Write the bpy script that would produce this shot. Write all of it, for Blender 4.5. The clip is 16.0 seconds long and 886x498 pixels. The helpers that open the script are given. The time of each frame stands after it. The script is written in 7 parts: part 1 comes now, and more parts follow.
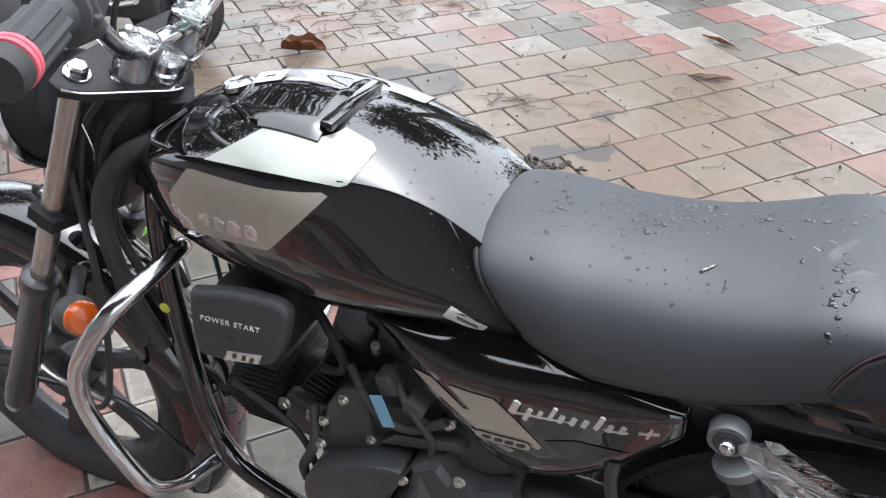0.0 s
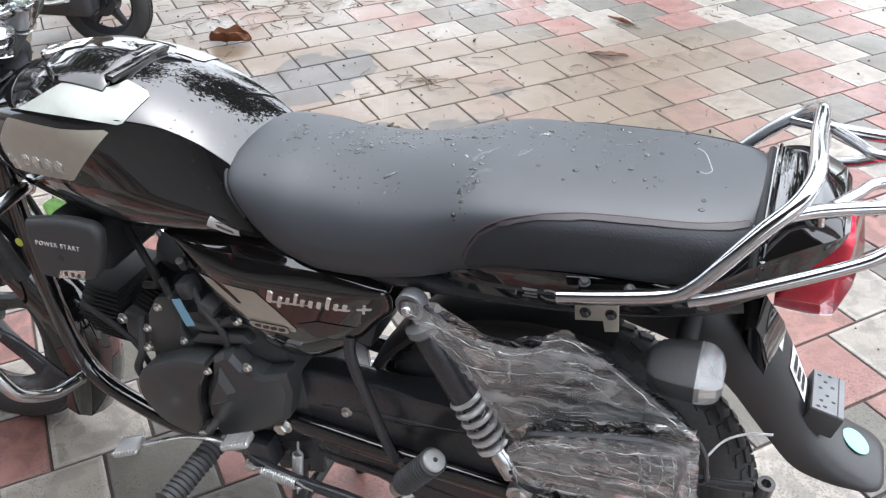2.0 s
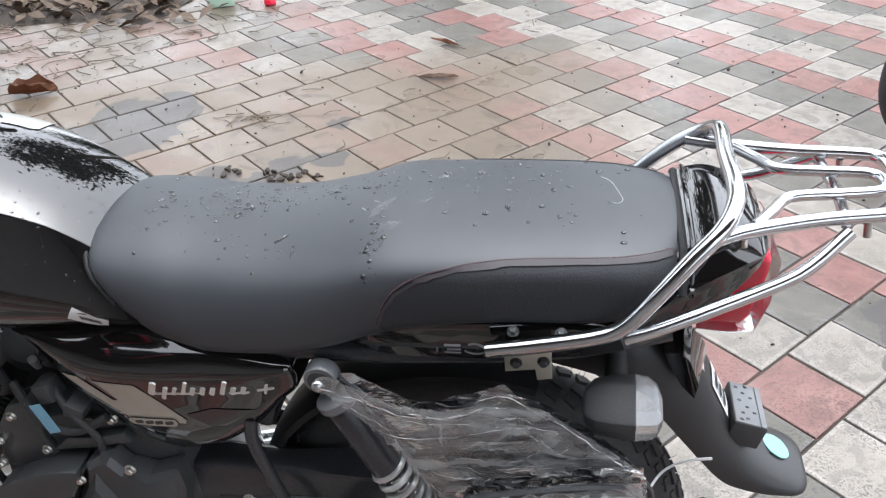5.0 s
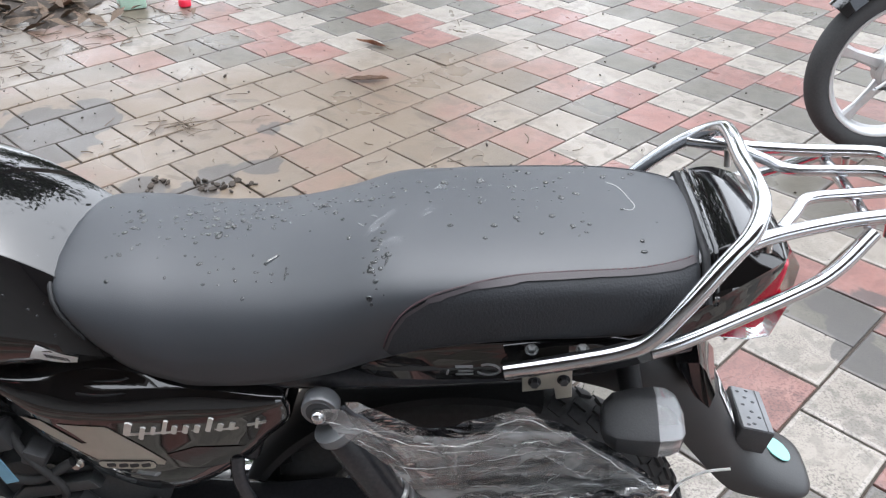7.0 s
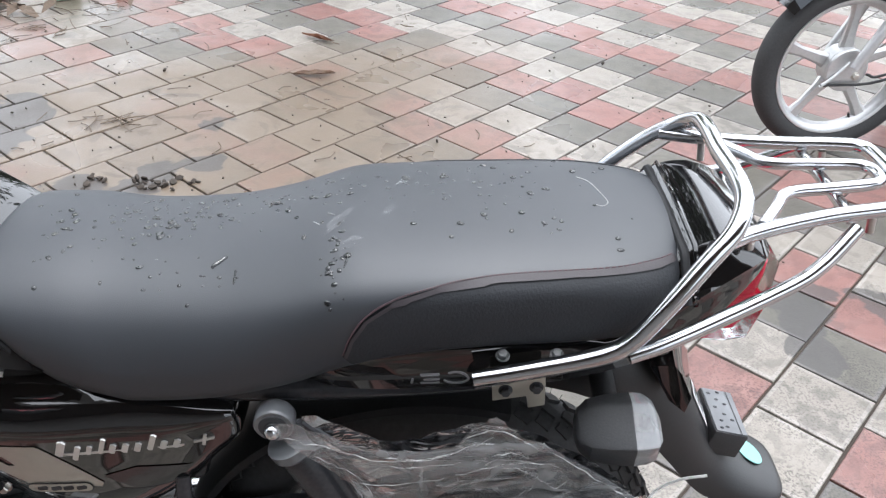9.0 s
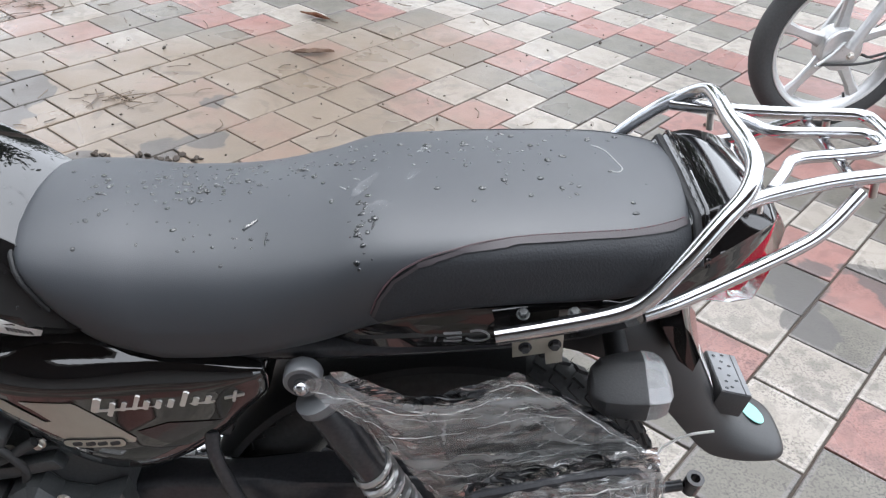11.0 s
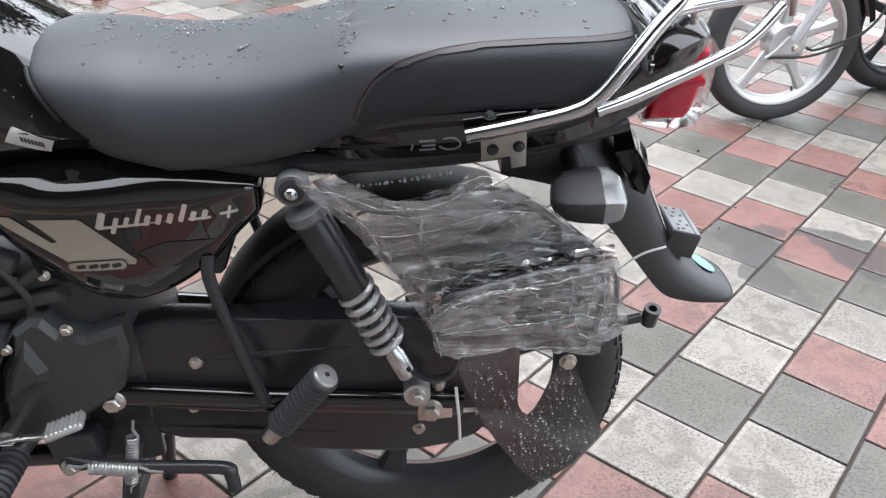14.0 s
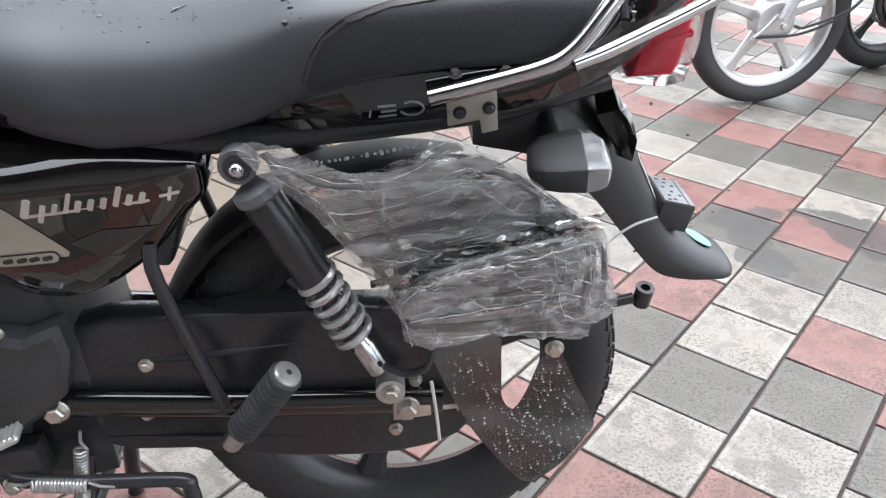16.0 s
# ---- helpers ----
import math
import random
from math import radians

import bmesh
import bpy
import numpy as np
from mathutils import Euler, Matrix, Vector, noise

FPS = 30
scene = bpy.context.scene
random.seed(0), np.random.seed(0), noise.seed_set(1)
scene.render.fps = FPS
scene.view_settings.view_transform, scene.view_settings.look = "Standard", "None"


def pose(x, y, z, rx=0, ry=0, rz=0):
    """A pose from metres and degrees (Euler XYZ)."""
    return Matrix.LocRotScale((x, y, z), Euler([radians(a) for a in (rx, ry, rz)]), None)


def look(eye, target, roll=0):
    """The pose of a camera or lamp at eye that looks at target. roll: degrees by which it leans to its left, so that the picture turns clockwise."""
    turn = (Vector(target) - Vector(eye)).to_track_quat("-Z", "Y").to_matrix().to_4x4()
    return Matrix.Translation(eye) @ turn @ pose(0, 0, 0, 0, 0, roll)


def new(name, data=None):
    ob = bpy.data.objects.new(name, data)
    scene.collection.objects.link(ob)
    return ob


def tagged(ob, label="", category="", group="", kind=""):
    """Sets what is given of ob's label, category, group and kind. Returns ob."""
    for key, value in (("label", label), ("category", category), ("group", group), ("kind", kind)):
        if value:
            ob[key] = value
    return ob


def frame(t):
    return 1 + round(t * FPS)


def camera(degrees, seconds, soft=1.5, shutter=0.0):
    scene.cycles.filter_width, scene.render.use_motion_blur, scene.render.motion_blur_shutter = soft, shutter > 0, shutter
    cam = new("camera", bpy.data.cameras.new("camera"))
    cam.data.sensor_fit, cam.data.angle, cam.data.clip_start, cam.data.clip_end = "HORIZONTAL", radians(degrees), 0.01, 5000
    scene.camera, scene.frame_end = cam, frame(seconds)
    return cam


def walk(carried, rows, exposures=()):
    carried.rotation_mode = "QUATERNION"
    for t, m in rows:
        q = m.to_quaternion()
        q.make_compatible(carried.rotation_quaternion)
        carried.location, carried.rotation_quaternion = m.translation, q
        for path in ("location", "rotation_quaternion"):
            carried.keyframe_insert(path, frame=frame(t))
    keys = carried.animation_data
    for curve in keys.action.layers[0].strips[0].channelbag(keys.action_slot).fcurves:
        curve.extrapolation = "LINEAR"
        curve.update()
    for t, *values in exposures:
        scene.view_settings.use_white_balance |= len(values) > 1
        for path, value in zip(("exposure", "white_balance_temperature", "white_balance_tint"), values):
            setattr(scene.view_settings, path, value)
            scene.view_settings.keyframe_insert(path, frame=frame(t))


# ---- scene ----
cam = camera(55.6, 16.0, soft=1.25)
# the motorcycle and the path are given in the machine's own level; on its centre stand it leans nose down on the flat yard
LEVEL = Vector((0.06347, 0.01803, 0.99782)).rotation_difference(Vector((0, 0, 1))).to_matrix().to_4x4()
PATH = [
    (0, (-0.019, -0.762, 1.339), (-0.779, 0.719, 0.231), -4.1),
    (0.5, (0.12, -0.792, 1.345), (-0.672, 0.673, 0.238), -4.6),
    (1, (0.247, -0.84, 1.359), (-0.556, 0.619, 0.252), -4.7),
    (1.5, (0.333, -0.862, 1.364), (-0.463, 0.598, 0.254), -5.2),
    (2, (0.376, -0.87, 1.366), (-0.37, 0.612, 0.25), -5.7),
    (2.5, (0.387, -0.869, 1.368), (-0.279, 0.651, 0.252), -5.4),
    (3, (0.368, -0.86, 1.368), (-0.224, 0.702, 0.269), -5.5),
    (3.5, (0.337, -0.846, 1.365), (-0.209, 0.739, 0.273), -5.6),
    (4, (0.315, -0.834, 1.364), (-0.175, 0.767, 0.27), -5.4),
    (4.5, (0.293, -0.824, 1.364), (-0.137, 0.79, 0.264), -5.2),
    (7, (0.16, -0.771, 1.351), (-0.008, 0.88, 0.235), -3.1),
    (7.5, (0.15, -0.757, 1.341), (0.024, 0.896, 0.222), -2.6),
    (8, (0.147, -0.741, 1.331), (0.06, 0.914, 0.211), -2.1),
    (8.5, (0.143, -0.722, 1.32), (0.087, 0.934, 0.199), -1.5),
    (11, (0.108, -0.762, 1.325), (0.09, 0.868, 0.166), -0.6),
    (11.5, (0.1, -0.825, 1.317), (0.099, 0.804, 0.156), -0.5),
    (12, (0.101, -0.931, 1.296), (0.108, 0.706, 0.147), -0.3),
    (12.5, (0.094, -1.049, 1.285), (0.101, 0.604, 0.158), -0.1),
    (13, (0.094, -1.104, 1.271), (0.103, 0.569, 0.176), -0.2),
    (13.5, (0.105, -1.057, 1.208), (0.131, 0.646, 0.159), -0.5),
    (14, (0.101, -0.988, 1.15), (0.151, 0.724, 0.116), -0.4),
    (14.5, (0.091, -0.922, 1.107), (0.17, 0.79, 0.076), -0.6),
    (15, (0.088, -0.894, 1.087), (0.19, 0.817, 0.056), -1.5),
    (15.5, (0.104, -0.904, 1.078), (0.211, 0.808, 0.049), -1.6),
    (16, (0.13, -0.92, 1.075), (0.195, 0.796, 0.05), -2.2),
]
walk(cam, [(t, LEVEL @ look(eye, target, roll)) for t, eye, target, roll in PATH], exposures=[(0.0, 1.6, 6000, 9), (1.25, 1.78, 6050, 9), (2.5, 1.62, 6050, 9), (4.0, 1.5, 6050, 9), (9.5, 1.48, 6050, 9), (11.5, 1.5, 6050, 9), (13.5, 1.52, 6050, 9), (16.0, 1.7, 6050, 9)])

# ---------------------------------------------------------------- light: bright overcast sky, weak wide sun
world = bpy.data.worlds.new("overcast")
scene.world = world
world.use_nodes = True
wn, wl = world.node_tree.nodes, world.node_tree.links
sky = wn.new("ShaderNodeTexSky")
sky.sky_type = "NISHITA"
sky.sun_disc = False
sky.sun_elevation, sky.sun_rotation = radians(80), radians(20)
sky.dust_density, sky.air_density = 3.0, 1.0
soften = wn.new("ShaderNodeHueSaturation")
soften.inputs["Saturation"].default_value = 0.25
wl.new(sky.outputs[0], soften.inputs["Color"])
wl.new(soften.outputs[0], wn["Background"].inputs["Color"])
wn["Background"].inputs["Strength"].default_value = 0.15
sun = new("sun", bpy.data.lights.new("sun", "SUN"))
sun.data.energy, sun.data.angle, sun.data.color = 1.5, radians(150), (1.0, 0.965, 0.91)
sun.matrix_world = look((0.25, 0.65, 4.0), (0, 0, 0))


# ---------------------------------------------------------------- materials
def material(name, color, rough=0.5, metal=0.0, var=0.12, coarse=6.0, fine=90.0, bump=0.0, coat=0.0, spec=0.5, rvar=0.1):
    """A principled surface with colour and roughness varied by a coarse and a fine noise, and a fine relief."""
    m = bpy.data.materials.new(name)
    m.use_nodes = True
    n, l = m.node_tree.nodes, m.node_tree.links
    p = n["Principled BSDF"]
    place = n.new("ShaderNodeTexCoord")
    a, b = n.new("ShaderNodeTexNoise"), n.new("ShaderNodeTexNoise")
    a.inputs["Scale"].default_value, b.inputs["Scale"].default_value = coarse, fine
    a.inputs["Detail"].default_value = b.inputs["Detail"].default_value = 4
    l.new(place.outputs["Object"], a.inputs["Vector"])
    l.new(place.outputs["Object"], b.inputs["Vector"])
    add = n.new("ShaderNodeMath")
    add.operation = "ADD"
    l.new(a.outputs["Fac"], add.inputs[0])
    l.new(b.outputs["Fac"], add.inputs[1])
    ramp = n.new("ShaderNodeMapRange")
    ramp.inputs["From Min"].default_value, ramp.inputs["From Max"].default_value = 0.7, 1.3
    ramp.inputs["To Min"].default_value, ramp.inputs["To Max"].default_value = 1 - var, 1 + var
    l.new(add.outputs[0], ramp.inputs["Value"])
    mul = n.new("ShaderNodeVectorMath")
    mul.operation = "SCALE"
    mul.inputs[0].default_value = color
    l.new(ramp.outputs[0], mul.inputs["Scale"])
    l.new(mul.outputs[0], p.inputs["Base Color"])
    rr = n.new("ShaderNodeMapRange")
    rr.inputs["From Min"].default_value, rr.inputs["From Max"].default_value = 0.3, 0.7
    rr.inputs["To Min"].default_value, rr.inputs["To Max"].default_value = max(0.02, rough * (1 - rvar)), min(1, rough * (1 + rvar))
    l.new(a.outputs["Fac"], rr.inputs["Value"])
    l.new(rr.outputs[0], p.inputs["Roughness"])
    p.inputs["Metallic"].default_value, p.inputs["Coat Weight"].default_value = metal, coat
    p.inputs["Coat Roughness"].default_value = 0.03
    p.inputs["Specular IOR Level"].default_value = spec
    if bump:
        u = n.new("ShaderNodeBump")
        u.inputs["Strength"].default_value, u.inputs["Distance"].default_value = 0.5, bump
        l.new(b.outputs["Fac"], u.inputs["Height"])
        l.new(u.outputs[0], p.inputs["Normal"])
    return m


def film(name, tint, gloss, milk, coarse, depth, white=0.7):
    """Thin plastic sheet: lets light through, with a wrinkled shine and a little milkiness."""
    m = bpy.data.materials.new(name)
    m.use_nodes = True
    n, l = m.node_tree.nodes, m.node_tree.links
    n.remove(n["Principled BSDF"])
    out = n["Material Output"]
    clear, shine, milky = n.new("ShaderNodeBsdfTransparent"), n.new("ShaderNodeBsdfGlossy"), n.new("ShaderNodeBsdfDiffuse")
    through_light, soft_milk = n.new("ShaderNodeBsdfTranslucent"), n.new("ShaderNodeMixShader")
    through_light.inputs["Color"].default_value = (0.86, 0.87, 0.88, 1)
    soft_milk.inputs[0].default_value = 0.35
    l.new(milky.outputs[0], soft_milk.inputs[1])
    l.new(through_light.outputs[0], soft_milk.inputs[2])
    clear.inputs["Color"].default_value = (*tint, 1)
    milky.inputs["Color"].default_value = (0.85, 0.865, 0.86, 1)
    shine.inputs["Roughness"].default_value = 0.09
    place, noise_a = n.new("ShaderNodeTexCoord"), n.new("ShaderNodeTexNoise")
    noise_a.inputs["Scale"].default_value, noise_a.inputs["Detail"].default_value = coarse, 2.5
    noise_a.inputs["Distortion"].default_value = 1.5
    stretch = n.new("ShaderNodeMapping")
    stretch.inputs["Rotation"].default_value, stretch.inputs["Scale"].default_value = (0, radians(16), 0), (0.55, 1.0, 1.5)
    l.new(place.outputs["Object"], stretch.inputs["Vector"])
    l.new(stretch.outputs[0], noise_a.inputs["Vector"])
    bump = n.new("ShaderNodeBump")
    bump.inputs["Strength"].default_value, bump.inputs["Distance"].default_value = 1.0, depth
    for shader in (shine, milky, through_light):
        l.new(bump.outputs[0], shader.inputs["Normal"])
    ramp = n.new("ShaderNodeMapRange")
    ramp.inputs["From Min"].default_value, ramp.inputs["From Max"].default_value = 0.38, 0.75
    ramp.inputs["To Min"].default_value, ramp.inputs["To Max"].default_value = milk * 0.3, milk * 1.7
    l.new(noise_a.outputs["Fac"], ramp.inputs["Value"])
    wander = n.new("ShaderNodeVectorMath")
    wander.operation = "MULTIPLY_ADD"
    wander.inputs[1].default_value = (0.018, 0.018, 0.018)
    l.new(noise_a.outputs["Color"], wander.inputs[0])
    l.new(stretch.outputs[0], wander.inputs[2])
    fold = n.new("ShaderNodeTexVoronoi")
    fold.feature = "DISTANCE_TO_EDGE"
    fold.inputs["Scale"].default_value = coarse * 0.8
    l.new(wander.outputs[0], fold.inputs["Vector"])
    crumple = n.new("ShaderNodeMath")
    crumple.operation = "MULTIPLY_ADD"
    crumple.inputs[1].default_value = 1.1
    l.new(fold.outputs["Distance"], crumple.inputs[0])
    l.new(noise_a.outputs["Fac"], crumple.inputs[2])
    l.new(crumple.outputs[0], bump.inputs["Height"])
    crease = n.new("ShaderNodeMapRange")
    crease.inputs["From Min"].default_value, crease.inputs["From Max"].default_value = 0.0, 0.02
    crease.inputs["To Min"].default_value, crease.inputs["To Max"].default_value = white, 0.0
    l.new(fold.outputs["Distance"], crease.inputs["Value"])
    patchy = n.new("ShaderNodeMath")
    patchy.operation = "MULTIPLY"
    l.new(crease.outputs[0], patchy.inputs[0])
    spread_n = n.new("ShaderNodeTexNoise")
    spread_n.inputs["Scale"].default_value = 26.0
    l.new(place.outputs["Object"], spread_n.inputs["Vector"])
    gate = n.new("ShaderNodeMapRange")
    gate.inputs["From Min"].default_value, gate.inputs["From Max"].default_value = 0.48, 0.64
    l.new(spread_n.outputs["Fac"], gate.inputs["Value"])
    l.new(gate.outputs[0], patchy.inputs[1])
    total = n.new("ShaderNodeMath")
    total.operation, total.use_clamp = "ADD", True
    l.new(ramp.outputs[0], total.inputs[0])
    l.new(patchy.outputs[0], total.inputs[1])
    m1, m2 = n.new("ShaderNodeMixShader"), n.new("ShaderNodeMixShader")
    l.new(total.outputs[0], m1.inputs[0])
    l.new(clear.outputs[0], m1.inputs[1])
    l.new(soft_milk.outputs[0], m1.inputs[2])
    fres = n.new("ShaderNodeFresnel")
    fres.inputs["IOR"].default_value = gloss
    l.new(bump.outputs[0], fres.inputs["Normal"])
    l.new(fres.outputs[0], m2.inputs[0])
    l.new(m1.outputs[0], m2.inputs[1])
    l.new(shine.outputs[0], m2.inputs[2])
    l.new(m2.outputs[0], out.inputs["Surface"])
    return m


def lens(name, color, rough=0.12, trans=0.6):
    m = material(name, color, rough=rough, var=0.06, coat=0.5)
    m.node_tree.nodes["Principled BSDF"].inputs["Transmission Weight"].default_value = trans
    return m


def paver(name, color, edge, grime):
    """Pressed concrete paver: own shade per piece, grit, pale worn rim, damp stains and a brown silt film on part of the yard."""
    m = bpy.data.materials.new(name)
    m.use_nodes = True
    n, l = m.node_tree.nodes, m.node_tree.links
    p = n["Principled BSDF"]
    info, geo = n.new("ShaderNodeObjectInfo"), n.new("ShaderNodeNewGeometry")

    def noise_node(scale, detail=4.0, distort=0.0):
        t = n.new("ShaderNodeTexNoise")
        t.inputs["Scale"].default_value, t.inputs["Detail"].default_value, t.inputs["Distortion"].default_value = scale, detail, distort
        l.new(geo.outputs["Position"], t.inputs["Vector"])
        return t.outputs["Fac"]

    def spread(value, lo, hi, a, b):
        t = n.new("ShaderNodeMapRange")
        for k, v in (("From Min", lo), ("From Max", hi), ("To Min", a), ("To Max", b)):
            t.inputs[k].default_value = v
        l.new(value, t.inputs["Value"])
        return t.outputs[0]

    def mix(fac, a, b):
        t = n.new("ShaderNodeMix")
        t.data_type = "RGBA"
        l.new(fac, t.inputs["Factor"])
        for sock, v in ((t.inputs[6], a), (t.inputs[7], b)):
            if isinstance(v, tuple):
                sock.default_value = (*v, 1)
            else:
                l.new(v, sock)
        return t.outputs[2]

    def times(a, b):
        t = n.new("ShaderNodeMath")
        t.operation = "MULTIPLY"
        l.new(a, t.inputs[0])
        l.new(b, t.inputs[1])
        return t.outputs[0]

    def plus(a, b):
        t = n.new("ShaderNodeMath")
        t.operation = "ADD"
        l.new(a, t.inputs[0])
        l.new(b, t.inputs[1])
        return t.outputs[0]

    piece = plus(info.outputs["Random"], geo.outputs["Random Per Island"])
    shade = spread(piece, 0.0, 1.6, 0.82, 1.14)
    base = n.new("ShaderNodeVectorMath")
    base.operation = "SCALE"
    base.inputs[0].default_value = color
    l.new(shade, base.inputs["Scale"])
    worn = mix(spread(noise_node(9.0, 6.0, 0.6), 0.5, 0.72, 0.0, 0.55), base.outputs[0], edge)
    speck = times(spread(noise_node(210.0, 3.0), 0.5, 0.68, 0.0, 0.75), spread(noise_node(6.0, 3.0, 0.7), 0.4, 0.62, 0.1, 1.0))
    nearby = n.new("ShaderNodeVectorMath")
    nearby.operation = "DISTANCE"
    nearby.inputs[1].default_value = (1.0, 0.15, 0.0)
    l.new(geo.outputs["Position"], nearby.inputs[0])
    speck = plus(speck, times(spread(noise_node(150.0, 4.0), 0.5, 0.6, 0.0, 0.7), times(spread(nearby.outputs["Value"], 0.6, 0.95, 1.0, 0.0), spread(noise_node(7.0, 3.0, 0.6), 0.36, 0.5, 0.2, 1.0))))
    gritty = mix(speck, worn, tuple(c * 0.42 for c in color))
    dark = mix(times(spread(noise_node(19.0, 8.0, 0.6), 0.48, 0.58, 0.0, grime), spread(noise_node(2.2, 2.0), 0.4, 0.6, 0.35, 1.0)), gritty, tuple(c * 0.42 for c in color))
    # brown silt washed over the pavers in front of the tree bed
    def along(x, y):
        t = n.new("ShaderNodeVectorMath")
        t.operation = "DOT_PRODUCT"
        t.inputs[1].default_value = (x, y, 0)
        l.new(geo.outputs["Position"], t.inputs[0])
        return t.outputs["Value"]

    wobble = noise_node(4.0, 4.0, 0.4)
    band = times(times(spread(along(-0.45, 1.0), 2.85, 3.2, 1.0, 0.0), spread(along(1.0, 0.0), -0.1, 0.55, 1.0, 0.0)), spread(along(0.0, 1.0), 0.6, 1.1, 0.0, 1.0))
    corner = n.new("ShaderNodeVectorMath")
    corner.operation = "DISTANCE"
    corner.inputs[1].default_value = (-2.75, 2.8, 0.0)
    l.new(geo.outputs["Position"], corner.inputs[0])
    band = plus(band, spread(corner.outputs["Value"], 0.9, 2.0, 0.75, 0.0))
    silt = times(band, spread(noise_node(2.6, 5.0, 0.8), 0.27, 0.52, 0.5, 0.92))
    silty = mix(silt, dark, (0.152, 0.115, 0.082))
    silty = mix(times(band, times(spread(noise_node(6.5, 7.0, 1.6), 0.54, 0.6, 0.0, 0.7), spread(noise_node(1.7, 3.0), 0.42, 0.6, 0.1, 1.0))), silty, (0.088, 0.063, 0.044))
    spots = times(spread(noise_node(5.2, 3.0, 1.4), 0.61, 0.63, 0.0, 0.35), spread(noise_node(0.8, 2.0), 0.45, 0.6, 0.0, 1.0))
    wet = spots
    for cx, cy, size in ((1.035, 1.05, 0.09), (1.322, 1.02, 0.09), (1.02, 0.865, 0.05), (-1.55, 1.95, 0.19), (-1.53, 1.72, 0.2), (-0.77, 2.0, 0.04), (-0.66, 1.69, 0.06), (-0.84, 1.56, 0.09), (-1.04, 1.56, 0.08)):
        away = n.new("ShaderNodeVectorMath")
        away.operation = "DISTANCE"
        away.inputs[1].default_value = (cx, cy, 0.0)
        l.new(geo.outputs["Position"], away.inputs[0])
        ragged = plus(away.outputs["Value"], spread(wobble, 0.3, 0.7, -0.1, 0.1))
        wet = plus(wet, spread(ragged, size, size + 0.012, 0.9, 0.0))
    damp = mix(spread(wet, 0.0, 0.9, 0.0, 0.8), silty, (0.05, 0.046, 0.044))
    l.new(damp, p.inputs["Base Color"])
    l.new(spread(noise_node(3.1, 4.0, 0.5), 0.35, 0.65, 0.26, 0.48), p.inputs["Roughness"])
    p.inputs["Specular IOR Level"].default_value = 0.5
    bump = n.new("ShaderNodeBump")
    bump.inputs["Strength"].default_value, bump.inputs["Distance"].default_value = 0.6, 0.0012
    l.new(noise_node(190.0, 4.0), bump.inputs["Height"])
    l.new(bump.outputs[0], p.inputs["Normal"])
    return m


PAINT = material("gloss_black_paint", (0.00595, 0.00578, 0.00629), rough=0.03, var=0.1, rvar=0.3, spec=0.6, coat=0.8)
PAINT.node_tree.nodes["Principled BSDF"].inputs["Coat IOR"].default_value = 1.55
SATIN = material("satin_black_metal", (0.036, 0.037, 0.0415), rough=0.24, var=0.2, bump=0.0004, fine=240)
ENGINE = material("engine_grey_black", (0.058, 0.061, 0.063), rough=0.31, metal=0.2, var=0.18, bump=0.0004, fine=320)
PLASTIC = material("matt_black_plastic", (0.05096, 0.05155, 0.0539), spec=0.45, rough=0.5, var=0.15, bump=0.0004, fine=500)
RUBBER = material("tyre_rubber", (0.03827, 0.03827, 0.03918), rough=0.68, var=0.25, bump=0.0008, fine=160)
CLAMP = material("dull_black_casting", (0.026, 0.0265, 0.028), rough=0.5, var=0.2, spec=0.22, bump=0.0003, fine=300)
GRIP = material("grip_rubber", (0.0486, 0.05022, 0.05346), rough=0.62, var=0.12, bump=0.0003, fine=300)
VINYL = material("seat_vinyl", (0.0325, 0.0365, 0.0435), rough=0.52, var=0.08, coarse=5, fine=900, bump=0.0002, rvar=0.1, spec=0.8)
VINYL_SIDE = material("seat_side_vinyl", (0.02346, 0.02552, 0.02966), spec=0.4, rough=0.6, var=0.12, fine=420, bump=0.0009)
THREAD = material("piping_thread", (0.085, 0.05, 0.058), rough=0.7, var=0.2)
CHROME = material("chrome", (0.6, 0.605, 0.62), rough=0.15, metal=1.0, var=0.03, rvar=0.5)
STEEL = material("brushed_steel", (0.55, 0.54, 0.52), rough=0.28, metal=1.0, var=0.12)
ZINC = material("zinc_bolt", (0.62, 0.6, 0.56), rough=0.33, metal=1.0, var=0.15)
ALLOY = material("silver_alloy", (0.6, 0.6, 0.6), rough=0.36, metal=0.75, var=0.08)
BRONZE = material("warm_silver_decal", (0.39, 0.36, 0.3), rough=0.34, metal=0.15, var=0.05, coat=0.6)
SILVER = material("pale_silver_decal", (0.37, 0.385, 0.35), rough=0.34, metal=0.15, var=0.05, coat=0.6)
LETTER = material("raised_silver_letter", (0.72, 0.71, 0.68), rough=0.25, metal=0.7, var=0.05)
EMBLEM = material("grey_emblem", (0.3, 0.3, 0.31), rough=0.35, metal=0.4, var=0.08)
PRINT = material("grey_print", (0.7, 0.7, 0.7), rough=0.5, var=0.05)
DARKPRINT = material("dark_print", (0.03, 0.03, 0.032), rough=0.5, var=0.05)
PAPER = material("paper_label", (0.7, 0.7, 0.69), rough=0.6, var=0.06)
RED = lens("red_lens", (0.72, 0.003, 0.042), trans=0.0)
AMBER = lens("amber_lens", (0.75, 0.13, 0.015), trans=0.3)
CLEAR = lens("clear_lens", (0.75, 0.76, 0.78), trans=0.75)
PINK = material("pink_plastic", (0.75, 0.13, 0.17), rough=0.4, var=0.06)
TEAL = material("teal_sticker", (0.27, 0.58, 0.52), rough=0.4, var=0.05)
BLUE = material("pale_blue_label", (0.2, 0.4, 0.54), rough=0.5, var=0.1)
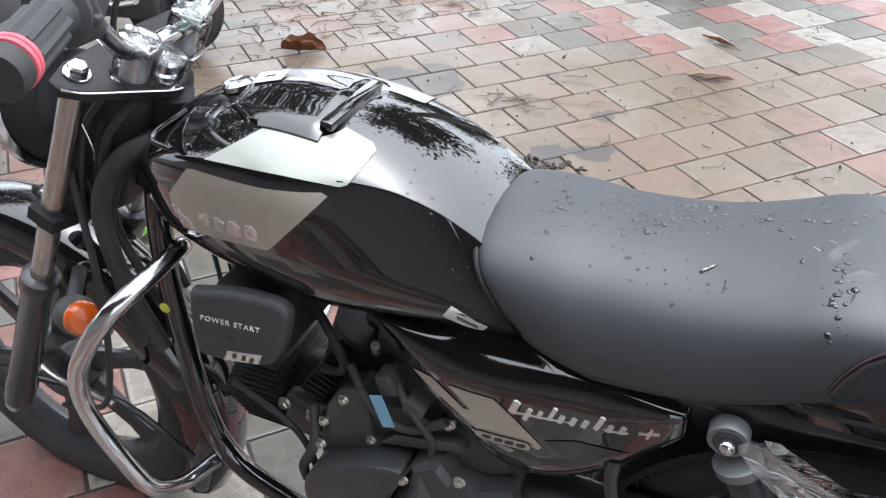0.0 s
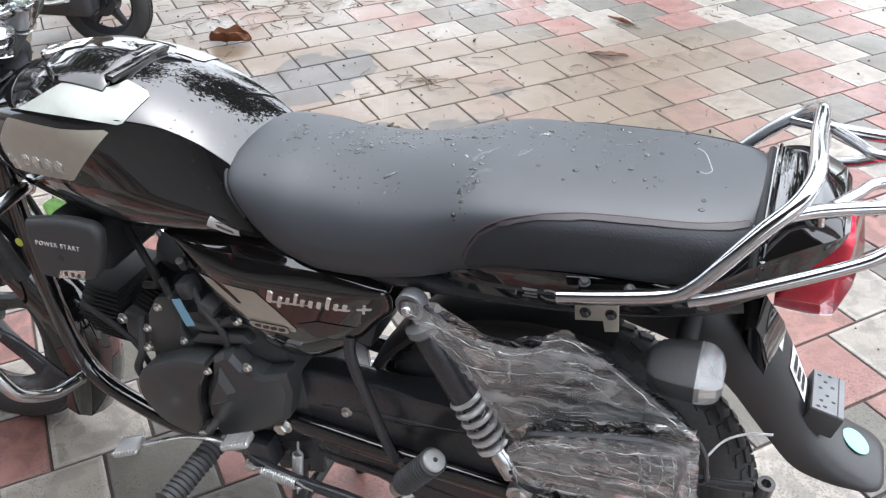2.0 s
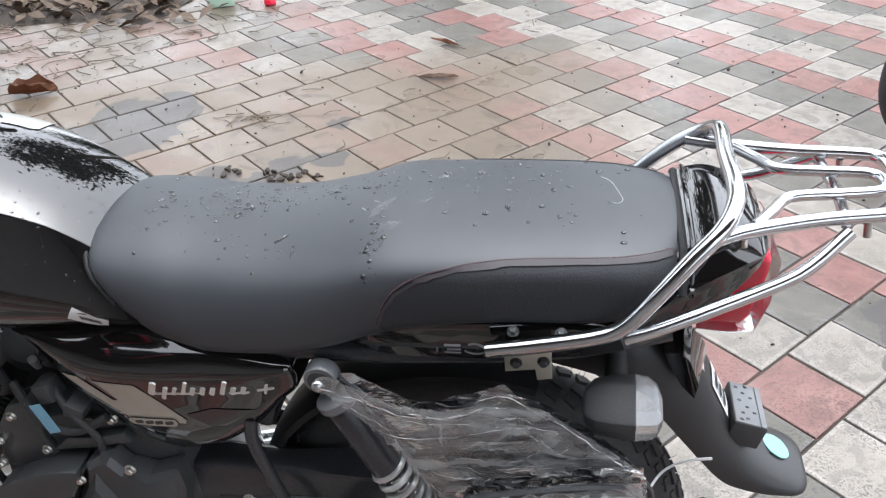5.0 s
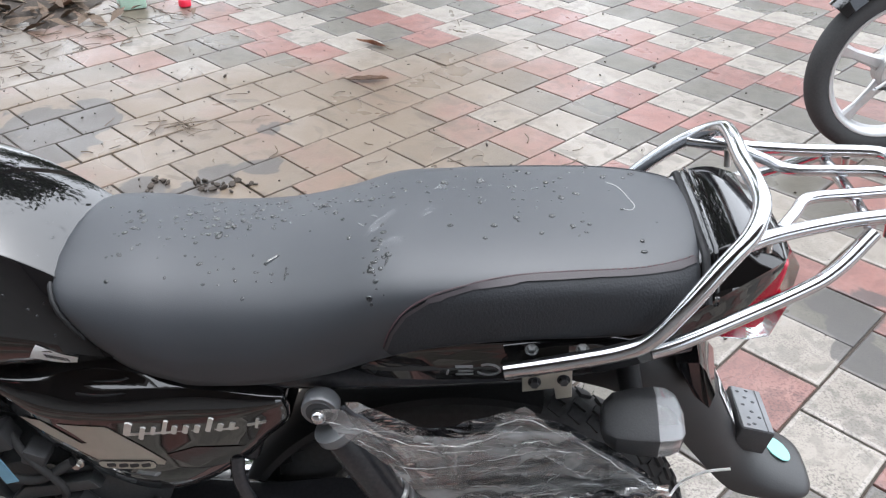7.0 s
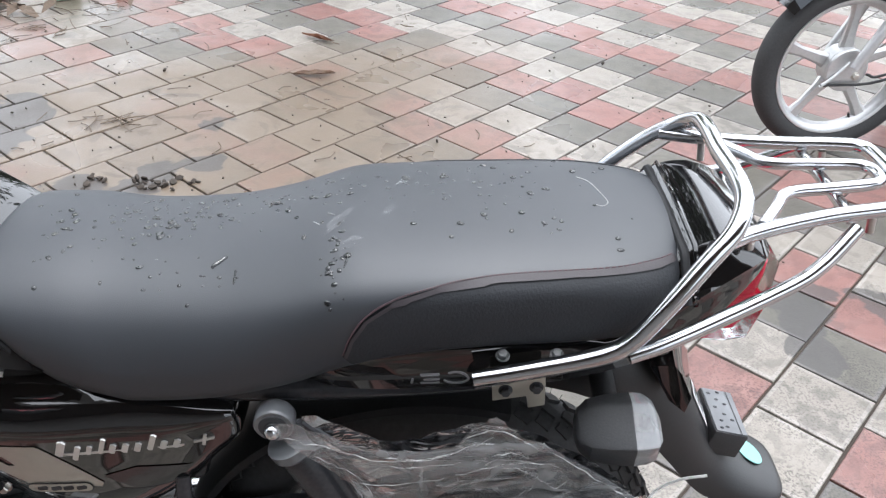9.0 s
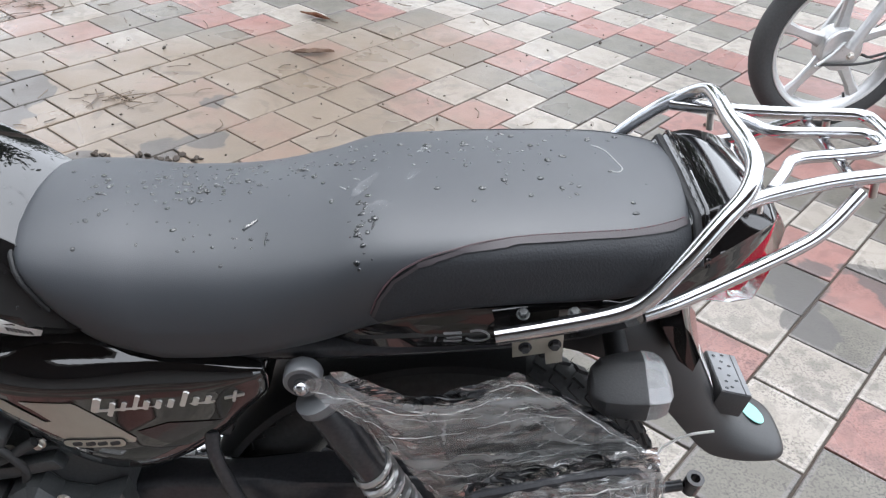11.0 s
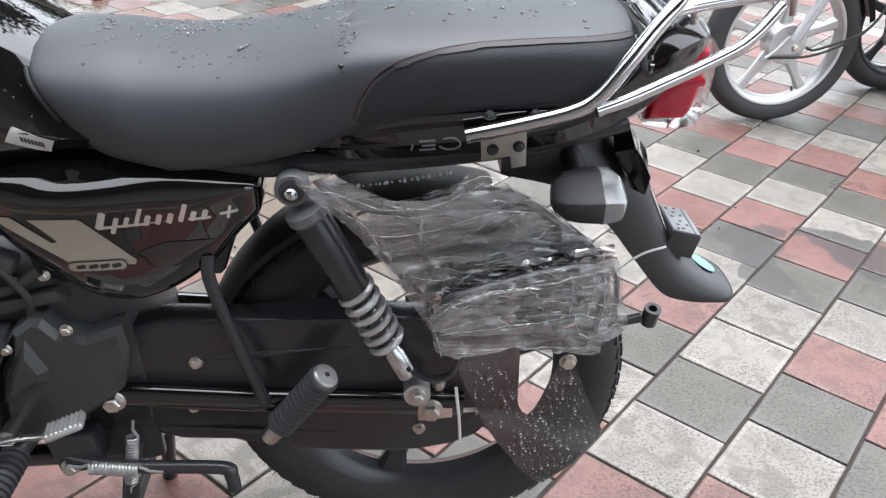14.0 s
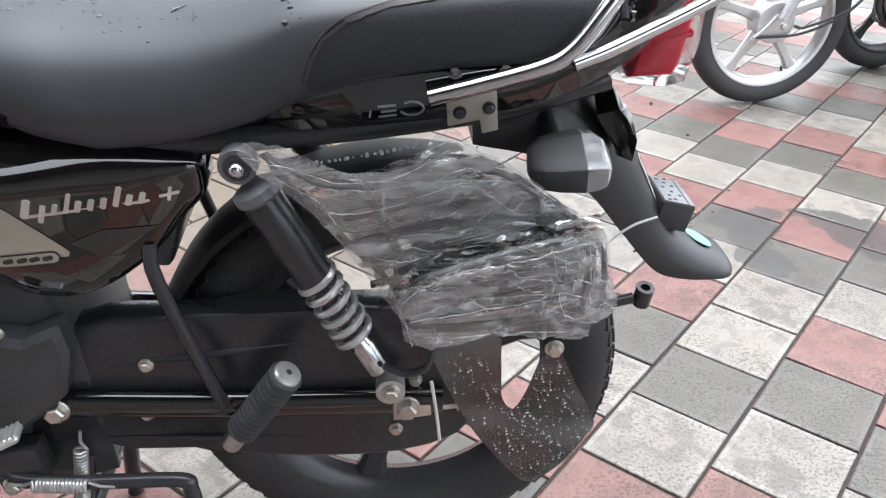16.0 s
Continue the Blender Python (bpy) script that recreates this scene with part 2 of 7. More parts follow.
YELLOW = material("yellow_dot", (0.62, 0.62, 0.1), rough=0.5, var=0.05)
WHITE_TIE = material("white_nylon", (0.75, 0.75, 0.74), rough=0.45, var=0.05)
WRAP = film("wrap_film", (0.93, 0.935, 0.94), 2.3, 0.3, 18.0, 0.01, 0.4)
WRAP_THICK = film("wrap_film_folded", (0.88, 0.89, 0.9), 2.3, 0.34, 24.0, 0.011, 0.65)
CREASED = film("creased_film", (0.95, 0.95, 0.95), 1.7, 0.5, 60.0, 0.002, 0.4)
# faint milky skin that paints glare on wet vinyl
WET_GLARE = film("wet_glare", (0.97, 0.97, 0.98), 1.06, 0.12, 70.0, 0.0003, 0.0)
BAG = film("clear_bag", (0.97, 0.97, 0.975), 1.25, 0.04, 30.0, 0.0006, 0.15)
GREENISH = film("pale_green_film", (0.8, 0.92, 0.84), 1.7, 0.4, 50.0, 0.001, 0.1)
SMOKE = film("smoked_sheet", (0.76, 0.76, 0.77), 1.7, 0.15, 12.0, 0.0003, 0.0)
SCUFF = material("pale_scuff", (0.3, 0.3, 0.3), rough=0.6, var=0.2)
# dark tint stands in for the shaded look of clear water on black
BEAD = lens("darkened_bead", (0.06, 0.065, 0.072), rough=0.02, trans=0.85)
# whitish colour paints the glint of small clear drops
SPARK = lens("whitened_drop", (0.85, 0.87, 0.9), rough=0.05, trans=0.25)
LEAF = material("dry_leaf", (0.2, 0.085, 0.045), rough=0.6, var=0.35, coarse=20, fine=160, bump=0.001)
LEAF_PALE = material("pale_dry_leaf", (0.2, 0.13, 0.09), rough=0.65, var=0.3, coarse=20)
GREENLEAF = material("green_leaf", (0.12, 0.26, 0.05), rough=0.5, var=0.3)
TWIG = material("twig", (0.12, 0.09, 0.065), rough=0.8, var=0.35)
FOLIAGE = material("foliage", (0.05, 0.08, 0.025), rough=0.55, var=0.4, coarse=2)
BARK = material("bark", (0.14, 0.11, 0.085), rough=0.85, var=0.3, bump=0.01, fine=30)
SOIL = material("joint_soil", (0.052, 0.041, 0.033), rough=0.9, var=0.35, fine=120, bump=0.002)
# dark and grey tones of the unseen roof and wall that steer light and reflections
ROOF_TONE = material("dark_unseen_roof", (0.117, 0.104, 0.0949), rough=0.8, var=0.15)
WALL_TONE = material("grey_unseen_wall", (0.32, 0.31, 0.3), rough=0.8, var=0.1)
GREYPAINT = material("grey_scooter_paint", (0.32, 0.33, 0.35), rough=0.25, var=0.06, coat=0.6)
TILE_WHITE = paver("white_paver", (0.236, 0.210, 0.180), (0.322, 0.292, 0.258), 0.6)
TILE_PINK = paver("pink_paver", (0.202, 0.096, 0.081), (0.258, 0.144, 0.126), 0.5)
TILE_GREY = paver("grey_paver", (0.099, 0.090, 0.073), (0.144, 0.130, 0.107), 0.4)
RIM_WHITE = paver("white_worn_rim", (0.285, 0.258, 0.228), (0.398, 0.362, 0.331), 0.5)
RIM_PINK = paver("pink_worn_rim", (0.208, 0.107, 0.092), (0.271, 0.168, 0.146), 0.4)
RIM_GREY = paver("grey_worn_rim", (0.111, 0.101, 0.093), (0.181, 0.166, 0.153), 0.3)




# ---------------------------------------------------------------- mesh tools
V = Vector


def finish(name, bm, mats, angle=38):
    bmesh.ops.recalc_face_normals(bm, faces=bm.faces)
    me = bpy.data.meshes.new(name)
    bm.to_mesh(me)
    bm.free()
    for m in (mats if isinstance(mats, (list, tuple)) else [mats]):
        me.materials.append(m)
    me.polygons.foreach_set("use_smooth", [True] * len(me.polygons))
    me.set_sharp_from_angle(angle=radians(angle))
    return me


def part(name, bm, mat, parent, label="", angle=38):
    ob = new(name, finish(name, bm, mat, angle))
    ob.parent = parent
    return tagged(ob, label) if label else ob


def thing(name, label, category, m=None, group="", kind=""):
    ob = new(name)
    ob.empty_display_size = 0.1
    if m is not None:
        ob.matrix_world = m
    return tagged(ob, label, category, group, kind)


def lone(name, bm, mat, label, category, m=None, group="", kind=""):
    ob = new(name, finish(name, bm, mat))
    if m is not None:
        ob.matrix_world = m
    return tagged(ob, label, category, group, kind)


def smooth_line(points, n=6, closed=False):
    """Catmull-Rom through the points."""
    p = [V(q) for q in points]
    out = []
    k = len(p)
    for i in range(k if closed else k - 1):
        a = p[(i - 1) % k] if closed or i > 0 else p[0] * 2 - p[1]
        b, c = p[i], p[(i + 1) % k]
        d = p[(i + 2) % k] if closed or i + 2 < k else p[-1] * 2 - p[-2]
        for j in range(n):
            t = j / n
            out.append(0.5 * ((2 * b) + (c - a) * t + (2 * a - 5 * b + 4 * c - d) * t * t + (3 * b - a - 3 * c + d) * t ** 3))
    if not closed:
        out.append(p[-1])
    return out


def tube(points, r, n=12, smooth=6, closed=False, bm=None, flat=1.0):
    """A round bar along the points; r is one radius or one per point of the line."""
    bm = bm or bmesh.new()
    line = smooth_line(points, smooth, closed) if smooth > 1 else [V(q) for q in points]
    k = len(line)
    rs = r if isinstance(r, (list, tuple)) else [r] * k
    if len(rs) != k:
        rs = [rs[min(len(rs) - 1, round(i * (len(rs) - 1) / max(1, k - 1)))] for i in range(k)]
    rings, side = [], None
    for i in range(k):
        a = line[(i - 1) % k] if closed or i > 0 else line[0]
        c = line[(i + 1) % k] if closed or i + 1 < k else line[-1]
        t = (c - a).normalized()
        if side is None:
            side = t.cross(V((0, 0, 1)) if abs(t.z) < 0.9 else V((0, 1, 0))).normalized()
        side = (side - t * side.dot(t)).normalized()
        up = t.cross(side)
        rings.append([bm.verts.new(line[i] + (side * math.cos(2 * math.pi * j / n) + up * math.sin(2 * math.pi * j / n) * flat) * rs[i]) for j in range(n)])
    for i in range(k if closed else k - 1):
        x, y = rings[i], rings[(i + 1) % k]
        for j in range(n):
            bm.faces.new((x[j], x[(j + 1) % n], y[(j + 1) % n], y[j]))
    if not closed:
        bm.faces.new(rings[0][::-1])
        bm.faces.new(rings[-1])
    return bm


def lathe(profile, origin, axis=(0, 1, 0), n=48, bm=None, closed=True):
    """Turns rows of (radius, height along axis) round the axis through origin."""
    bm = bm or bmesh.new()
    turn = V(axis).normalized().to_track_quat("Z", "Y").to_matrix()
    rings = []
    for r, h in profile:
        rings.append([bm.verts.new(V(origin) + turn @ V((r * math.cos(2 * math.pi * j / n), r * math.sin(2 * math.pi * j / n), h))) for j in range(n)])
    k = len(rings)
    for i in range(k if closed else k - 1):
        x, y = rings[i], rings[(i + 1) % k]
        for j in range(n):
            bm.faces.new((x[j], x[(j + 1) % n], y[(j + 1) % n], y[j]))
    if not closed:
        bm.faces.new(rings[0][::-1])
        bm.faces.new(rings[-1])
    return bm


def disc(r, h0, h1, origin, axis=(0, 1, 0), n=24, ease=0.0, bm=None):
    e = ease or min(r * 0.15, abs(h1 - h0) * 0.3)
    s = 1 if h1 > h0 else -1
    return lathe([(r, h0), (r, h1 - e * s), (r - e, h1), (r * 0.02, h1), (r * 0.02, h0)], origin, axis, n, bm)


def loft(rings, cap=True, bm=None):
    bm = bm or bmesh.new()
    vs = [[bm.verts.new(q) for q in ring] for ring in rings]
    n = len(vs[0])
    for a, b in zip(vs, vs[1:]):
        for j in range(n):
            bm.faces.new((a[j], a[(j + 1) % n], b[(j + 1) % n], b[j]))
    if cap:
        bm.faces.new(vs[0][::-1])
        bm.faces.new(vs[-1])
    return bm


def slab(outline, y0, y1, bevel=0.004, smooth=1, segments=2, bm=None):
    """A plate with an outline in x and z, from y0 to y1, with rounded rims."""
    b = bmesh.new()
    pts = [(x, y0, z) for x, z in outline]
    if smooth > 1:
        pts = smooth_line(pts, smooth, True)
    face = b.faces.new([b.verts.new(q) for q in pts])
    got = bmesh.ops.extrude_face_region(b, geom=[face])
    for v in [g for g in got["geom"] if isinstance(g, bmesh.types.BMVert)]:
        v.co.y = y1
    if bevel:
        rim = [e for e in b.edges if abs(e.verts[0].co.y - e.verts[1].co.y) < 1e-6]
        bmesh.ops.bevel(b, geom=rim, offset=bevel, segments=segments, profile=0.5, affect="EDGES", clamp_overlap=True)
    if bm is None:
        return b
    tmp = bpy.data.meshes.new("tmp")
    b.to_mesh(tmp)
    b.free()
    bm.from_mesh(tmp)
    bpy.data.meshes.remove(tmp)
    return bm


def block(center, size, turn=(0, 0, 0), bevel=0.004, segments=2, bm=None):
    b = bmesh.new()
    bmesh.ops.create_cube(b, size=1.0)
    for v in b.verts:
        v.co = V((v.co.x * size[0], v.co.y * size[1], v.co.z * size[2]))
    if bevel:
        bmesh.ops.bevel(b, geom=list(b.edges), offset=bevel, segments=segments, profile=0.5, affect="EDGES", clamp_overlap=True)
    b.transform(pose(*center, *turn))
    if bm is None:
        return b
    tmp = bpy.data.meshes.new("tmp")
    b.to_mesh(tmp)
    b.free()
    bm.from_mesh(tmp)
    bpy.data.meshes.remove(tmp)
    return bm


def rod(a, b, r, n=14, bm=None, r2=None):
    return tube([a, b], [r, r2 if r2 is not None else r], n, 1, False, bm)


def bolt(name, at, axis, r, parent, mat=None, washer=True):
    """Hex head on a washer."""
    bm = bmesh.new()
    ax = V(axis).normalized()
    if washer:
        disc(r * 1.35, 0, r * 0.25, at, axis, 18, bm=bm)
    lathe([(r, 0), (r, r * 0.75), (r * 0.82, r * 0.95), (0.0004, r * 0.95), (0.0004, 0)], V(at) + ax * r * 0.2, axis, 6, bm)
    return part(name, bm, mat or ZINC, parent, angle=25)


def lay_on(outline, tree, way, lift, y0, step=0.012, smooth=1):
    """A thin skin with an outline in x and z, carried along way onto the surface in tree."""
    bm = bmesh.new()
    pts = [V((x, y0, z)) for x, z in outline]
    if smooth > 1:
        pts = smooth_line(pts, smooth, True)
    bm.faces.new([bm.verts.new(q) for q in pts])
    for axis, i in ((V((1, 0, 0)), 0), (V((0, 0, 1)), 2)):
        lo, hi = min(q[i] for q in pts), max(q[i] for q in pts)
        for k in range(1, int((hi - lo) / step) + 1):
            at = V((0, 0, 0))
            at[i] = lo + k * step
            bmesh.ops.bisect_plane(bm, geom=list(bm.verts) + list(bm.edges) + list(bm.faces), plane_co=at, plane_no=axis)
    way = V(way).normalized()
    for v in bm.verts:
        hit, normal, _, _ = tree.ray_cast(v.co - way * 0.5, way)
        if hit:
            v.co = hit + (normal if normal.dot(way) < 0 else -normal) * lift
        else:
            near, normal, _, _ = tree.find_nearest(v.co)
            v.co = near + normal * lift
    return bm


from mathutils.bvhtree import BVHTree

# ---------------------------------------------------------------- the motorcycle, nose towards -x, on its centre stand
bike = thing("motorcycle", "black commuter motorcycle on its centre stand, chrome rack, wet grey seat", "motorcycle", LEVEL @ pose(0, -0.005, 0, 0, 0, 1.2))
REAR, FRONT = V((0.097, 0, 0.348)), V((-1.19, 0.018, 0.36))
R_TYRE = 0.3075


def blend(table, x):
    """Rows of (x, values...), read at x with eased steps."""
    if x <= table[0][0]:
        return table[0][1:]
    for a, b in zip(table, table[1:]):
        if x <= b[0]:
            t = (x - a[0]) / (b[0] - a[0])
            return tuple(p + (q - p) * t for p, q in zip(a[1:], b[1:]))
    return table[-1][1:]


def curve_rows(table, n):
    """The rows of a table on smooth lines."""
    k = len(table[0])
    cols = [[q[1] for q in smooth_line([(0, row[i], 0) for row in table], n)] for i in range(k)]
    return list(zip(*cols))


# --- wheels
def wheel(center, name, parent, rim_mat, r=R_TYRE, spokes=6, half=0.041, worn=False):
    w = part(name, disc(0.035, -0.05, 0.05, center, n=28), SATIN, parent)
    prof = [(r - 0.075, -half * 0.62), (r - 0.066, -half * 0.8), (r - 0.045, -half), (r - 0.025, -half * 0.97), (r - 0.011, -half * 0.75),
            (r - 0.003, -half * 0.4), (r, 0), (r - 0.003, half * 0.4), (r - 0.011, half * 0.75), (r - 0.025, half * 0.97), (r - 0.045, half),
            (r - 0.066, half * 0.8), (r - 0.075, half * 0.62)]
    tyre = part("tyre", lathe(prof, center, n=72), RUBBER, w, "black tubeless road tyre")
    tread = bmesh.new()
    for k in range(0 if worn else 66):
        a = 2 * math.pi * k / 66
        for s in (-1, 1):
            for y, rr, tw in ((0.011, r - 0.0005, 0.5), (0.026, r - 0.009, 0.9)):
                m = Matrix.Translation(center) @ Matrix.Rotation(a + s * 0.02 * y / 0.02, 4, "Y") @ Matrix.Translation((rr, s * y, 0)) @ Matrix.Rotation(s * tw * 0.5, 4, "Z") @ Matrix.Rotation(s * 0.35, 4, "X")
                b = bmesh.ops.create_cube(tread, size=1.0, matrix=m @ Matrix.Diagonal((0.005, 0.011, 0.019, 1)))
    if not worn:
        tagged(part("tread", tread, RUBBER, w), kind="stuff")
    ri = r - 0.07
    part("rim", lathe([(ri, -half * 0.7), (ri + 0.006, -half * 0.66), (ri - 0.004, -half * 0.5), (ri - 0.012, -half * 0.35), (ri - 0.014, 0), (ri - 0.012, half * 0.35),
                       (ri - 0.004, half * 0.5), (ri + 0.006, half * 0.66), (ri, half * 0.7), (ri - 0.02, half * 0.45), (ri - 0.03, 0), (ri - 0.02, -half * 0.45)], center, n=72), rim_mat, w)
    for k in range(spokes):
        a = 2 * math.pi * (k + 0.25) / spokes
        out = V((math.cos(a), 0, math.sin(a)))
        tang = V((-math.sin(a), 0, math.cos(a)))
        rings = []
        for t, wd, th in ((0.05, 0.03, 0.016), (0.1, 0.021, 0.013), (0.17, 0.017, 0.011), (ri - 0.018, 0.026, 0.014)):
            c = center + out * t
            rings.append([c + tang * (wd * x) + V((0, th * y, 0)) for x, y in ((-1, -0.4), (-0.6, -1), (0.6, -1), (1, -0.4), (1, 0.4), (0.6, 1), (-0.6, 1), (-1, 0.4))])
        part("spoke", loft(rings), rim_mat, w)
    part("brake_drum", disc(0.072, -0.034, 0.034, center, n=40, ease=0.008), rim_mat, w)
    return w


wheel(REAR, "rear_wheel", bike, SATIN, 0.297)
hair_rng = random.Random(21)
hairs = bmesh.new()
for k in range(210):
    a, y = hair_rng.uniform(0, 6.283), hair_rng.choice((-0.034, -0.03, -0.022, 0.02, 0.03))
    out = V((math.cos(a), 0, math.sin(a)))
    base = REAR + out * (0.297 - 0.012 * (abs(y) / 0.034) ** 2) + V((0, y, 0))
    tip = base + (out + V((hair_rng.gauss(0, 0.15), y * 12, hair_rng.gauss(0, 0.15)))) * hair_rng.uniform(0.004, 0.01)
    rod(base, tip, 0.0005, 4, hairs, 0.0003)
tagged(part("vent_hairs", hairs, RUBBER, [o for o in bike.children if o.name.startswith("rear_wheel")][0]), "fine rubber hairs of a new tyre", kind="stuff")
wheel(FRONT, "front_wheel", bike, SATIN, 0.302)

# --- fuel tank: top, shoulder, side and belly on smooth rows of x, top, shoulder height, belly height, half width
SHOULDER = [(-0.9, 0.93, 0.0, 0.0), (-0.54, 0.93, 0.0, 0.0), (-0.5, 0.88, 0.3, 0.0), (-0.45, 0.79, 0.9, 0.1), (-0.41, 0.72, 1.0, 0.2), (-0.365, 0.67, 1.0, 0.2), (-0.327, 0.64, 1.0, 0.2), (-0.26, 0.62, 1.0, 0.2)]

FLANK = (0.02, 0.07, 0.24, 0.42, 0.62, 0.82)


def shoulder(half, c, k, w, hollow):
    """The tank's half section with a crease at c of its width and a flat flank of share k below it, hollowed towards the seat."""
    def walk_line(pts, shares):
        run = [0.0]
        for a, b in zip(pts, pts[1:]):
            run.append(run[-1] + math.hypot((b[0] - a[0]) * w, b[1] - a[1]))
        out = []
        for q in shares:
            d = q * run[-1]
            i = max(j for j in range(len(pts) - 1) if run[j] <= d + 1e-9)
            f = min(1.0, (d - run[i]) / max(1e-9, run[i + 1] - run[i]))
            out.append((pts[i][0] + (pts[i + 1][0] - pts[i][0]) * f, pts[i][1] + (pts[i + 1][1] - pts[i][1]) * f))
        return out
    j = max(i for i in range(6) if half[i][0] <= c)
    f = (c - half[j][0]) / (half[j + 1][0] - half[j][0])
    edge = (c, half[j][1] + (half[j + 1][1] - half[j][1]) * f)
    end = half[9]
    upper = walk_line(half[:j + 1] + [edge], (0, 0.25, 0.5, 0.74, 0.92, 0.985, 1))
    lower = []
    for (y, z), q in zip(walk_line([edge] + half[j + 1:10], FLANK), FLANK):
        bow = (0.1 - 0.3 * hollow) * math.sin(math.pi * q)
        flat = (edge[0] + (end[0] - edge[0]) * (q + bow), edge[1] + (end[1] - edge[1]) * (q - 0.6 * bow))
        lower.append((y + (flat[0] - y) * k, z + (flat[1] - z) * k))
    return upper + lower + half[9:]


TANK = curve_rows([(-0.815, 0.872, 0.855, 0.812, 0.04, 0, 1), (-0.785, 0.9, 0.876, 0.803, 0.072, 0, 1), (-0.73, 0.936, 0.902, 0.788, 0.104, 0, 1), (-0.66, 0.959, 0.917, 0.772, 0.124, 0, 1),
                   (-0.58, 0.969, 0.924, 0.757, 0.135, 0, 1), (-0.52, 0.964, 0.919, 0.75, 0.139, 0.02, 0.99), (-0.465, 0.951, 0.911, 0.75, 0.138, 0.06, 0.95), (-0.415, 0.929, 0.897, 0.752, 0.134, 0.14, 0.92),
                   (-0.37, 0.904, 0.879, 0.755, 0.131, 0.2, 0.88), (-0.34, 0.884, 0.862, 0.758, 0.13, 0.24, 0.85), (-0.315, 0.865, 0.845, 0.76, 0.129, 0.27, 0.82), (-0.29, 0.845, 0.828, 0.762, 0.127, 0.28, 0.8), (-0.265, 0.825, 0.81, 0.765, 0.124, 0.28, 0.79)], 5)
rings = []
for x, zt, zc, zb, w, k, f in TANK:
    h = zc - zb
    half = [(0.0, zt), (0.3 * f, zt - (zt - zc) * 0.05), (0.55 * f, zt - (zt - zc) * 0.22), (0.76 * f, zt - (zt - zc) * 0.5), (0.92 * f, zc + (zt - zc) * 0.14), (0.985 * f, zc - 0.003),
            (f + (1 - f) * 0.3, zc - min(0.016, h * 0.13)), (f + (1 - f) * 0.6, zc - min(0.03 + h * 0.04, h * 0.26)), (0.985, zc - h * 0.48), (0.965, zc - h * 0.68), (0.9, zb + h * 0.13), (0.82, zb + 0.004), (0.7, zb)]
    c, soft, hollow = blend(SHOULDER, x)
    half = shoulder(half, c, soft, w, hollow)
    rings.append([(x + k * (zt - z), -w * y, z) for y, z in half] + [(x + k * (zt - z), w * y, z) for y, z in half[::-1][:-1]])
bm = loft(rings)
bm.normal_update()
TANK_TREE = BVHTree.FromBMesh(bm)
tank = part("fuel_tank", bm, PAINT, bike, "gloss black fuel tank with silver decals", 50)
SEEN = (-0.5, 0.65, -0.38)
part("side_decal", lay_on([(-0.697, 0.868), (-0.652, 0.912), (-0.64, 0.914), (-0.478, 0.912), (-0.472, 0.908), (-0.552, 0.832), (-0.56, 0.83), (-0.69, 0.822), (-0.699, 0.85)], TANK_TREE, (0, 1, 0), 0.0012, -0.2), BRONZE, tank, "warm silver side decal")
part("top_decal", lay_on([(-0.642, 0.914), (-0.555, 0.964), (-0.545, 0.967), (-0.485, 0.962), (-0.462, 0.971), (-0.446, 0.98), (-0.416, 0.966), (-0.414, 0.958), (-0.462, 0.912), (-0.472, 0.908)], TANK_TREE, SEEN, 0.0012, -0.1), SILVER, tank, "pale silver top decal")
bm = lay_on([(-0.642, 0.914), (-0.555, 0.964), (-0.545, 0.967), (-0.485, 0.962), (-0.462, 0.971), (-0.446, 0.98), (-0.416, 0.966), (-0.414, 0.958), (-0.462, 0.912), (-0.472, 0.908)], TANK_TREE, SEEN, 0.0012, -0.1)
for v in bm.verts:
    v.co.y = -v.co.y
part("top_decal", bm, SILVER, tank)
part("barcode_label", lay_on([(-0.35, 0.783), (-0.3375, 0.8005), (-0.2975, 0.7825), (-0.309, 0.765)], TANK_TREE, (0, 1, 0), 0.0012, -0.2, 0.01), PAPER, tank, "white barcode sticker")
bm = bmesh.new()
for k in range(7):
    x = -0.332 + k * 0.0032
    z = 0.786 - k * 0.0014
    slab([(x, z - 0.004), (x, z + 0.003), (x + 0.0022, z + 0.0023), (x + 0.0022, z - 0.0047)], -0.1335, -0.1275, 0, bm=bm)
for v in bm.verts:
    hit = TANK_TREE.ray_cast(V((v.co.x, -0.5, v.co.z)), V((0, 1, 0)))[0]
    if hit:
        v.co.y = hit.y - 0.0018 + (0.0006 if v.co.y > -0.13 else 0)
part("barcode", bm, DARKPRINT, tank)


def raised(strokes, tree, y0, thick, bm=None):
    """Plain raised strokes, each a slanted bar from (x, z) to (x, z) with a width, on the surface in tree."""
    bm = bm or bmesh.new()
    for x0, z0, x1, z1, w in strokes:
        d = V((x1 - x0, 0, z1 - z0))
        s = V((-d.z, 0, d.x)).normalized() * w * 0.5
        e = d.normalized() * w * 0.3
        a, b = V((x0, 0, z0)), V((x1, 0, z1))
        ring = [a + s - e * 0.2, a - e, a - s - e * 0.2, b - s + e * 0.2, b + e, b + s + e * 0.2]
        low, top = [], []
        for q in ring:
            hit = tree.ray_cast(V((q.x, -0.6, q.z)), V((0, 1, 0)))[0]
            y = hit.y if hit else y0
            low.append(bm.verts.new((q.x, y + 0.0006, q.z)))
            c = (a + b) * 0.5
            qq = q + (c - q) * 0.06
            top.append(bm.verts.new((qq.x, y - thick, qq.z)))
        n = len(ring)
        bm.faces.new(top)
        for j in range(n):
            bm.faces.new((low[j], low[(j + 1) % n], top[(j + 1) % n], top[j]))
    return bm


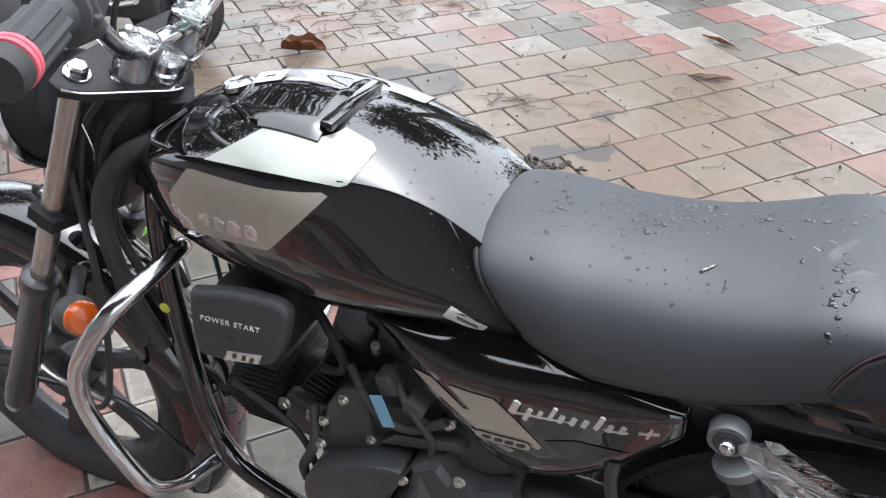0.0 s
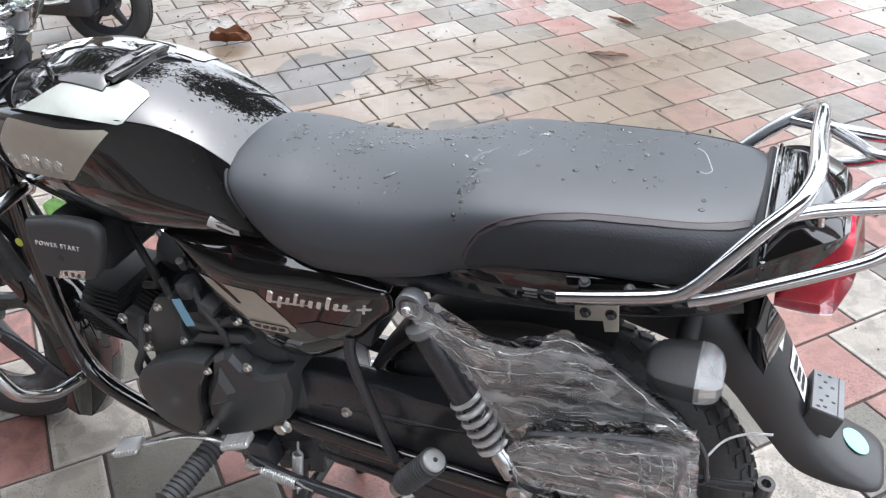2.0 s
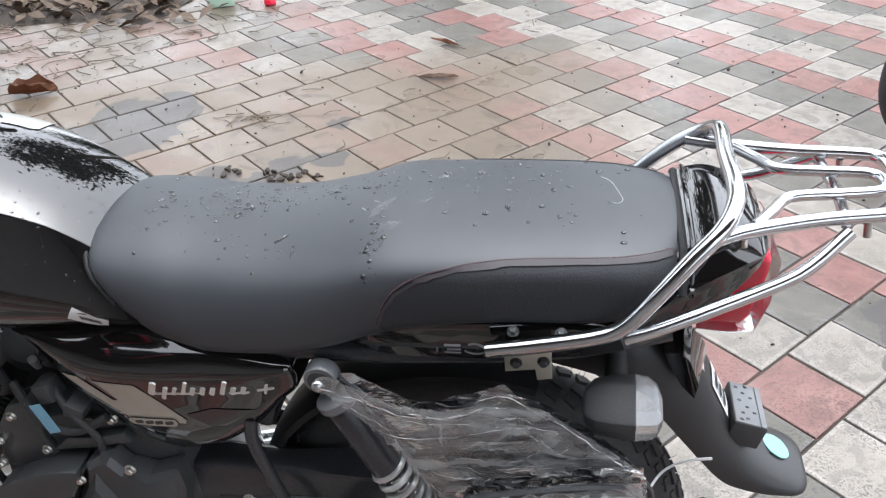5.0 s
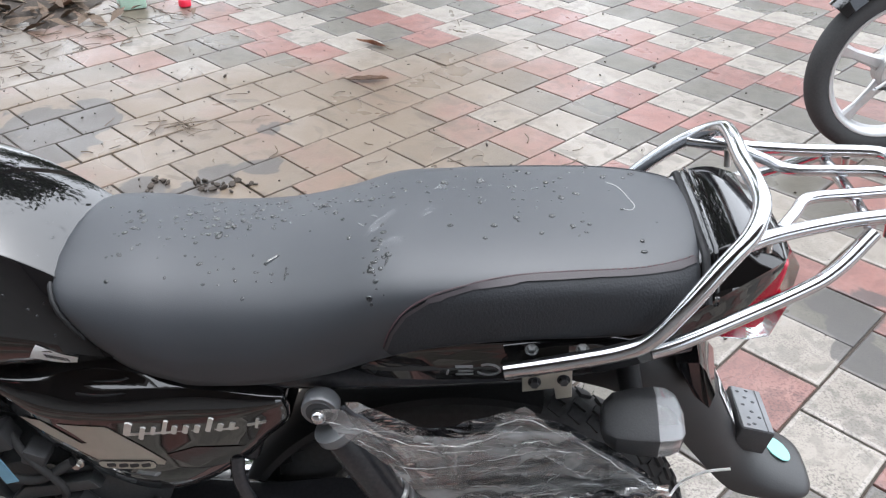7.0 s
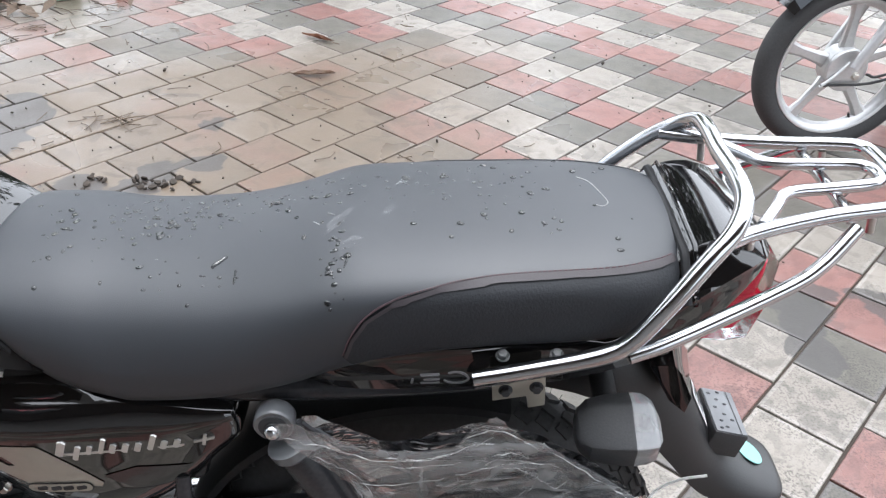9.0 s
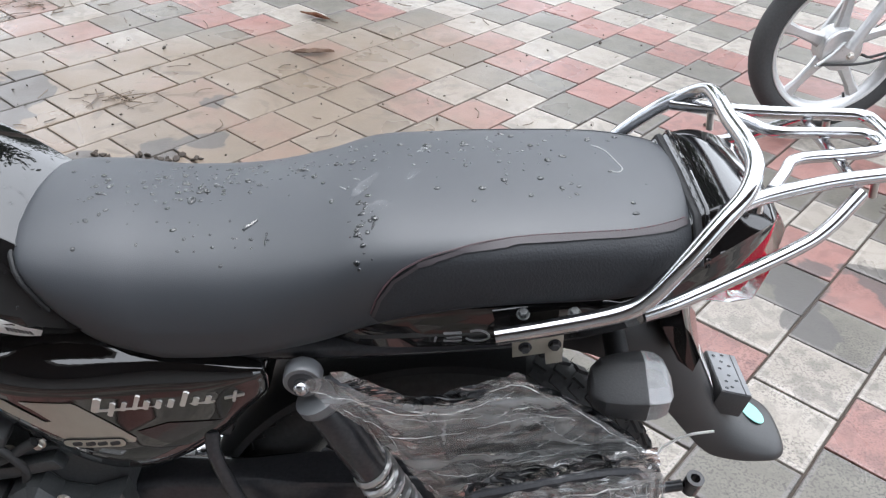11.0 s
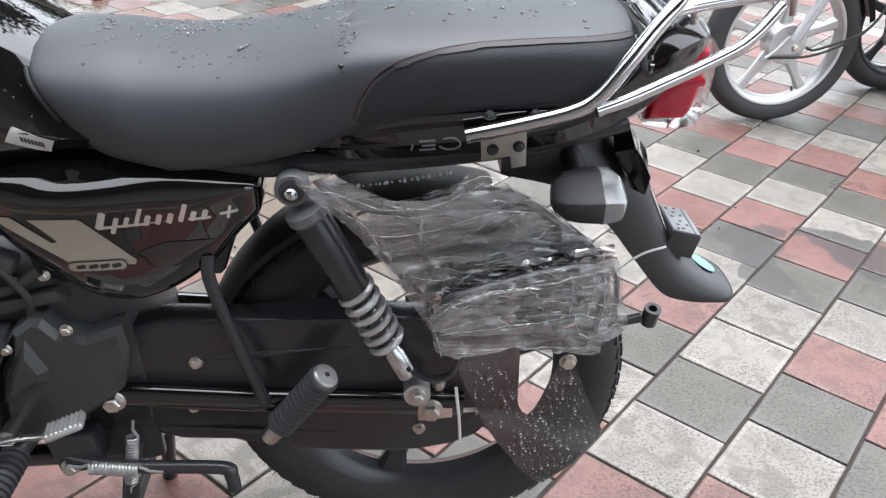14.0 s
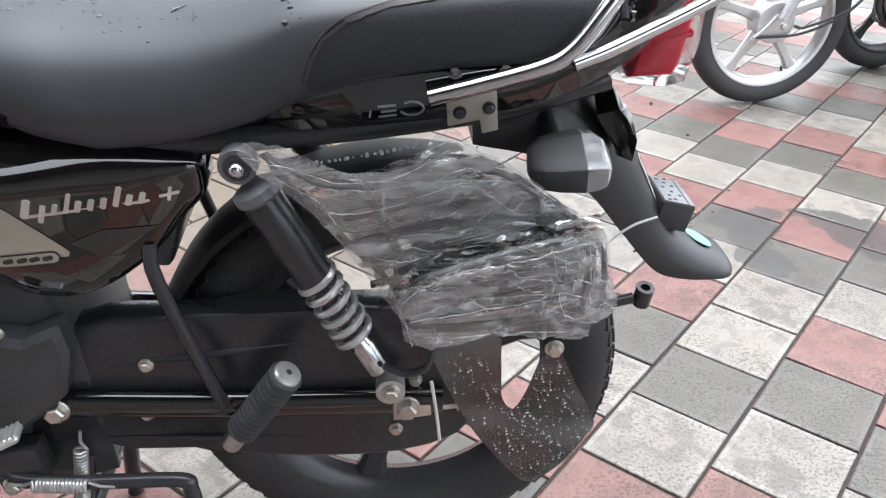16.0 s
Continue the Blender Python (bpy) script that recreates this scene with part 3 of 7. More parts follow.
# plain raised bars where the maker's badge sits
for x, z in ((-0.695, 0.852), (-0.687, 0.848), (-0.677, 0.842)):
    part("emblem_bar", raised([(x, z, x + 0.006, z - 0.017, 0.0055)], TANK_TREE, -0.12, 0.003), LETTER, tank, "raised silver emblem bar")
for k in range(4):
    x, z = -0.643 + k * 0.0235, 0.8475 + k * 0.0008
    part("badge_block", raised([(x - 0.0015, z - 0.006, x + 0.0015, z + 0.006, 0.017)], TANK_TREE, -0.13, 0.003), LETTER, tank, "raised silver badge block")
    part("badge_inset", raised([(x - 0.0006, z - 0.0022, x + 0.0006, z + 0.0022, 0.0075)], TANK_TREE, -0.13, 0.0034), BRONZE, tank)
# filler lid on the tank's crown
def crown(x, y):
    return TANK_TREE.ray_cast(V((x, y, 1.3)), V((0, 0, -1)))[0].z


bm = bmesh.new()
LX, LY, LN, LM = (-0.632, -0.5), (-0.085, 0.062), 18, 16
top, skirt = [], []
for i in range(LN + 1):
    for j in range(LM + 1):
        t, w = i / LN, j / LM
        x = LX[0] + (LX[1] - LX[0]) * t
        y = LY[0] + (LY[1] - LY[0]) * w
        pinch = 1 - 0.45 * max(0, 0.35 - t) / 0.35
        y = -0.012 + (y + 0.012) * pinch
        ridge = 0.003 * math.exp(-((w - 0.5) / 0.12) ** 2)
        top.append(bm.verts.new((x, y, crown(x, y) + 0.008 + ridge - (0.004 if i in (0, LN) or j in (0, LM) else 0))))
for i in range(LN):
    for j in range(LM):
        q = i * (LM + 1) + j
        bm.faces.new((top[q], top[q + 1], top[q + LM + 2], top[q + LM + 1]))
rim = [e for e in bm.edges if len(e.link_faces) == 1]
got = bmesh.ops.extrude_edge_only(bm, edges=rim)
for v in [g for g in got["geom"] if isinstance(g, bmesh.types.BMVert)]:
    v.co.z -= 0.02
lid = part("filler_lid", bm, PAINT, tank, "gloss black hinged filler lid", 50)
part("lid_hinge", block((-0.496, -0.012, crown(-0.496, -0.012) + 0.002), (0.016, 0.12, 0.011), (0, 10, 0), 0.003), PAINT, lid)
part("lid_label", block((-0.606, -0.004, crown(-0.606, -0.004) + 0.0118), (0.036, 0.03, 0.001), (0, -8, 14), 0), PAPER, lid, "white instruction label")
part("label_bar", block((-0.606, -0.004, crown(-0.606, -0.004) + 0.0125), (0.012, 0.004, 0.001), (0, -8, 14), 0), DARKPRINT, lid)
part("lid_lock", lathe([(0.02, 0), (0.02, 0.006), (0.016, 0.009), (0.011, 0.006), (0.0005, 0.006), (0.0005, 0)], (-0.651, -0.007, crown(-0.651, -0.007) + 0.001), (-0.15, 0, 1), 28), CHROME, tank, "chrome lock ring")
part("tank_vent", tube([(-0.7, -0.05, 0.945), (-0.725, -0.09, 0.925), (-0.69, -0.1, 0.918)], 0.004), PAINT, tank)

# --- seat: rows of x, crown height, crown drop at the rim, base height, half width, slant of the section
SEAT = curve_rows([(-0.322, 0.842, 0.008, 0.79, 0.08, 0.5), (-0.328, 0.864, 0.022, 0.77, 0.108, 0.58), (-0.315, 0.874, 0.036, 0.755, 0.122, 0.62), (-0.255, 0.874, 0.048, 0.744, 0.13, 0.46), (-0.19, 0.866, 0.049, 0.74, 0.131, 0.15),
                   (-0.1, 0.866, 0.046, 0.745, 0.134, 0.0), (-0.03, 0.876, 0.036, 0.76, 0.134, 0.0), (0.025, 0.888, 0.027, 0.78, 0.133, 0.0), (0.08, 0.889, 0.022, 0.792, 0.131, 0.0), (0.16, 0.889, 0.02, 0.8, 0.129, 0.0),
                   (0.25, 0.889, 0.02, 0.8, 0.125, -0.1), (0.31, 0.886, 0.022, 0.802, 0.12, -0.25), (0.345, 0.883, 0.026, 0.806, 0.108, -0.45), (0.366, 0.871, 0.022, 0.812, 0.085, -0.55), (0.373, 0.862, 0.01, 0.825, 0.06, -0.55)], 4)
rings = []
for x, zt, c, zb, w, k in SEAT:
    half = [(0, zt), (0.25, zt - c * 0.04), (0.5, zt - c * 0.16), (0.68, zt - c * 0.36), (0.82, zt - c * 0.62), (0.92, zt - c * 0.95), (0.975, zt - c * 1.35),
            (1.0, zt - c * 1.35 - (zt - c * 1.35 - zb) * 0.25), (1.005, zb + (zt - zb) * 0.32), (0.995, zb + (zt - zb) * 0.15), (0.97, zb + 0.006), (0.9, zb)]
    rings.append([(x + k * (zt - z), -w * y, z) for y, z in half] + [(x + k * (zt - z), w * y, z) for y, z in half[::-1][:-1]])
bm = loft(rings)
PIPE = [(0.028, 0.803), (0.036, 0.824), (0.05, 0.844), (0.075, 0.86), (0.118, 0.87), (0.17, 0.8745), (0.24, 0.8755), (0.335, 0.8735)]
bm.normal_update()
SEAT_TREE = BVHTree.FromBMesh(bm)
seat = part("seat", bm, VINYL, bike, "dark grey vinyl dual seat, wet with drops", 60)
part("side_inlay", lay_on(PIPE + [(0.342, 0.868), (0.345, 0.855), (0.342, 0.815), (0.3, 0.812), (0.2, 0.8115), (0.12, 0.809), (0.07, 0.801), (0.035, 0.793)], SEAT_TREE, (0, 1, 0), 0.002, -0.2, 0.005), VINYL_SIDE, seat, "black textured side panel of the cushion", 80)
BAND = [(p[0], p[1]) for p in PIPE] + [(x + 0.0035 * math.cos(a), z - 0.0035 * math.sin(a)) for (x, z), a in zip(PIPE[::-1], [radians(d) for d in (88, 90, 87, 80, 65, 42, 22, 15)])]
part("seat_band", lay_on(BAND, SEAT_TREE, (0, 1, 0), 0.0032, -0.2, 0.005), material("brown_grey_band", (0.045, 0.038, 0.042), rough=0.5, var=0.1, fine=500, bump=0.0003), seat, "brownish grey welt along the seam", 80)
for s in (-1, 1):
    line = []
    for q in smooth_line([(x, 0, z) for x, z in PIPE], 8):
        hit = SEAT_TREE.ray_cast(V((q.x, s * 0.4, q.z)), V((0, -s, 0)))[0]
        if hit:
            line.append(hit + V((0, s * 0.0006, 0.0)))
    pipe = part("piping", tube(line, 0.0011, 8, 1), VINYL_SIDE, seat, "dark piping with reddish stitches")
    if s > 0:
        continue
    bm = bmesh.new()
    for a, b in zip(line, line[1:]):
        for t in (0.0, 0.5):
            rod(a.lerp(b, t) + V((0, s * 0.0006, 0.0025)), a.lerp(b, t + 0.34) + V((0, s * 0.0006, 0.0025)), 0.001, 5, bm)
    tagged(part("stitches", bm, THREAD, pipe), kind="stuff")

for pts in ([(0.262, 0.048), (0.2735, 0.036), (0.2835, 0.006), (0.286, -0.0055), (0.2805, -0.013), (0.271, -0.0105)], [(-0.005, -0.022), (0.002, -0.03)], [(0.008, -0.012), (0.016, -0.018)]):
    line = [SEAT_TREE.ray_cast(V((q.x, q.y, 1.2)), V((0, 0, -1)))[0] for q in smooth_line([(x, y, 0) for x, y in pts], 6)]
    part("scuff", tube(line, [0.0003] + [0.0007] * (len(line) - 2) + [0.0003], 6, 1), SCUFF, seat, "pale scuff in the vinyl")

part("seat_rim", tube([V(q) + V((-0.003, 0, -0.001)) for q in rings[5][:-1]], 0.003, 8, 1), CLAMP, seat, "thin black rim at the seat's nose")

# --- side panel under the seat nose
PANEL = curve_rows([(-0.45, 0.748, 0.738, 0.1), (-0.42, 0.75, 0.7, 0.108), (-0.4, 0.75, 0.666, 0.114), (-0.375, 0.75, 0.634, 0.12), (-0.34, 0.75, 0.602, 0.124), (-0.3, 0.75, 0.574, 0.127), (-0.25, 0.749, 0.566, 0.128),
                    (-0.2, 0.747, 0.583, 0.128), (-0.15, 0.742, 0.618, 0.127), (-0.115, 0.736, 0.655, 0.124), (-0.092, 0.73, 0.675, 0.118), (-0.086, 0.722, 0.69, 0.11)], 4)


def side_panel(s):
    rings = []
    for x, zt, zb, w in PANEL:
        h = zt - zb
        g = math.exp(-((x + 0.31) / 0.1) ** 2)
        top = [(0.74 - 0.05 * g, 0.0, 0.0), (0.83 - 0.07 * g, 0.003 + 0.003 * g, 0.03), (0.9 - 0.09 * g, 0.006 + 0.008 * g, 0.05), (0.955 - 0.08 * g, 0.01 + 0.01 * g, 0.08), (1.0 - 0.05 * g, 0.016 + 0.01 * g, 0.12), (1.03 - 0.02 * g, 0.024 + 0.009 * g, 0.17), (1.05, 0.036 + 0.006 * g, 0.25), (1.04, 0.05 + 0.005 * g, 0.34)]
        half = [(0.6, zt + 0.002)] + [(y, zt - min(d, h * (q + d * 2 * g))) for y, d, q in top] + [(1.01, zt - h * 0.5), (1.0, zt - h * 0.72), (0.95, zb + h * 0.08), (0.9, zb + 0.002), (0.6, zb)]
        rings.append([(x, s * w * y, z) for y, z in half])
    bm = loft(rings)
    bm.normal_update()
    return bm


bm = side_panel(-1)
PANEL_TREE = BVHTree.FromBMesh(bm)
panel = part("side_panel", bm, PAINT, bike, "gloss black side panel with bronze decal", 55)
part("side_panel", side_panel(1), PAINT, bike, "", 55)
part("panel_decal", lay_on([(-0.396, 0.689), (-0.37, 0.6895), (-0.3295, 0.6565), (-0.322, 0.658), (-0.35, 0.688), (-0.292, 0.6895), (-0.288, 0.687), (-0.236, 0.632), (-0.239, 0.626), (-0.312, 0.6275)], PANEL_TREE, (0, 1, 0), 0.001, -0.2), BRONZE, panel, "warm silver panel decal")
part("grey_decal", lay_on([(-0.234, 0.642), (-0.198, 0.655), (-0.139, 0.6555), (-0.203, 0.621)], PANEL_TREE, (0, 1, 0), 0.001, -0.2), material("dark_grey_decal", (0.03, 0.029, 0.03), rough=0.2, var=0.06, coat=0.5), panel, "dark grey angular decal")
# plain slanting silver bars on a flowing line where the model script sits
strokes = []
for u, foot, tall, w in ((0.0, 0.0, 0.019, 0.0085), (0.13, -0.008, 0.011, 0.006), (0.22, 0.0, 0.0105, 0.0055), (0.31, 0.0, 0.021, 0.005), (0.395, 0.0, 0.0105, 0.0065), (0.49, 0.0, 0.0105, 0.0065), (0.585, 0.0, 0.0105, 0.0065), (0.68, 0.0, 0.0215, 0.006), (0.775, 0.0, 0.0105, 0.0065), (0.87, 0.0, 0.0105, 0.0065)):
    x, z = -0.27 + 0.137 * u, 0.6765 + 0.0095 * u
    strokes.append((x + 0.4 * foot, z + foot, x + 0.4 * tall, z + tall, w))
strokes.append((-0.274, 0.6765, -0.142, 0.6857, 0.0035))
part("silver_script", raised(strokes, PANEL_TREE, -0.13, 0.0018), LETTER, panel, "raised flowing silver bars")
part("bar_cross", raised([(-0.132, 0.6895, -0.112, 0.6915, 0.0036), (-0.1235, 0.6835, -0.1195, 0.6985, 0.0036)], PANEL_TREE, -0.13, 0.0018), LETTER, panel, "small raised silver cross")


def pill(cx, cz, a, b, slope):
    return [(cx + x, cz + x * slope + z) for x, z in ((-a, 0), (-a + b * 0.3, b * 0.75), (-a + b, b), (a - b, b), (a - b * 0.3, b * 0.75), (a, 0), (a - b * 0.3, -b * 0.75), (a - b, -b), (-a + b, -b), (-a + b * 0.3, -b * 0.75))]


badge = part("model_badge", lay_on(pill(-0.283, 0.6255, 0.036, 0.0078, 0.05), PANEL_TREE, (0, 1, 0), 0.002, -0.2), DARKPRINT, panel)
part("badge_face", lay_on(pill(-0.283, 0.6255, 0.0345, 0.0062, 0.05), PANEL_TREE, (0, 1, 0), 0.0027, -0.2), BRONZE, badge)
for x in (-0.302, -0.287, -0.274, -0.26):
    part("badge_bar", raised([(x - 0.0045, 0.6245 + (x + 0.283) * 0.05, x + 0.0045, 0.6265 + (x + 0.283) * 0.05, 0.0055)], PANEL_TREE, -0.13, 0.0036), DARKPRINT, badge)

# --- tail panel, tail lamp, mudguard
TAIL = curve_rows([(-0.02, 0.765, 0.748, 0.105), (0.02, 0.785, 0.742, 0.118), (0.08, 0.8, 0.742, 0.124), (0.16, 0.806, 0.746, 0.126), (0.24, 0.808, 0.752, 0.124), (0.3, 0.84, 0.765, 0.121), (0.345, 0.88, 0.782, 0.114),
                   (0.375, 0.892, 0.803, 0.106), (0.4, 0.889, 0.826, 0.094), (0.422, 0.88, 0.85, 0.08), (0.432, 0.872, 0.86, 0.062)], 4)
rings = []
for x, zt, zb, w in TAIL:
    h = zt - zb
    q = min(1, max(0, (x - 0.22) / 0.09))
    half = [(0, zt), (0.72 + 0.1 * (1 - q), zt - h * 0.03 * q), (0.76 + 0.16 * (1 - q), zt - h * (0.07 * q + 0.015 * (1 - q))), (0.93 + 0.055 * (1 - q), zt - h * (0.28 * q + 0.06 * (1 - q))), (1.0, zt - h * (0.4 * q + 0.2 * (1 - q))), (0.985, zt - h * 0.52), (1.0, zt - h * 0.6), (0.97, zb + h * 0.12), (0.85, zb), (0, zb - 0.001)]
    rings.append([(x, -w * y, z) for y, z in half] + [(x, w * y, z) for y, z in half[::-1][1:-1]])
bm = loft(rings)
bm.normal_update()
TAIL_TREE = BVHTree.FromBMesh(bm)
tail = part("tail_panel", bm, PAINT, bike, "gloss black tail panel", 28)
for x0, r, mat, lift in ((0.347, 0.0045, CLAMP, 0.0), (0.353, 0.0026, PAINT, 0.002)):
    near = min(range(len(rings)), key=lambda i: abs(rings[i][0][0] - x0))
    arch = [V(q) + V((0, 0, lift)) for q in rings[near] if q[2] > 0.83]
    arch.sort(key=lambda q: q.y)
    part("seat_joint", tube(arch, r, 8, 1), mat, tail, "dark joint behind the seat")
for k, (xa, xb) in enumerate(((0.098, 0.116), (0.101, 0.116), (0.098, 0.116))):
    part("emblem_bar", raised([(xa, 0.7595 + k * 0.0052, xb, 0.7605 + k * 0.0052, 0.0022)], TAIL_TREE, -0.12, 0.001), EMBLEM, tail)
ring = [(0.132 + 0.012 * math.cos(a), 0.7665 + 0.0072 * math.sin(a)) for a in (radians(200 + 26 * k) for k in range(12))]
part("emblem_ring", raised([(*p, *q, 0.002) for p, q in zip(ring, ring[1:])], TAIL_TREE, -0.12, 0.001), EMBLEM, tail)
part("emblem_dot", raised([(0.089, 0.759, 0.0905, 0.766, 0.0022)], TAIL_TREE, -0.12, 0.001), EMBLEM, tail)
lamp = part("tail_lamp", slab([(0.372, 0.757), (0.4, 0.848), (0.43, 0.85), (0.441, 0.842), (0.44, 0.826), (0.428, 0.768), (0.42, 0.757)], -0.052, 0.052, 0.008, 1, 3), RED, bike, "glossy red tail lamp")
part("lamp_film", slab([(0.372, 0.75), (0.398, 0.851), (0.442, 0.855), (0.45, 0.842), (0.446, 0.79), (0.434, 0.75), (0.41, 0.746)], -0.057, 0.057, 0.006, 1, 2), BAG, lamp, "clear film left on the lamp")
part("lamp_rib", slab([(0.396, 0.8), (0.439, 0.806), (0.438, 0.8), (0.396, 0.794)], -0.0535, 0.0535, 0.001), RED, lamp)
MUD = [(0.2, 0.735, 0.69, 0.05), (0.28, 0.755, 0.67, 0.058), (0.335, 0.737, 0.622, 0.058), (0.37, 0.703, 0.576, 0.057), (0.395, 0.665, 0.542, 0.056), (0.415, 0.622, 0.516, 0.055), (0.432, 0.584, 0.501, 0.055), (0.452, 0.553, 0.494, 0.056), (0.475, 0.531, 0.49, 0.057), (0.497, 0.516, 0.488, 0.056), (0.516, 0.506, 0.486, 0.053), (0.529, 0.499, 0.484, 0.044), (0.535, 0.493, 0.484, 0.032)]
rings = []
for x, zt, zb, w in curve_rows(MUD, 4):
    h = zt - zb
    half = [(0, zt), (0.35, zt - h * 0.04), (0.6, zt - h * 0.14), (0.8, zt - h * 0.32), (0.93, zt - h * 0.55), (1.0, zb + h * 0.2), (0.99, zb), (0, zb)]
    rings.append([(x, -w * y, z) for y, z in half] + [(x, w * y, z) for y, z in half[::-1][1:-1]])
bm = loft(rings)
bm.normal_update()
MUD_TREE = BVHTree.FromBMesh(bm)
mud = part("rear_mudguard", bm, material("mudguard_plastic", (0.026, 0.026, 0.0275), rough=0.4, var=0.15, spec=0.6, bump=0.0003, fine=500), bike, "matt black plastic rear mudguard", 60)
MOULD = material("grey_moulding", (0.14, 0.145, 0.155), rough=0.3, var=0.1, spec=0.8)
PLATE = pose(0.449, 0.0, 0.571, 0, 16, 0)
bm = block((0, 0, 0), (0.042, 0.074, 0.036), (0, 0, 0), 0.002)
block((-0.004, 0, -0.024), (0.03, 0.06, 0.03), (0, 0, 0), 0.002, bm=bm)
bm.transform(PLATE)
box = part("plate_block", bm, PLASTIC, mud, "black block with a grey top and rain drops")
bm = block((0, 0, 0.0186), (0.039, 0.071, 0.0012), (0, 0, 0), 0.0004)
bm.transform(PLATE)
part("block_top", bm, MOULD, box, "pale grey moulded top")
bm = block((0.012, 0, 0.0193), (0.0012, 0.071, 0.0008), (0, 0, 0), 0)
bm.transform(PLATE)
part("block_seam", bm, PLASTIC, box)
for x, y in ((-0.012, -0.03), (-0.004, -0.027), (-0.009, -0.018), (-0.002, -0.006), (-0.011, 0.004), (-0.005, 0.018), (-0.013, 0.027), (0.004, 0.012), (0.0, 0.031), (0.006, -0.014)):
    bm = bmesh.new()
    bmesh.ops.create_icosphere(bm, subdivisions=2, radius=1.0, matrix=PLATE @ Matrix.Translation((x, y, 0.0194)) @ Matrix.Diagonal((0.0028, 0.0019, 0.0011, 1)))
    part("drop", bm, BEAD, box)
bm = loft([[(0.338, -0.03, 0.746), (0.336, -0.064, 0.722), (0.362, -0.064, 0.672), (0.37, -0.03, 0.69)], [(0.362, -0.02, 0.742), (0.358, -0.076, 0.732), (0.374, -0.084, 0.673), (0.392, -0.02, 0.69)], [(0.37, -0.02, 0.73), (0.366, -0.078, 0.722), (0.376, -0.09, 0.7), (0.388, -0.02, 0.705)]])
part("plate_lug", bm, PAINT, mud, "gloss black plate bracket")
part("round_sticker", disc(0.0195, 0, 0.0012, (0.4975, 0.002, MUD_TREE.ray_cast(V((0.4975, 0.002, 1)), V((0, 0, -1)))[0].z + 0.0004), MUD_TREE.ray_cast(V((0.4975, 0.002, 1)), V((0, 0, -1)))[1], 32), TEAL, mud, "round teal sticker")


def strip(a, b, y0, y1, lift, n=6):
    """A thin label along the spine of the mudguard."""
    bm = bmesh.new()
    rows = []
    for k in range(n + 1):
        x = a + (b - a) * k / n
        rows.append([bm.verts.new(V((x, y, MUD_TREE.ray_cast(V((x, y, 1.0)), V((0, 0, -1)))[0].z)) + V((0.8, 0, 0.6)) * lift) for y in (y0, (y0 + y1) / 2, y1)])
    for p, q in zip(rows, rows[1:]):
        for j in range(2):
            bm.faces.new((p[j], p[j + 1], q[j + 1], q[j]))
    return bm


for a, b in ((0.366, 0.39), (0.402, 0.426)):
    lab = part("side_label", strip(a, b, -0.026, 0.012, 0.0016), PAPER, mud, "white printed label")
    for k in range(3):
        c = a + (b - a) * (0.2 + 0.25 * k)
        part("label_bar", strip(c, c + 0.0035, -0.02, 0.004 - 0.006 * (k % 2), 0.0024, 1), DARKPRINT, lab)
rings = []
for k in range(25):
    a = radians(72 + k * 3.9)
    out = V((math.cos(a), 0, math.sin(a)))
    rings.append([REAR + out * r + V((0, y, 0)) for r, y in ((0.304, -0.058), (0.312, -0.055), (0.319, -0.03), (0.321, 0), (0.319, 0.03), (0.312, 0.055), (0.304, 0.058), (0.303, 0.05), (0.311, 0.028), (0.313, 0), (0.311, -0.028), (0.303, -0.05))])
part("inner_fender", loft(rings), CLAMP, bike, "dull black inner fender over the tyre")


def hexagon(x, s, k, dz=0.0):
    """Six-sided section of the indicator, drawn in by k round its middle."""
    ring = ((0.096, 0.704), (0.1, 0.73), (0.122, 0.734), (0.1685, 0.7085), (0.163, 0.677), (0.11, 0.668))
    return [(x, s * (0.132 + (y - 0.132) * k * 0.9), 0.6995 + dz + (z - 0.7025) * k * 0.92) for y, z in ring]


for s in (-1, 1):
    bm = loft([hexagon(0.249, s, 0.35), hexagon(0.252, s, 0.6), hexagon(0.262, s, 0.84), hexagon(0.28, s, 0.95), hexagon(0.303, s, 1.0), hexagon(0.305, s, 0.985)])
    bmesh.ops.bevel(bm, geom=[e for e in bm.edges if abs(e.verts[0].co.x - e.verts[1].co.x) > 0.008], offset=0.004, segments=2, profile=0.5, affect="EDGES", clamp_overlap=True)
    ind = part("indicator", bm, PLASTIC, bike, "black angular turn indicator with clear lens", 24)
    part("indicator_lens", loft([hexagon(0.3045, s, 0.97), hexagon(0.318, s, 0.93), hexagon(0.328, s, 0.78, -0.002), hexagon(0.334, s, 0.45, -0.003)]), CLEAR, ind, "clear indicator lens", 30)
    part("indicator_stem", rod((0.285, s * 0.05, 0.715), (0.285, s * 0.11, 0.705), 0.013), PLASTIC, ind)

# --- chrome grab rail and luggage rack
RC = 0.0088
rail = part("grab_rail", tube([(0.148, -0.147, 0.785), (0.2, -0.147, 0.795), (0.262, -0.146, 0.809), (0.29, -0.145, 0.825), (0.32, -0.138, 0.859), (0.35, -0.124, 0.892), (0.376, -0.108, 0.916), (0.389, -0.085, 0.932), (0.391, -0.055, 0.939), (0.389, 0, 0.94), (0.391, 0.055, 0.939), (0.389, 0.085, 0.932), (0.376, 0.108, 0.916), (0.35, 0.124, 0.892), (0.32, 0.138, 0.859), (0.29, 0.145, 0.825), (0.262, 0.146, 0.809), (0.2, 0.147, 0.795), (0.148, 0.147, 0.785)], RC, 16, 6), CHROME, bike, "chrome tubular grab rail")
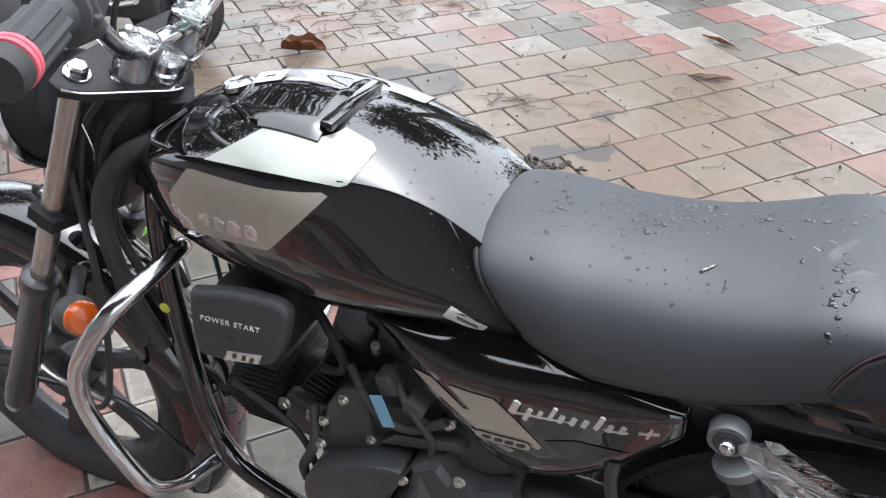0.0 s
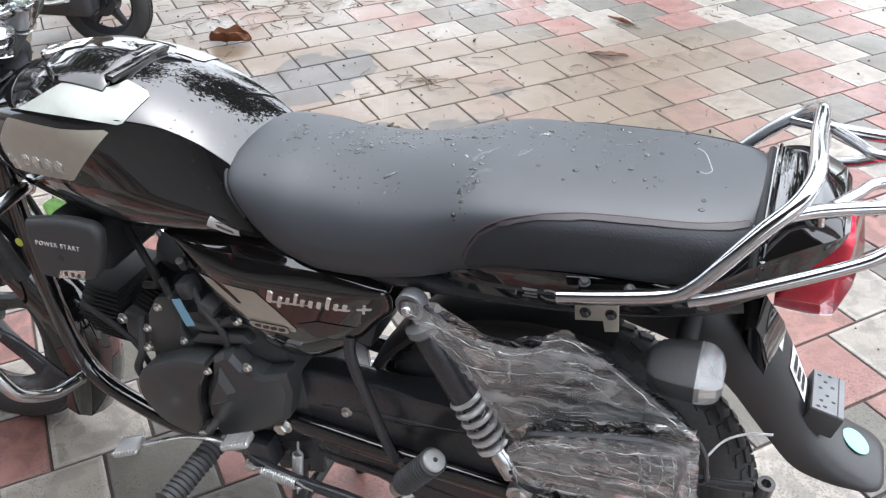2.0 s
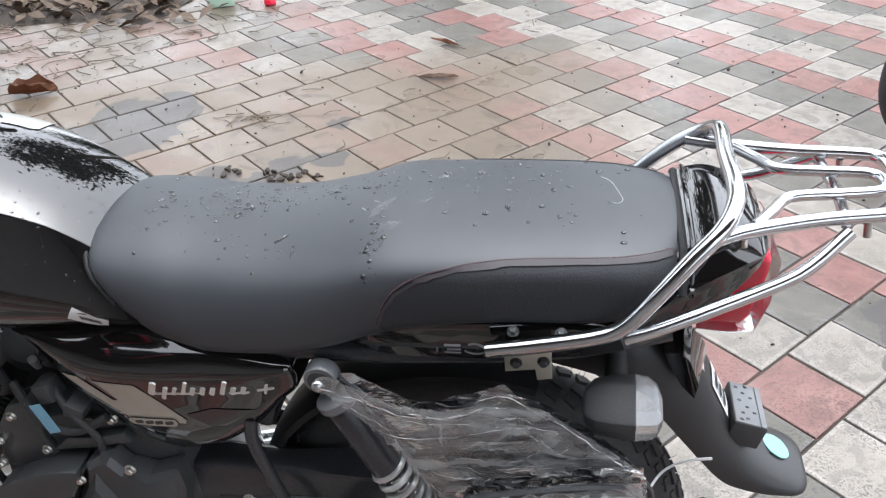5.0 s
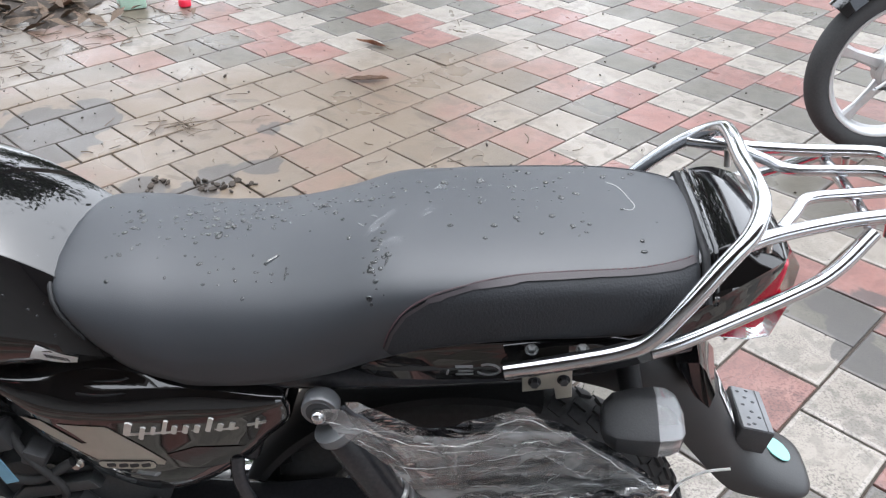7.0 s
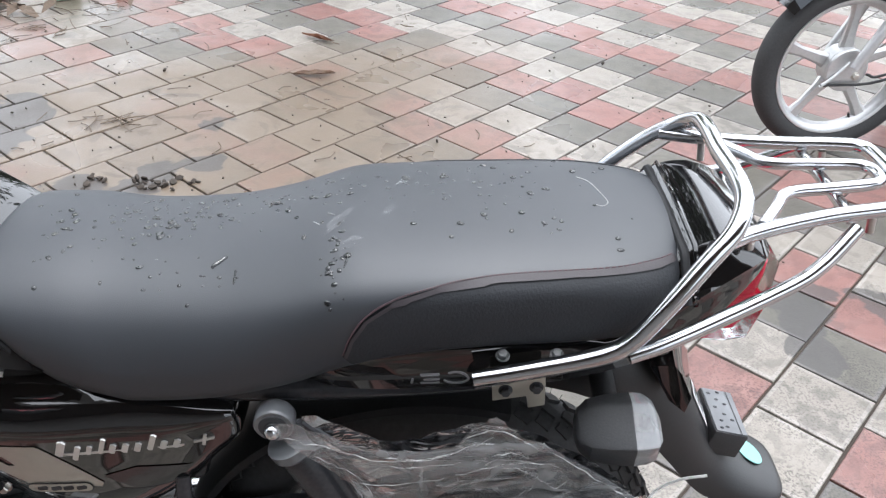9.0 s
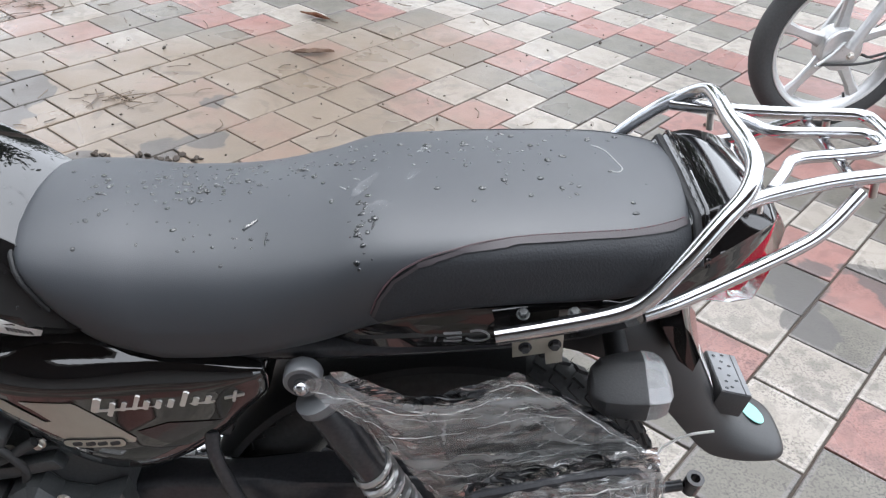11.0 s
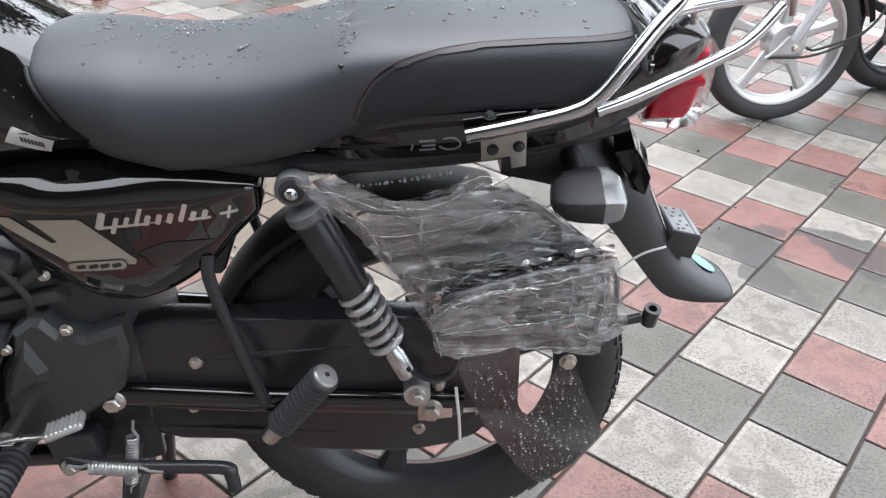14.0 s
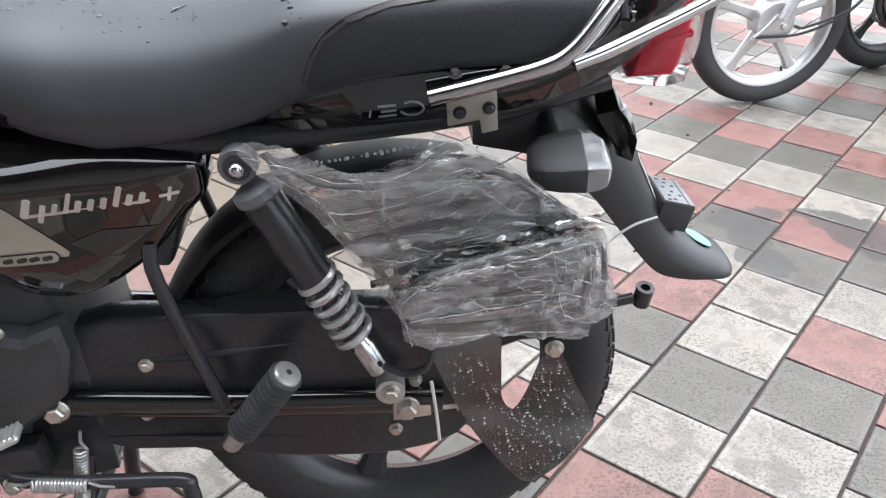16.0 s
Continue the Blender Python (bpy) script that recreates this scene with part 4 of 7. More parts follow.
for s in (-1, 1):
    part("lower_bar", tube([(0.288, s * 0.148, 0.81), (0.33, s * 0.14, 0.822), (0.43, s * 0.112, 0.855), (0.465, s * 0.1, 0.872), (0.5, s * 0.08, 0.9)], RC * 0.82, 14, 5), CHROME, rail)
    # warm decal colour stands in for the tan reflection on bare steel
    plate = part("rail_bracket", slab([(0.165, 0.785), (0.215, 0.793), (0.216, 0.745), (0.2, 0.742), (0.198, 0.757), (0.166, 0.752)], s * 0.138, s * 0.142, 0.0008), BRONZE, rail, "bare steel mounting plate")
    for x, z in ((0.178, 0.766), (0.207, 0.769)):
        bolt("bolt", (x, s * 0.142, z), (0, s, 0), 0.005, plate, SATIN)
    for x in (0.175, 0.225):
        bolt("rail_bolt", (x, s * 0.135, 0.802), (0, s * 0.3, 1), 0.005, rail, ENGINE)
part("rack_frame", tube([(0.362, -0.113, 0.903), (0.4, -0.094, 0.906), (0.47, -0.074, 0.909), (0.535, -0.064, 0.911), (0.556, -0.055, 0.912), (0.562, -0.035, 0.912), (0.562, 0.035, 0.912), (0.556, 0.055, 0.912), (0.535, 0.064, 0.911), (0.47, 0.074, 0.909), (0.4, 0.094, 0.906), (0.362, 0.113, 0.903)], 0.0074, 14, 5), CHROME, rail, "chrome luggage rack hoop")
part("rack_loop", tube([(0.41, -0.085, 0.907), (0.432, -0.055, 0.908), (0.452, -0.03, 0.909), (0.5, -0.024, 0.91), (0.54, -0.018, 0.911), (0.549, 0.0, 0.911), (0.54, 0.018, 0.911), (0.5, 0.024, 0.91), (0.452, 0.03, 0.909), (0.432, 0.055, 0.908), (0.41, 0.085, 0.907)], 0.0062, 12, 5), CHROME, rail)
part("rack_cross", tube([(0.5, -0.068, 0.9), (0.505, 0, 0.897), (0.5, 0.068, 0.9)], 0.006, 10, 4), CHROME, rail)
for x, y in ((0.4, -0.086), (0.4, 0.086), (0.52, -0.062), (0.52, 0.062)):
    part("rack_stud", rod((x, y, 0.905), (x + 0.002, y, 0.884), 0.004), STEEL, rail)

# --- frame tubes, crash guard
frame_bar = part("frame", tube([(-0.73, -0.03, 0.9), (-0.762, -0.062, 0.85), (-0.782, -0.07, 0.74), (-0.79, -0.072, 0.6), (-0.785, -0.074, 0.44), (-0.755, -0.076, 0.36), (-0.68, -0.08, 0.318), (-0.55, -0.085, 0.29), (-0.3, -0.085, 0.29)], 0.0165, 14, 5), PAINT, bike, "gloss black frame tubes")
part("frame_tube", tube([(-0.73, 0.03, 0.9), (-0.762, 0.062, 0.85), (-0.782, 0.07, 0.74), (-0.79, 0.072, 0.6), (-0.785, 0.074, 0.44), (-0.755, 0.076, 0.36), (-0.68, 0.08, 0.318), (-0.3, 0.085, 0.29)], 0.0165, 14, 5), PAINT, frame_bar)
part("steering_head", rod((-0.765, 0, 0.945), (-0.84, 0, 0.81), 0.03, 20), SATIN, frame_bar)
part("spine_tube", tube([(-0.77, 0, 0.84), (-0.6, 0, 0.73), (-0.4, 0, 0.73), (0.0, 0, 0.74), (0.3, 0, 0.76)], 0.03, 12, 4), SATIN, frame_bar)
for s in (-1, 1):
    part("seat_tube", tube([(-0.4, s * 0.08, 0.73), (-0.05, s * 0.1, 0.735), (0.2, s * 0.1, 0.75), (0.34, s * 0.08, 0.77)], 0.014, 10, 4), SATIN, frame_bar)
    part("rear_stay", tube([(-0.157, s * 0.118, 0.63), (-0.155, s * 0.126, 0.58), (-0.112, s * 0.128, 0.405)], 0.0085, 10, 4), SATIN, frame_bar)
    part("pivot_plate", slab([(-0.34, 0.43), (-0.27, 0.44), (-0.27, 0.29), (-0.36, 0.27), (-0.37, 0.34)], s * 0.085, s * 0.1, 0.003), SATIN, frame_bar)
part("yellow_dot", disc(0.008, 0, 0.0012, (-0.7905, -0.0885, 0.655), (0.05, -1, 0.02), 16), YELLOW, frame_bar, "yellow paint mark")
guard = part("crash_guard", tube([(-0.755, -0.06, 0.748), (-0.735, -0.09, 0.764), (-0.74, -0.15, 0.756), (-0.758, -0.2, 0.736), (-0.79, -0.218, 0.695), (-0.828, -0.22, 0.64), (-0.842, -0.22, 0.59), (-0.836, -0.219, 0.54), (-0.815, -0.217, 0.485), (-0.795, -0.21, 0.43), (-0.79, -0.19, 0.4), (-0.795, -0.14, 0.36), (-0.785, -0.085, 0.352)], 0.0125, 16, 6), CHROME, bike, "chrome crash guard hoop")
part("crash_guard_far", tube([(-0.788, 0.065, 0.72), (-0.76, 0.12, 0.755), (-0.745, 0.18, 0.745), (-0.82, 0.22, 0.66), (-0.842, 0.22, 0.6), (-0.838, 0.22, 0.545), (-0.772, 0.215, 0.452), (-0.74, 0.2, 0.45), (-0.775, 0.085, 0.372)], 0.0125, 14, 5), CHROME, guard)

# --- front end
TOP, LOW = V((-0.808, 0, 0.99)), V((-1.178, 0, 0.378))
AX = (TOP - LOW).normalized()
FWD = AX.cross(V((0, 1, 0))).normalized()
for s in (-1, 1):
    off = V((0, s * 0.1, 0))
    leg = part("fork_leg", rod(TOP + off, LOW + off + AX * 0.3, 0.0155, 20), STEEL, bike, "steel fork tube with black slider")
    mid = LOW + off
    part("slider", lathe([(0.018, 0.345), (0.027, 0.34), (0.028, 0.315), (0.0235, 0.305), (0.0235, 0.06), (0.026, 0.04), (0.024, -0.01), (0.012, -0.02), (0.001, -0.02), (0.001, 0.345)], mid, AX, 24), SATIN, leg, "satin black fork slider")
    part("fork_ring", lathe([(0.0165, -0.012), (0.021, -0.01), (0.021, 0.01), (0.0165, 0.012)], TOP + off - AX * 0.24, AX, 24), SATIN, leg)
    part("axle_nut", disc(0.014, 0, 0.022, FRONT + V((0, s * 0.115, 0)), (0, s, 0), 6), ZINC, leg)
    fi = part("front_indicator", lathe([(0.0235, 0), (0.028, -0.012), (0.026, -0.03), (0.012, -0.045), (0.001, -0.045), (0.001, 0)], (-0.882, s * 0.15, 0.66), (0.3, -0.1 * -s, 0.05), 28), PLASTIC, bike, "amber front indicator")
    part("amber_lens", lathe([(0.0245, 0), (0.0245, 0.008), (0.02, 0.015), (0.001, 0.018), (0.001, 0)], (-0.882, s * 0.15, 0.66), (0.3, -0.1 * -s, 0.05), 28), AMBER, fi, "round amber lens")
    part("indicator_arm", rod((-0.91, s * 0.13, 0.67), (-0.93, s * 0.09, 0.69), 0.01), PLASTIC, fi)
up = AX
clamp = part("triple_clamp", loft([[TOP + FWD * f * g + V((0, y * g, 0)) + up * h for f, y in ((-0.006, -0.134), (0.01, -0.132), (0.022, -0.1), (0.026, 0), (0.022, 0.1), (0.01, 0.13), (-0.012, 0.13), (-0.05, 0.055), (-0.078, 0.0), (-0.083, -0.014), (-0.078, -0.03), (-0.026, -0.117))] for h, g in ((-0.006, 0.97), (-0.004, 1), (0.007, 1), (0.0095, 0.975))]), CLAMP, bike, "black top fork clamp")
part("clamp_rim", tube([TOP + FWD * f + V((0, y, 0)) + up * 0.008 for f, y in ((-0.008, -0.133), (-0.026, -0.116), (-0.053, -0.072), (-0.078, -0.03), (-0.083, -0.014))], 0.0016, 6, 4), STEEL, clamp, "thin pale rim")
part("lower_clamp", loft([[TOP - up * 0.235 + FWD * f + V((0, y, 0)) + up * h for f, y in ((-0.02, -0.122), (0.02, -0.122), (0.026, 0), (0.02, 0.122), (-0.02, 0.122), (-0.05, 0))] for h in (-0.011, 0.011)]), CLAMP, clamp)
# added block stands in for the deep shade between forks and frame
part("wiring_shroud", block(TOP - up * 0.118 - FWD * 0.022, (0.085, 0.135, 0.21), (0, 30.6, 0), 0.025, 3), CLAMP, clamp, "black block filling in the darkness behind the forks")
for y, f, w in ((-0.074, -0.05, 0.0065), (-0.066, -0.035, 0.005), (-0.078, -0.02, 0.005), (-0.07, 0.005, 0.006)):
    part("hose", tube([TOP - up * 0.015 + FWD * f + V((0, y + 0.02, 0)), TOP - up * 0.08 + FWD * (f + 0.012) + V((0, y, 0)), TOP - up * 0.16 + FWD * f + V((0, y - 0.004, 0)), TOP - up * 0.25 + FWD * (f - 0.01) + V((0, y + 0.01, 0))], w, 8, 6), RUBBER, clamp)
part("loom_tie", tube([TOP - up * 0.07 + FWD * 0.0 + V((0, -0.082, 0)), TOP - up * 0.1 - FWD * 0.03 + V((0, -0.084, 0)), TOP - up * 0.115 - FWD * 0.034 + V((0, -0.084, 0))], 0.0012, 6, 4), STEEL, clamp)
part("main_loom", tube([(-0.735, -0.045, 0.905), (-0.79, -0.085, 0.885), (-0.835, -0.098, 0.82), (-0.842, -0.1, 0.74), (-0.83, -0.098, 0.66), (-0.815, -0.09, 0.58)], 0.0125, 12, 7), RUBBER, clamp, "thick black rubber sleeve")
for s in (-1, 1):
    bolt("fork_cap", TOP + V((0, s * 0.1, 0)) + up * 0.01, up, 0.012, clamp, CHROME)
part("stem_nut", lathe([(0.02, 0), (0.021, 0.004), (0.02, 0.012), (0.0165, 0.014), (0.0165, 0.026), (0.013, 0.03), (0.001, 0.03), (0.001, 0)], TOP - FWD * 0.056 + V((0, -0.018, 0)) + up * 0.0095, up, 12), CHROME, clamp, "chrome stem nut")
BAR = TOP - FWD * 0.035 + up * 0.045
for s in (-1, 1):
    riser = part("bar_riser", lathe([(0.0185, 0), (0.0165, 0.012), (0.0135, 0.02), (0.0145, 0.032), (0.001, 0.036), (0.001, 0)], TOP - FWD * 0.035 + V((0, s * 0.047, 0)) + up * 0.01, up, 20), ALLOY, clamp, "polished handlebar riser under clear film")
    part("riser_cap", block(BAR + V((0, s * 0.047, 0)) + up * 0.008, (0.042, 0.02, 0.012), (0, 30, 0), 0.004, 3), CHROME, riser)
    for d in (-0.017, 0.017):
        bolt("cap_bolt", BAR + FWD * d + V((0, s * 0.047, 0)) + up * 0.017, up, 0.0058, riser, CHROME, False)
for at, r, h in ((TOP - FWD * 0.035 + V((0, -0.047, 0)), 0.0255, 0.058), (TOP - FWD * 0.035 + V((0, 0.047, 0)), 0.0255, 0.058), (TOP - FWD * 0.056 + V((0, -0.018, 0)), 0.0245, 0.036)):
    wrap = lathe([(r * 1.06, 0), (r, h * 0.25), (r * 1.04, h * 0.6), (r * 0.96, h * 0.9), (r * 0.7, h), (0.001, h * 1.03), (0.001, h * 1.0), (r * 0.9, h * 0.88), (r * 0.97, 0)], at + up * 0.0102, up, 22)
    for v in wrap.verts:
        v.co += V((noise.noise(v.co * 70), noise.noise(v.co * 70 + V((9, 0, 0))), 0)) * 0.0035
    part("riser_film", wrap, BAG, clamp, "clear film round the handlebar clamp", 30)
bar = part("handlebar", tube([(-0.589, -0.338, 1.121), (-0.632, -0.25, 1.129), (-0.67, -0.185, 1.12), (-0.72, -0.13, 1.075), BAR + V((0.012, -0.085, 0.02)), BAR + V((0, -0.047, 0)), BAR, BAR + V((0, 0.047, 0)), BAR + V((0.012, 0.085, 0.02)), (-0.72, 0.13, 1.075), (-0.67, 0.185, 1.12), (-0.632, 0.25, 1.129), (-0.589, 0.338, 1.121)], 0.011, 14, 6), CHROME, bike, "chrome handlebar")
for s in (-1, 1):
    a, b = V((-0.586, s * 0.35, 1.121)), V((-0.635, s * 0.243, 1.129))
    grip = part("grip", lathe([(0.018, 0), (0.018, 0.09), (0.017, 0.1), (0.021, 0.112), (0.029, 0.116), (0.029, 0.122), (0.001, 0.122), (0.001, 0)], a, b - a, 32), GRIP, bar, "grey black rubber grip")
    d = (b - a).normalized()
    e = d.cross(V((0, 0, 1))).normalized()
    f = d.cross(e)
    for k in range(8):
        w = e * math.cos(k * 0.785) + f * math.sin(k * 0.785)
        part("grip_rib", tube([a + d * 0.026 + w * 0.0175, a + d * 0.094 + w * 0.0175], 0.0045, 6, 1), GRIP, grip)
    part("grip_end", lathe([(0.0195, -0.012), (0.0215, -0.008), (0.0215, 0.008), (0.001, 0.008), (0.001, -0.012)], a, b - a, 28), RUBBER, grip)
    if s < 0:
        for h in (0.013, 0.02):
            part("grip_ring", lathe([(0.018, h - 0.0035), (0.0225, h - 0.0025), (0.0225, h + 0.0025), (0.018, h + 0.0035)], a, b - a, 32), PINK, grip, "pink plastic ring")
    c = V((-0.668, s * 0.2, 1.115))
    sw = part("switch_box", block(c, (0.05, 0.045, 0.055), (10, 20, s * 28), 0.01, 3), PLASTIC, bar, "black switch cluster")
    for k, (dx, dz) in enumerate(((0.02, 0.018), (0.026, -0.006), (0.01, 0.028))):
        part("switch_button", block(c + V((dx, -0.012 * s * (k - 1), dz)), (0.014, 0.012, 0.009), (0, 30, 20), 0.003), GRIP, sw)
    part("lever_perch", block(c + V((-0.035, -s * 0.02, 0.0)), (0.04, 0.03, 0.025), (0, 10, s * 28), 0.006), PLASTIC, sw)
    part("lever", tube([c + V((-0.045, -s * 0.01, -0.005)), c + V((-0.05, s * 0.05, -0.012)), c + V((-0.03, s * 0.12, -0.02)), c + V((0.0, s * 0.18, -0.018))], [0.006, 0.007, 0.006, 0.0075], 10, 5, flat=0.6), PLASTIC, bar, "black lever")
    part("cable", tube([c + V((-0.03, -s * 0.01, -0.01)), c + V((-0.1, -s * 0.08, 0.0)), (-0.86, s * 0.05, 1.04), (-0.9, s * 0.06, 0.9), (-0.84, s * 0.07, 0.7), (-0.8, s * 0.04, 0.6)], 0.004, 8, 6), RUBBER, bar)
cowl = part("instrument_cowl", loft([[V((-0.9 - t * 0.05, w * y, 1.04 + z * hh + t * 0.03)) for y, z in ((-1, -0.3), (-0.8, 0.5), (-0.3, 0.9), (0.3, 0.9), (0.8, 0.5), (1, -0.3), (0.6, -1), (-0.6, -1))] for t, w, hh in ((0, 0.075, 0.045), (0.5, 0.09, 0.055), (1.2, 0.095, 0.06), (2.0, 0.08, 0.05))]), PLASTIC, bike, "black instrument cowl")
head = part("headlamp", lathe([(0.03, 0.09), (0.07, 0.06), (0.085, 0.0), (0.088, -0.02), (0.075, -0.035), (0.001, -0.04), (0.001, 0.09)], (-0.985, 0, 0.9), (1, 0, 0.1), 36), CLAMP, bike, "black headlamp shell")
part("chrome_bezel", lathe([(0.086, -0.015), (0.094, -0.005), (0.094, 0.008), (0.086, 0.012)], (-0.99, 0, 0.9), (1, 0, 0.1), 40), CHROME, head, "chrome headlamp ring")
part("key_plate", block(BAR + V((0.012, 0.06, 0.016)), (0.024, 0.085, 0.007), (0, 24, 20), 0.002), GREENISH, clamp, "pale green translucent bracket")
# loom and hoses between the forks
for a, b, c, d, w in (((-0.73, -0.02, 0.9), (-0.8, -0.05, 0.88), (-0.865, -0.075, 0.76), (-0.87, -0.08, 0.56), 0.0095), ((-0.72, 0.0, 0.89), (-0.83, -0.02, 0.9), (-0.9, -0.03, 0.75), (-0.86, -0.03, 0.6), 0.007),
                      ((-0.74, 0.03, 0.9), (-0.85, 0.03, 0.86), (-0.88, 0.02, 0.72), (-0.83, 0.0, 0.62), 0.006)):
    part("hose", tube([a, b, c, d], w, 10, 7), RUBBER, clamp)
part("brake_cable", tube([(-0.88, -0.09, 0.86), (-0.87, -0.12, 0.66), (-0.93, -0.12, 0.47), (-1.02, -0.1, 0.4), (-1.12, -0.07, 0.345)], 0.005, 8, 6), RUBBER, clamp)
# front mudguard, a band bowed round the tyre
rings = []
for k in range(36):
    a = math.radians(-33.5 + k * 5.1)
    r = 0.34 + 0.012 * max(0.0, min(1.0, (12 - k) / 3))
    w = 0.062 + 0.004 * math.sin(k * 0.1)
    out, c = V((math.cos(a), 0, math.sin(a))), FRONT
    rings.append([c + out * (r + dr) + V((0, w * y, 0)) for y, dr in ((-1, -0.045), (-0.97, -0.015), (-0.75, 0.006), (-0.35, 0.016), (0, 0.019), (0.35, 0.016), (0.75, 0.006), (0.97, -0.015), (1, -0.045), (0.93, -0.018), (0.6, 0.002), (0, 0.012), (-0.6, 0.002), (-0.93, -0.018))])
fm = part("front_mudguard", loft(rings), PAINT, bike, "gloss black front mudguard")
for s in (-1, 1):
    part("mudguard_stay", tube([FRONT + V((0.02, s * 0.085, 0.03)), FRONT + V((0.2, s * 0.075, 0.02)), FRONT + V((0.31, s * 0.064, -0.08))], 0.006, 8, 4), SATIN, fm)
part("brake_arm", tube([FRONT + V((0.03, -0.075, 0.05)), FRONT + V((0.09, -0.085, 0.04)), FRONT + V((0.2, -0.09, 0.03))], 0.005, 8, 4), ZINC, fm)

# --- engine
cover = part("starter_cover", slab([(-0.684, 0.742), (-0.672, 0.75), (-0.612, 0.7605), (-0.56, 0.7605), (-0.543, 0.752), (-0.5405, 0.736), (-0.557, 0.692), (-0.574, 0.664), (-0.592, 0.653), (-0.636, 0.6455), (-0.682, 0.6435), (-0.694, 0.652), (-0.694, 0.69)], -0.12, -0.145, 0.01, 2, 4), PLASTIC, bike, "matt black cover with printed words")
part("cover_back", block((-0.625, 0.0, 0.695), (0.105, 0.236, 0.095), (0, 0, 0), 0.02, 3), CLAMP, cover, "black box behind the cover")
words = bpy.data.curves.new("words", "FONT")
words.body, words.size, words.align_x, words.extrude, words.shear, words.space_character = "POWER START", 0.0114, "CENTER", 0.0004, 0.25, 1.22
holder = bpy.data.objects.new("words", words)
letters = bpy.data.meshes.new_from_object(holder)
bpy.data.objects.remove(holder)
letters.transform(pose(-0.628, -0.1456, 0.7105, 90, -1.5, 0))
letters.materials.append(PRINT)
print_ob = new("printed_words", letters)
print_ob.parent = cover
part("cover_hole", disc(0.006, 0, 0.0008, (-0.63, -0.145, 0.6904), (0, -1, 0), 18), DARKPRINT, cover)
lab = part("cover_label", slab([(-0.651, 0.6505), (-0.642, 0.6665), (-0.588, 0.675), (-0.597, 0.6585)], -0.1445, -0.146, 0), LETTER, cover, "small silver plate with bars")
for x in (-0.636, -0.622, -0.61):
    part("plate_bar", slab([(x, 0.658), (x + 0.003, 0.666), (x + 0.009, 0.667), (x + 0.006, 0.659)], -0.1458, -0.1466, 0), DARKPRINT, lab)
eng = part("engine_case", slab([(-0.56, 0.36), (-0.57, 0.42), (-0.56, 0.5), (-0.5, 0.58), (-0.42, 0.6), (-0.3, 0.58), (-0.27, 0.5), (-0.27, 0.36), (-0.36, 0.33), (-0.5, 0.33)], -0.1, 0.1, 0.006), material("engine_case_black", (0.055, 0.057, 0.059), rough=0.42, var=0.2, spec=0.4, bump=0.0006, fine=260), bike, "dark grey engine")
for pts, w in (([(-0.5, -0.09, 0.64), (-0.46, -0.115, 0.6), (-0.41, -0.118, 0.585), (-0.36, -0.112, 0.61)], 0.006), ([(-0.44, -0.09, 0.66), (-0.41, -0.118, 0.63), (-0.38, -0.12, 0.58), (-0.385, -0.115, 0.545)], 0.005), ([(-0.56, -0.1, 0.56), (-0.555, -0.125, 0.51), (-0.575, -0.128, 0.47), (-0.59, -0.11, 0.42)], 0.007)):
    part("engine_hose", tube(pts, w, 10, 6), RUBBER, eng)
part("sensor", block((-0.4, -0.108, 0.622), (0.028, 0.03, 0.022), (0, 25, 0), 0.004), PLASTIC, eng)
part("sensor", block((-0.435, -0.105, 0.648), (0.024, 0.03, 0.03), (0, -15, 0), 0.004), PLASTIC, eng)
part("case_flange", slab([(-0.455, 0.545), (-0.43, 0.57), (-0.39, 0.575), (-0.345, 0.585), (-0.335, 0.57), (-0.39, 0.558), (-0.425, 0.55)], -0.1, -0.118, 0.003, 1, 2), ENGINE, eng)
alt = part("alternator_cover", slab([(-0.571, 0.43), (-0.565, 0.462), (-0.542, 0.491), (-0.5, 0.513), (-0.46, 0.529), (-0.42, 0.535), (-0.412, 0.53), (-0.42, 0.505), (-0.438, 0.475), (-0.447, 0.44), (-0.455, 0.39), (-0.462, 0.366), (-0.49, 0.358), (-0.535, 0.37), (-0.562, 0.398)], -0.098, -0.146, 0.01, 2, 2), ENGINE, eng, "dark grey left engine cover", 24)
spc = part("sprocket_cover", slab([(-0.449, 0.385), (-0.442, 0.44), (-0.433, 0.475), (-0.415, 0.505), (-0.406, 0.536), (-0.38, 0.554), (-0.365, 0.553), (-0.349, 0.531), (-0.318, 0.523), (-0.273, 0.54), (-0.27, 0.5), (-0.288, 0.442), (-0.322, 0.412), (-0.367, 0.385), (-0.43, 0.358)], -0.095, -0.137, 0.008, 1, 1), ENGINE, eng, "dark grey sprocket cover", 24)
part("cover_facet", slab([(-0.415, 0.488), (-0.39, 0.528), (-0.372, 0.48), (-0.379, 0.461), (-0.441, 0.429), (-0.43, 0.46)], -0.126, -0.1475, 0.01, 1, 1), ENGINE, spc, "", 20)
part("cover_groove", tube([(-0.404, -0.128, 0.535), (-0.416, -0.1385, 0.519), (-0.436, -0.1435, 0.48), (-0.445, -0.145, 0.445), (-0.452, -0.142, 0.392)], 0.0028, 8, 4), CLAMP, eng, "dark seam between the covers")
valve = part("valve_cover", slab([(-0.55, 0.52), (-0.533, 0.578), (-0.51, 0.61), (-0.478, 0.625), (-0.468, 0.605), (-0.47, 0.56), (-0.459, 0.531), (-0.488, 0.502), (-0.541, 0.498)], -0.07, -0.112, 0.006, 1, 3), ENGINE, eng, "dark grey cam chain cover")
for x, z in ((-0.54, 0.55), (-0.503, 0.6), (-0.471, 0.54)):
    bolt("cover_bolt", (x, -0.112, z), (0, -1, 0), 0.0055, valve)
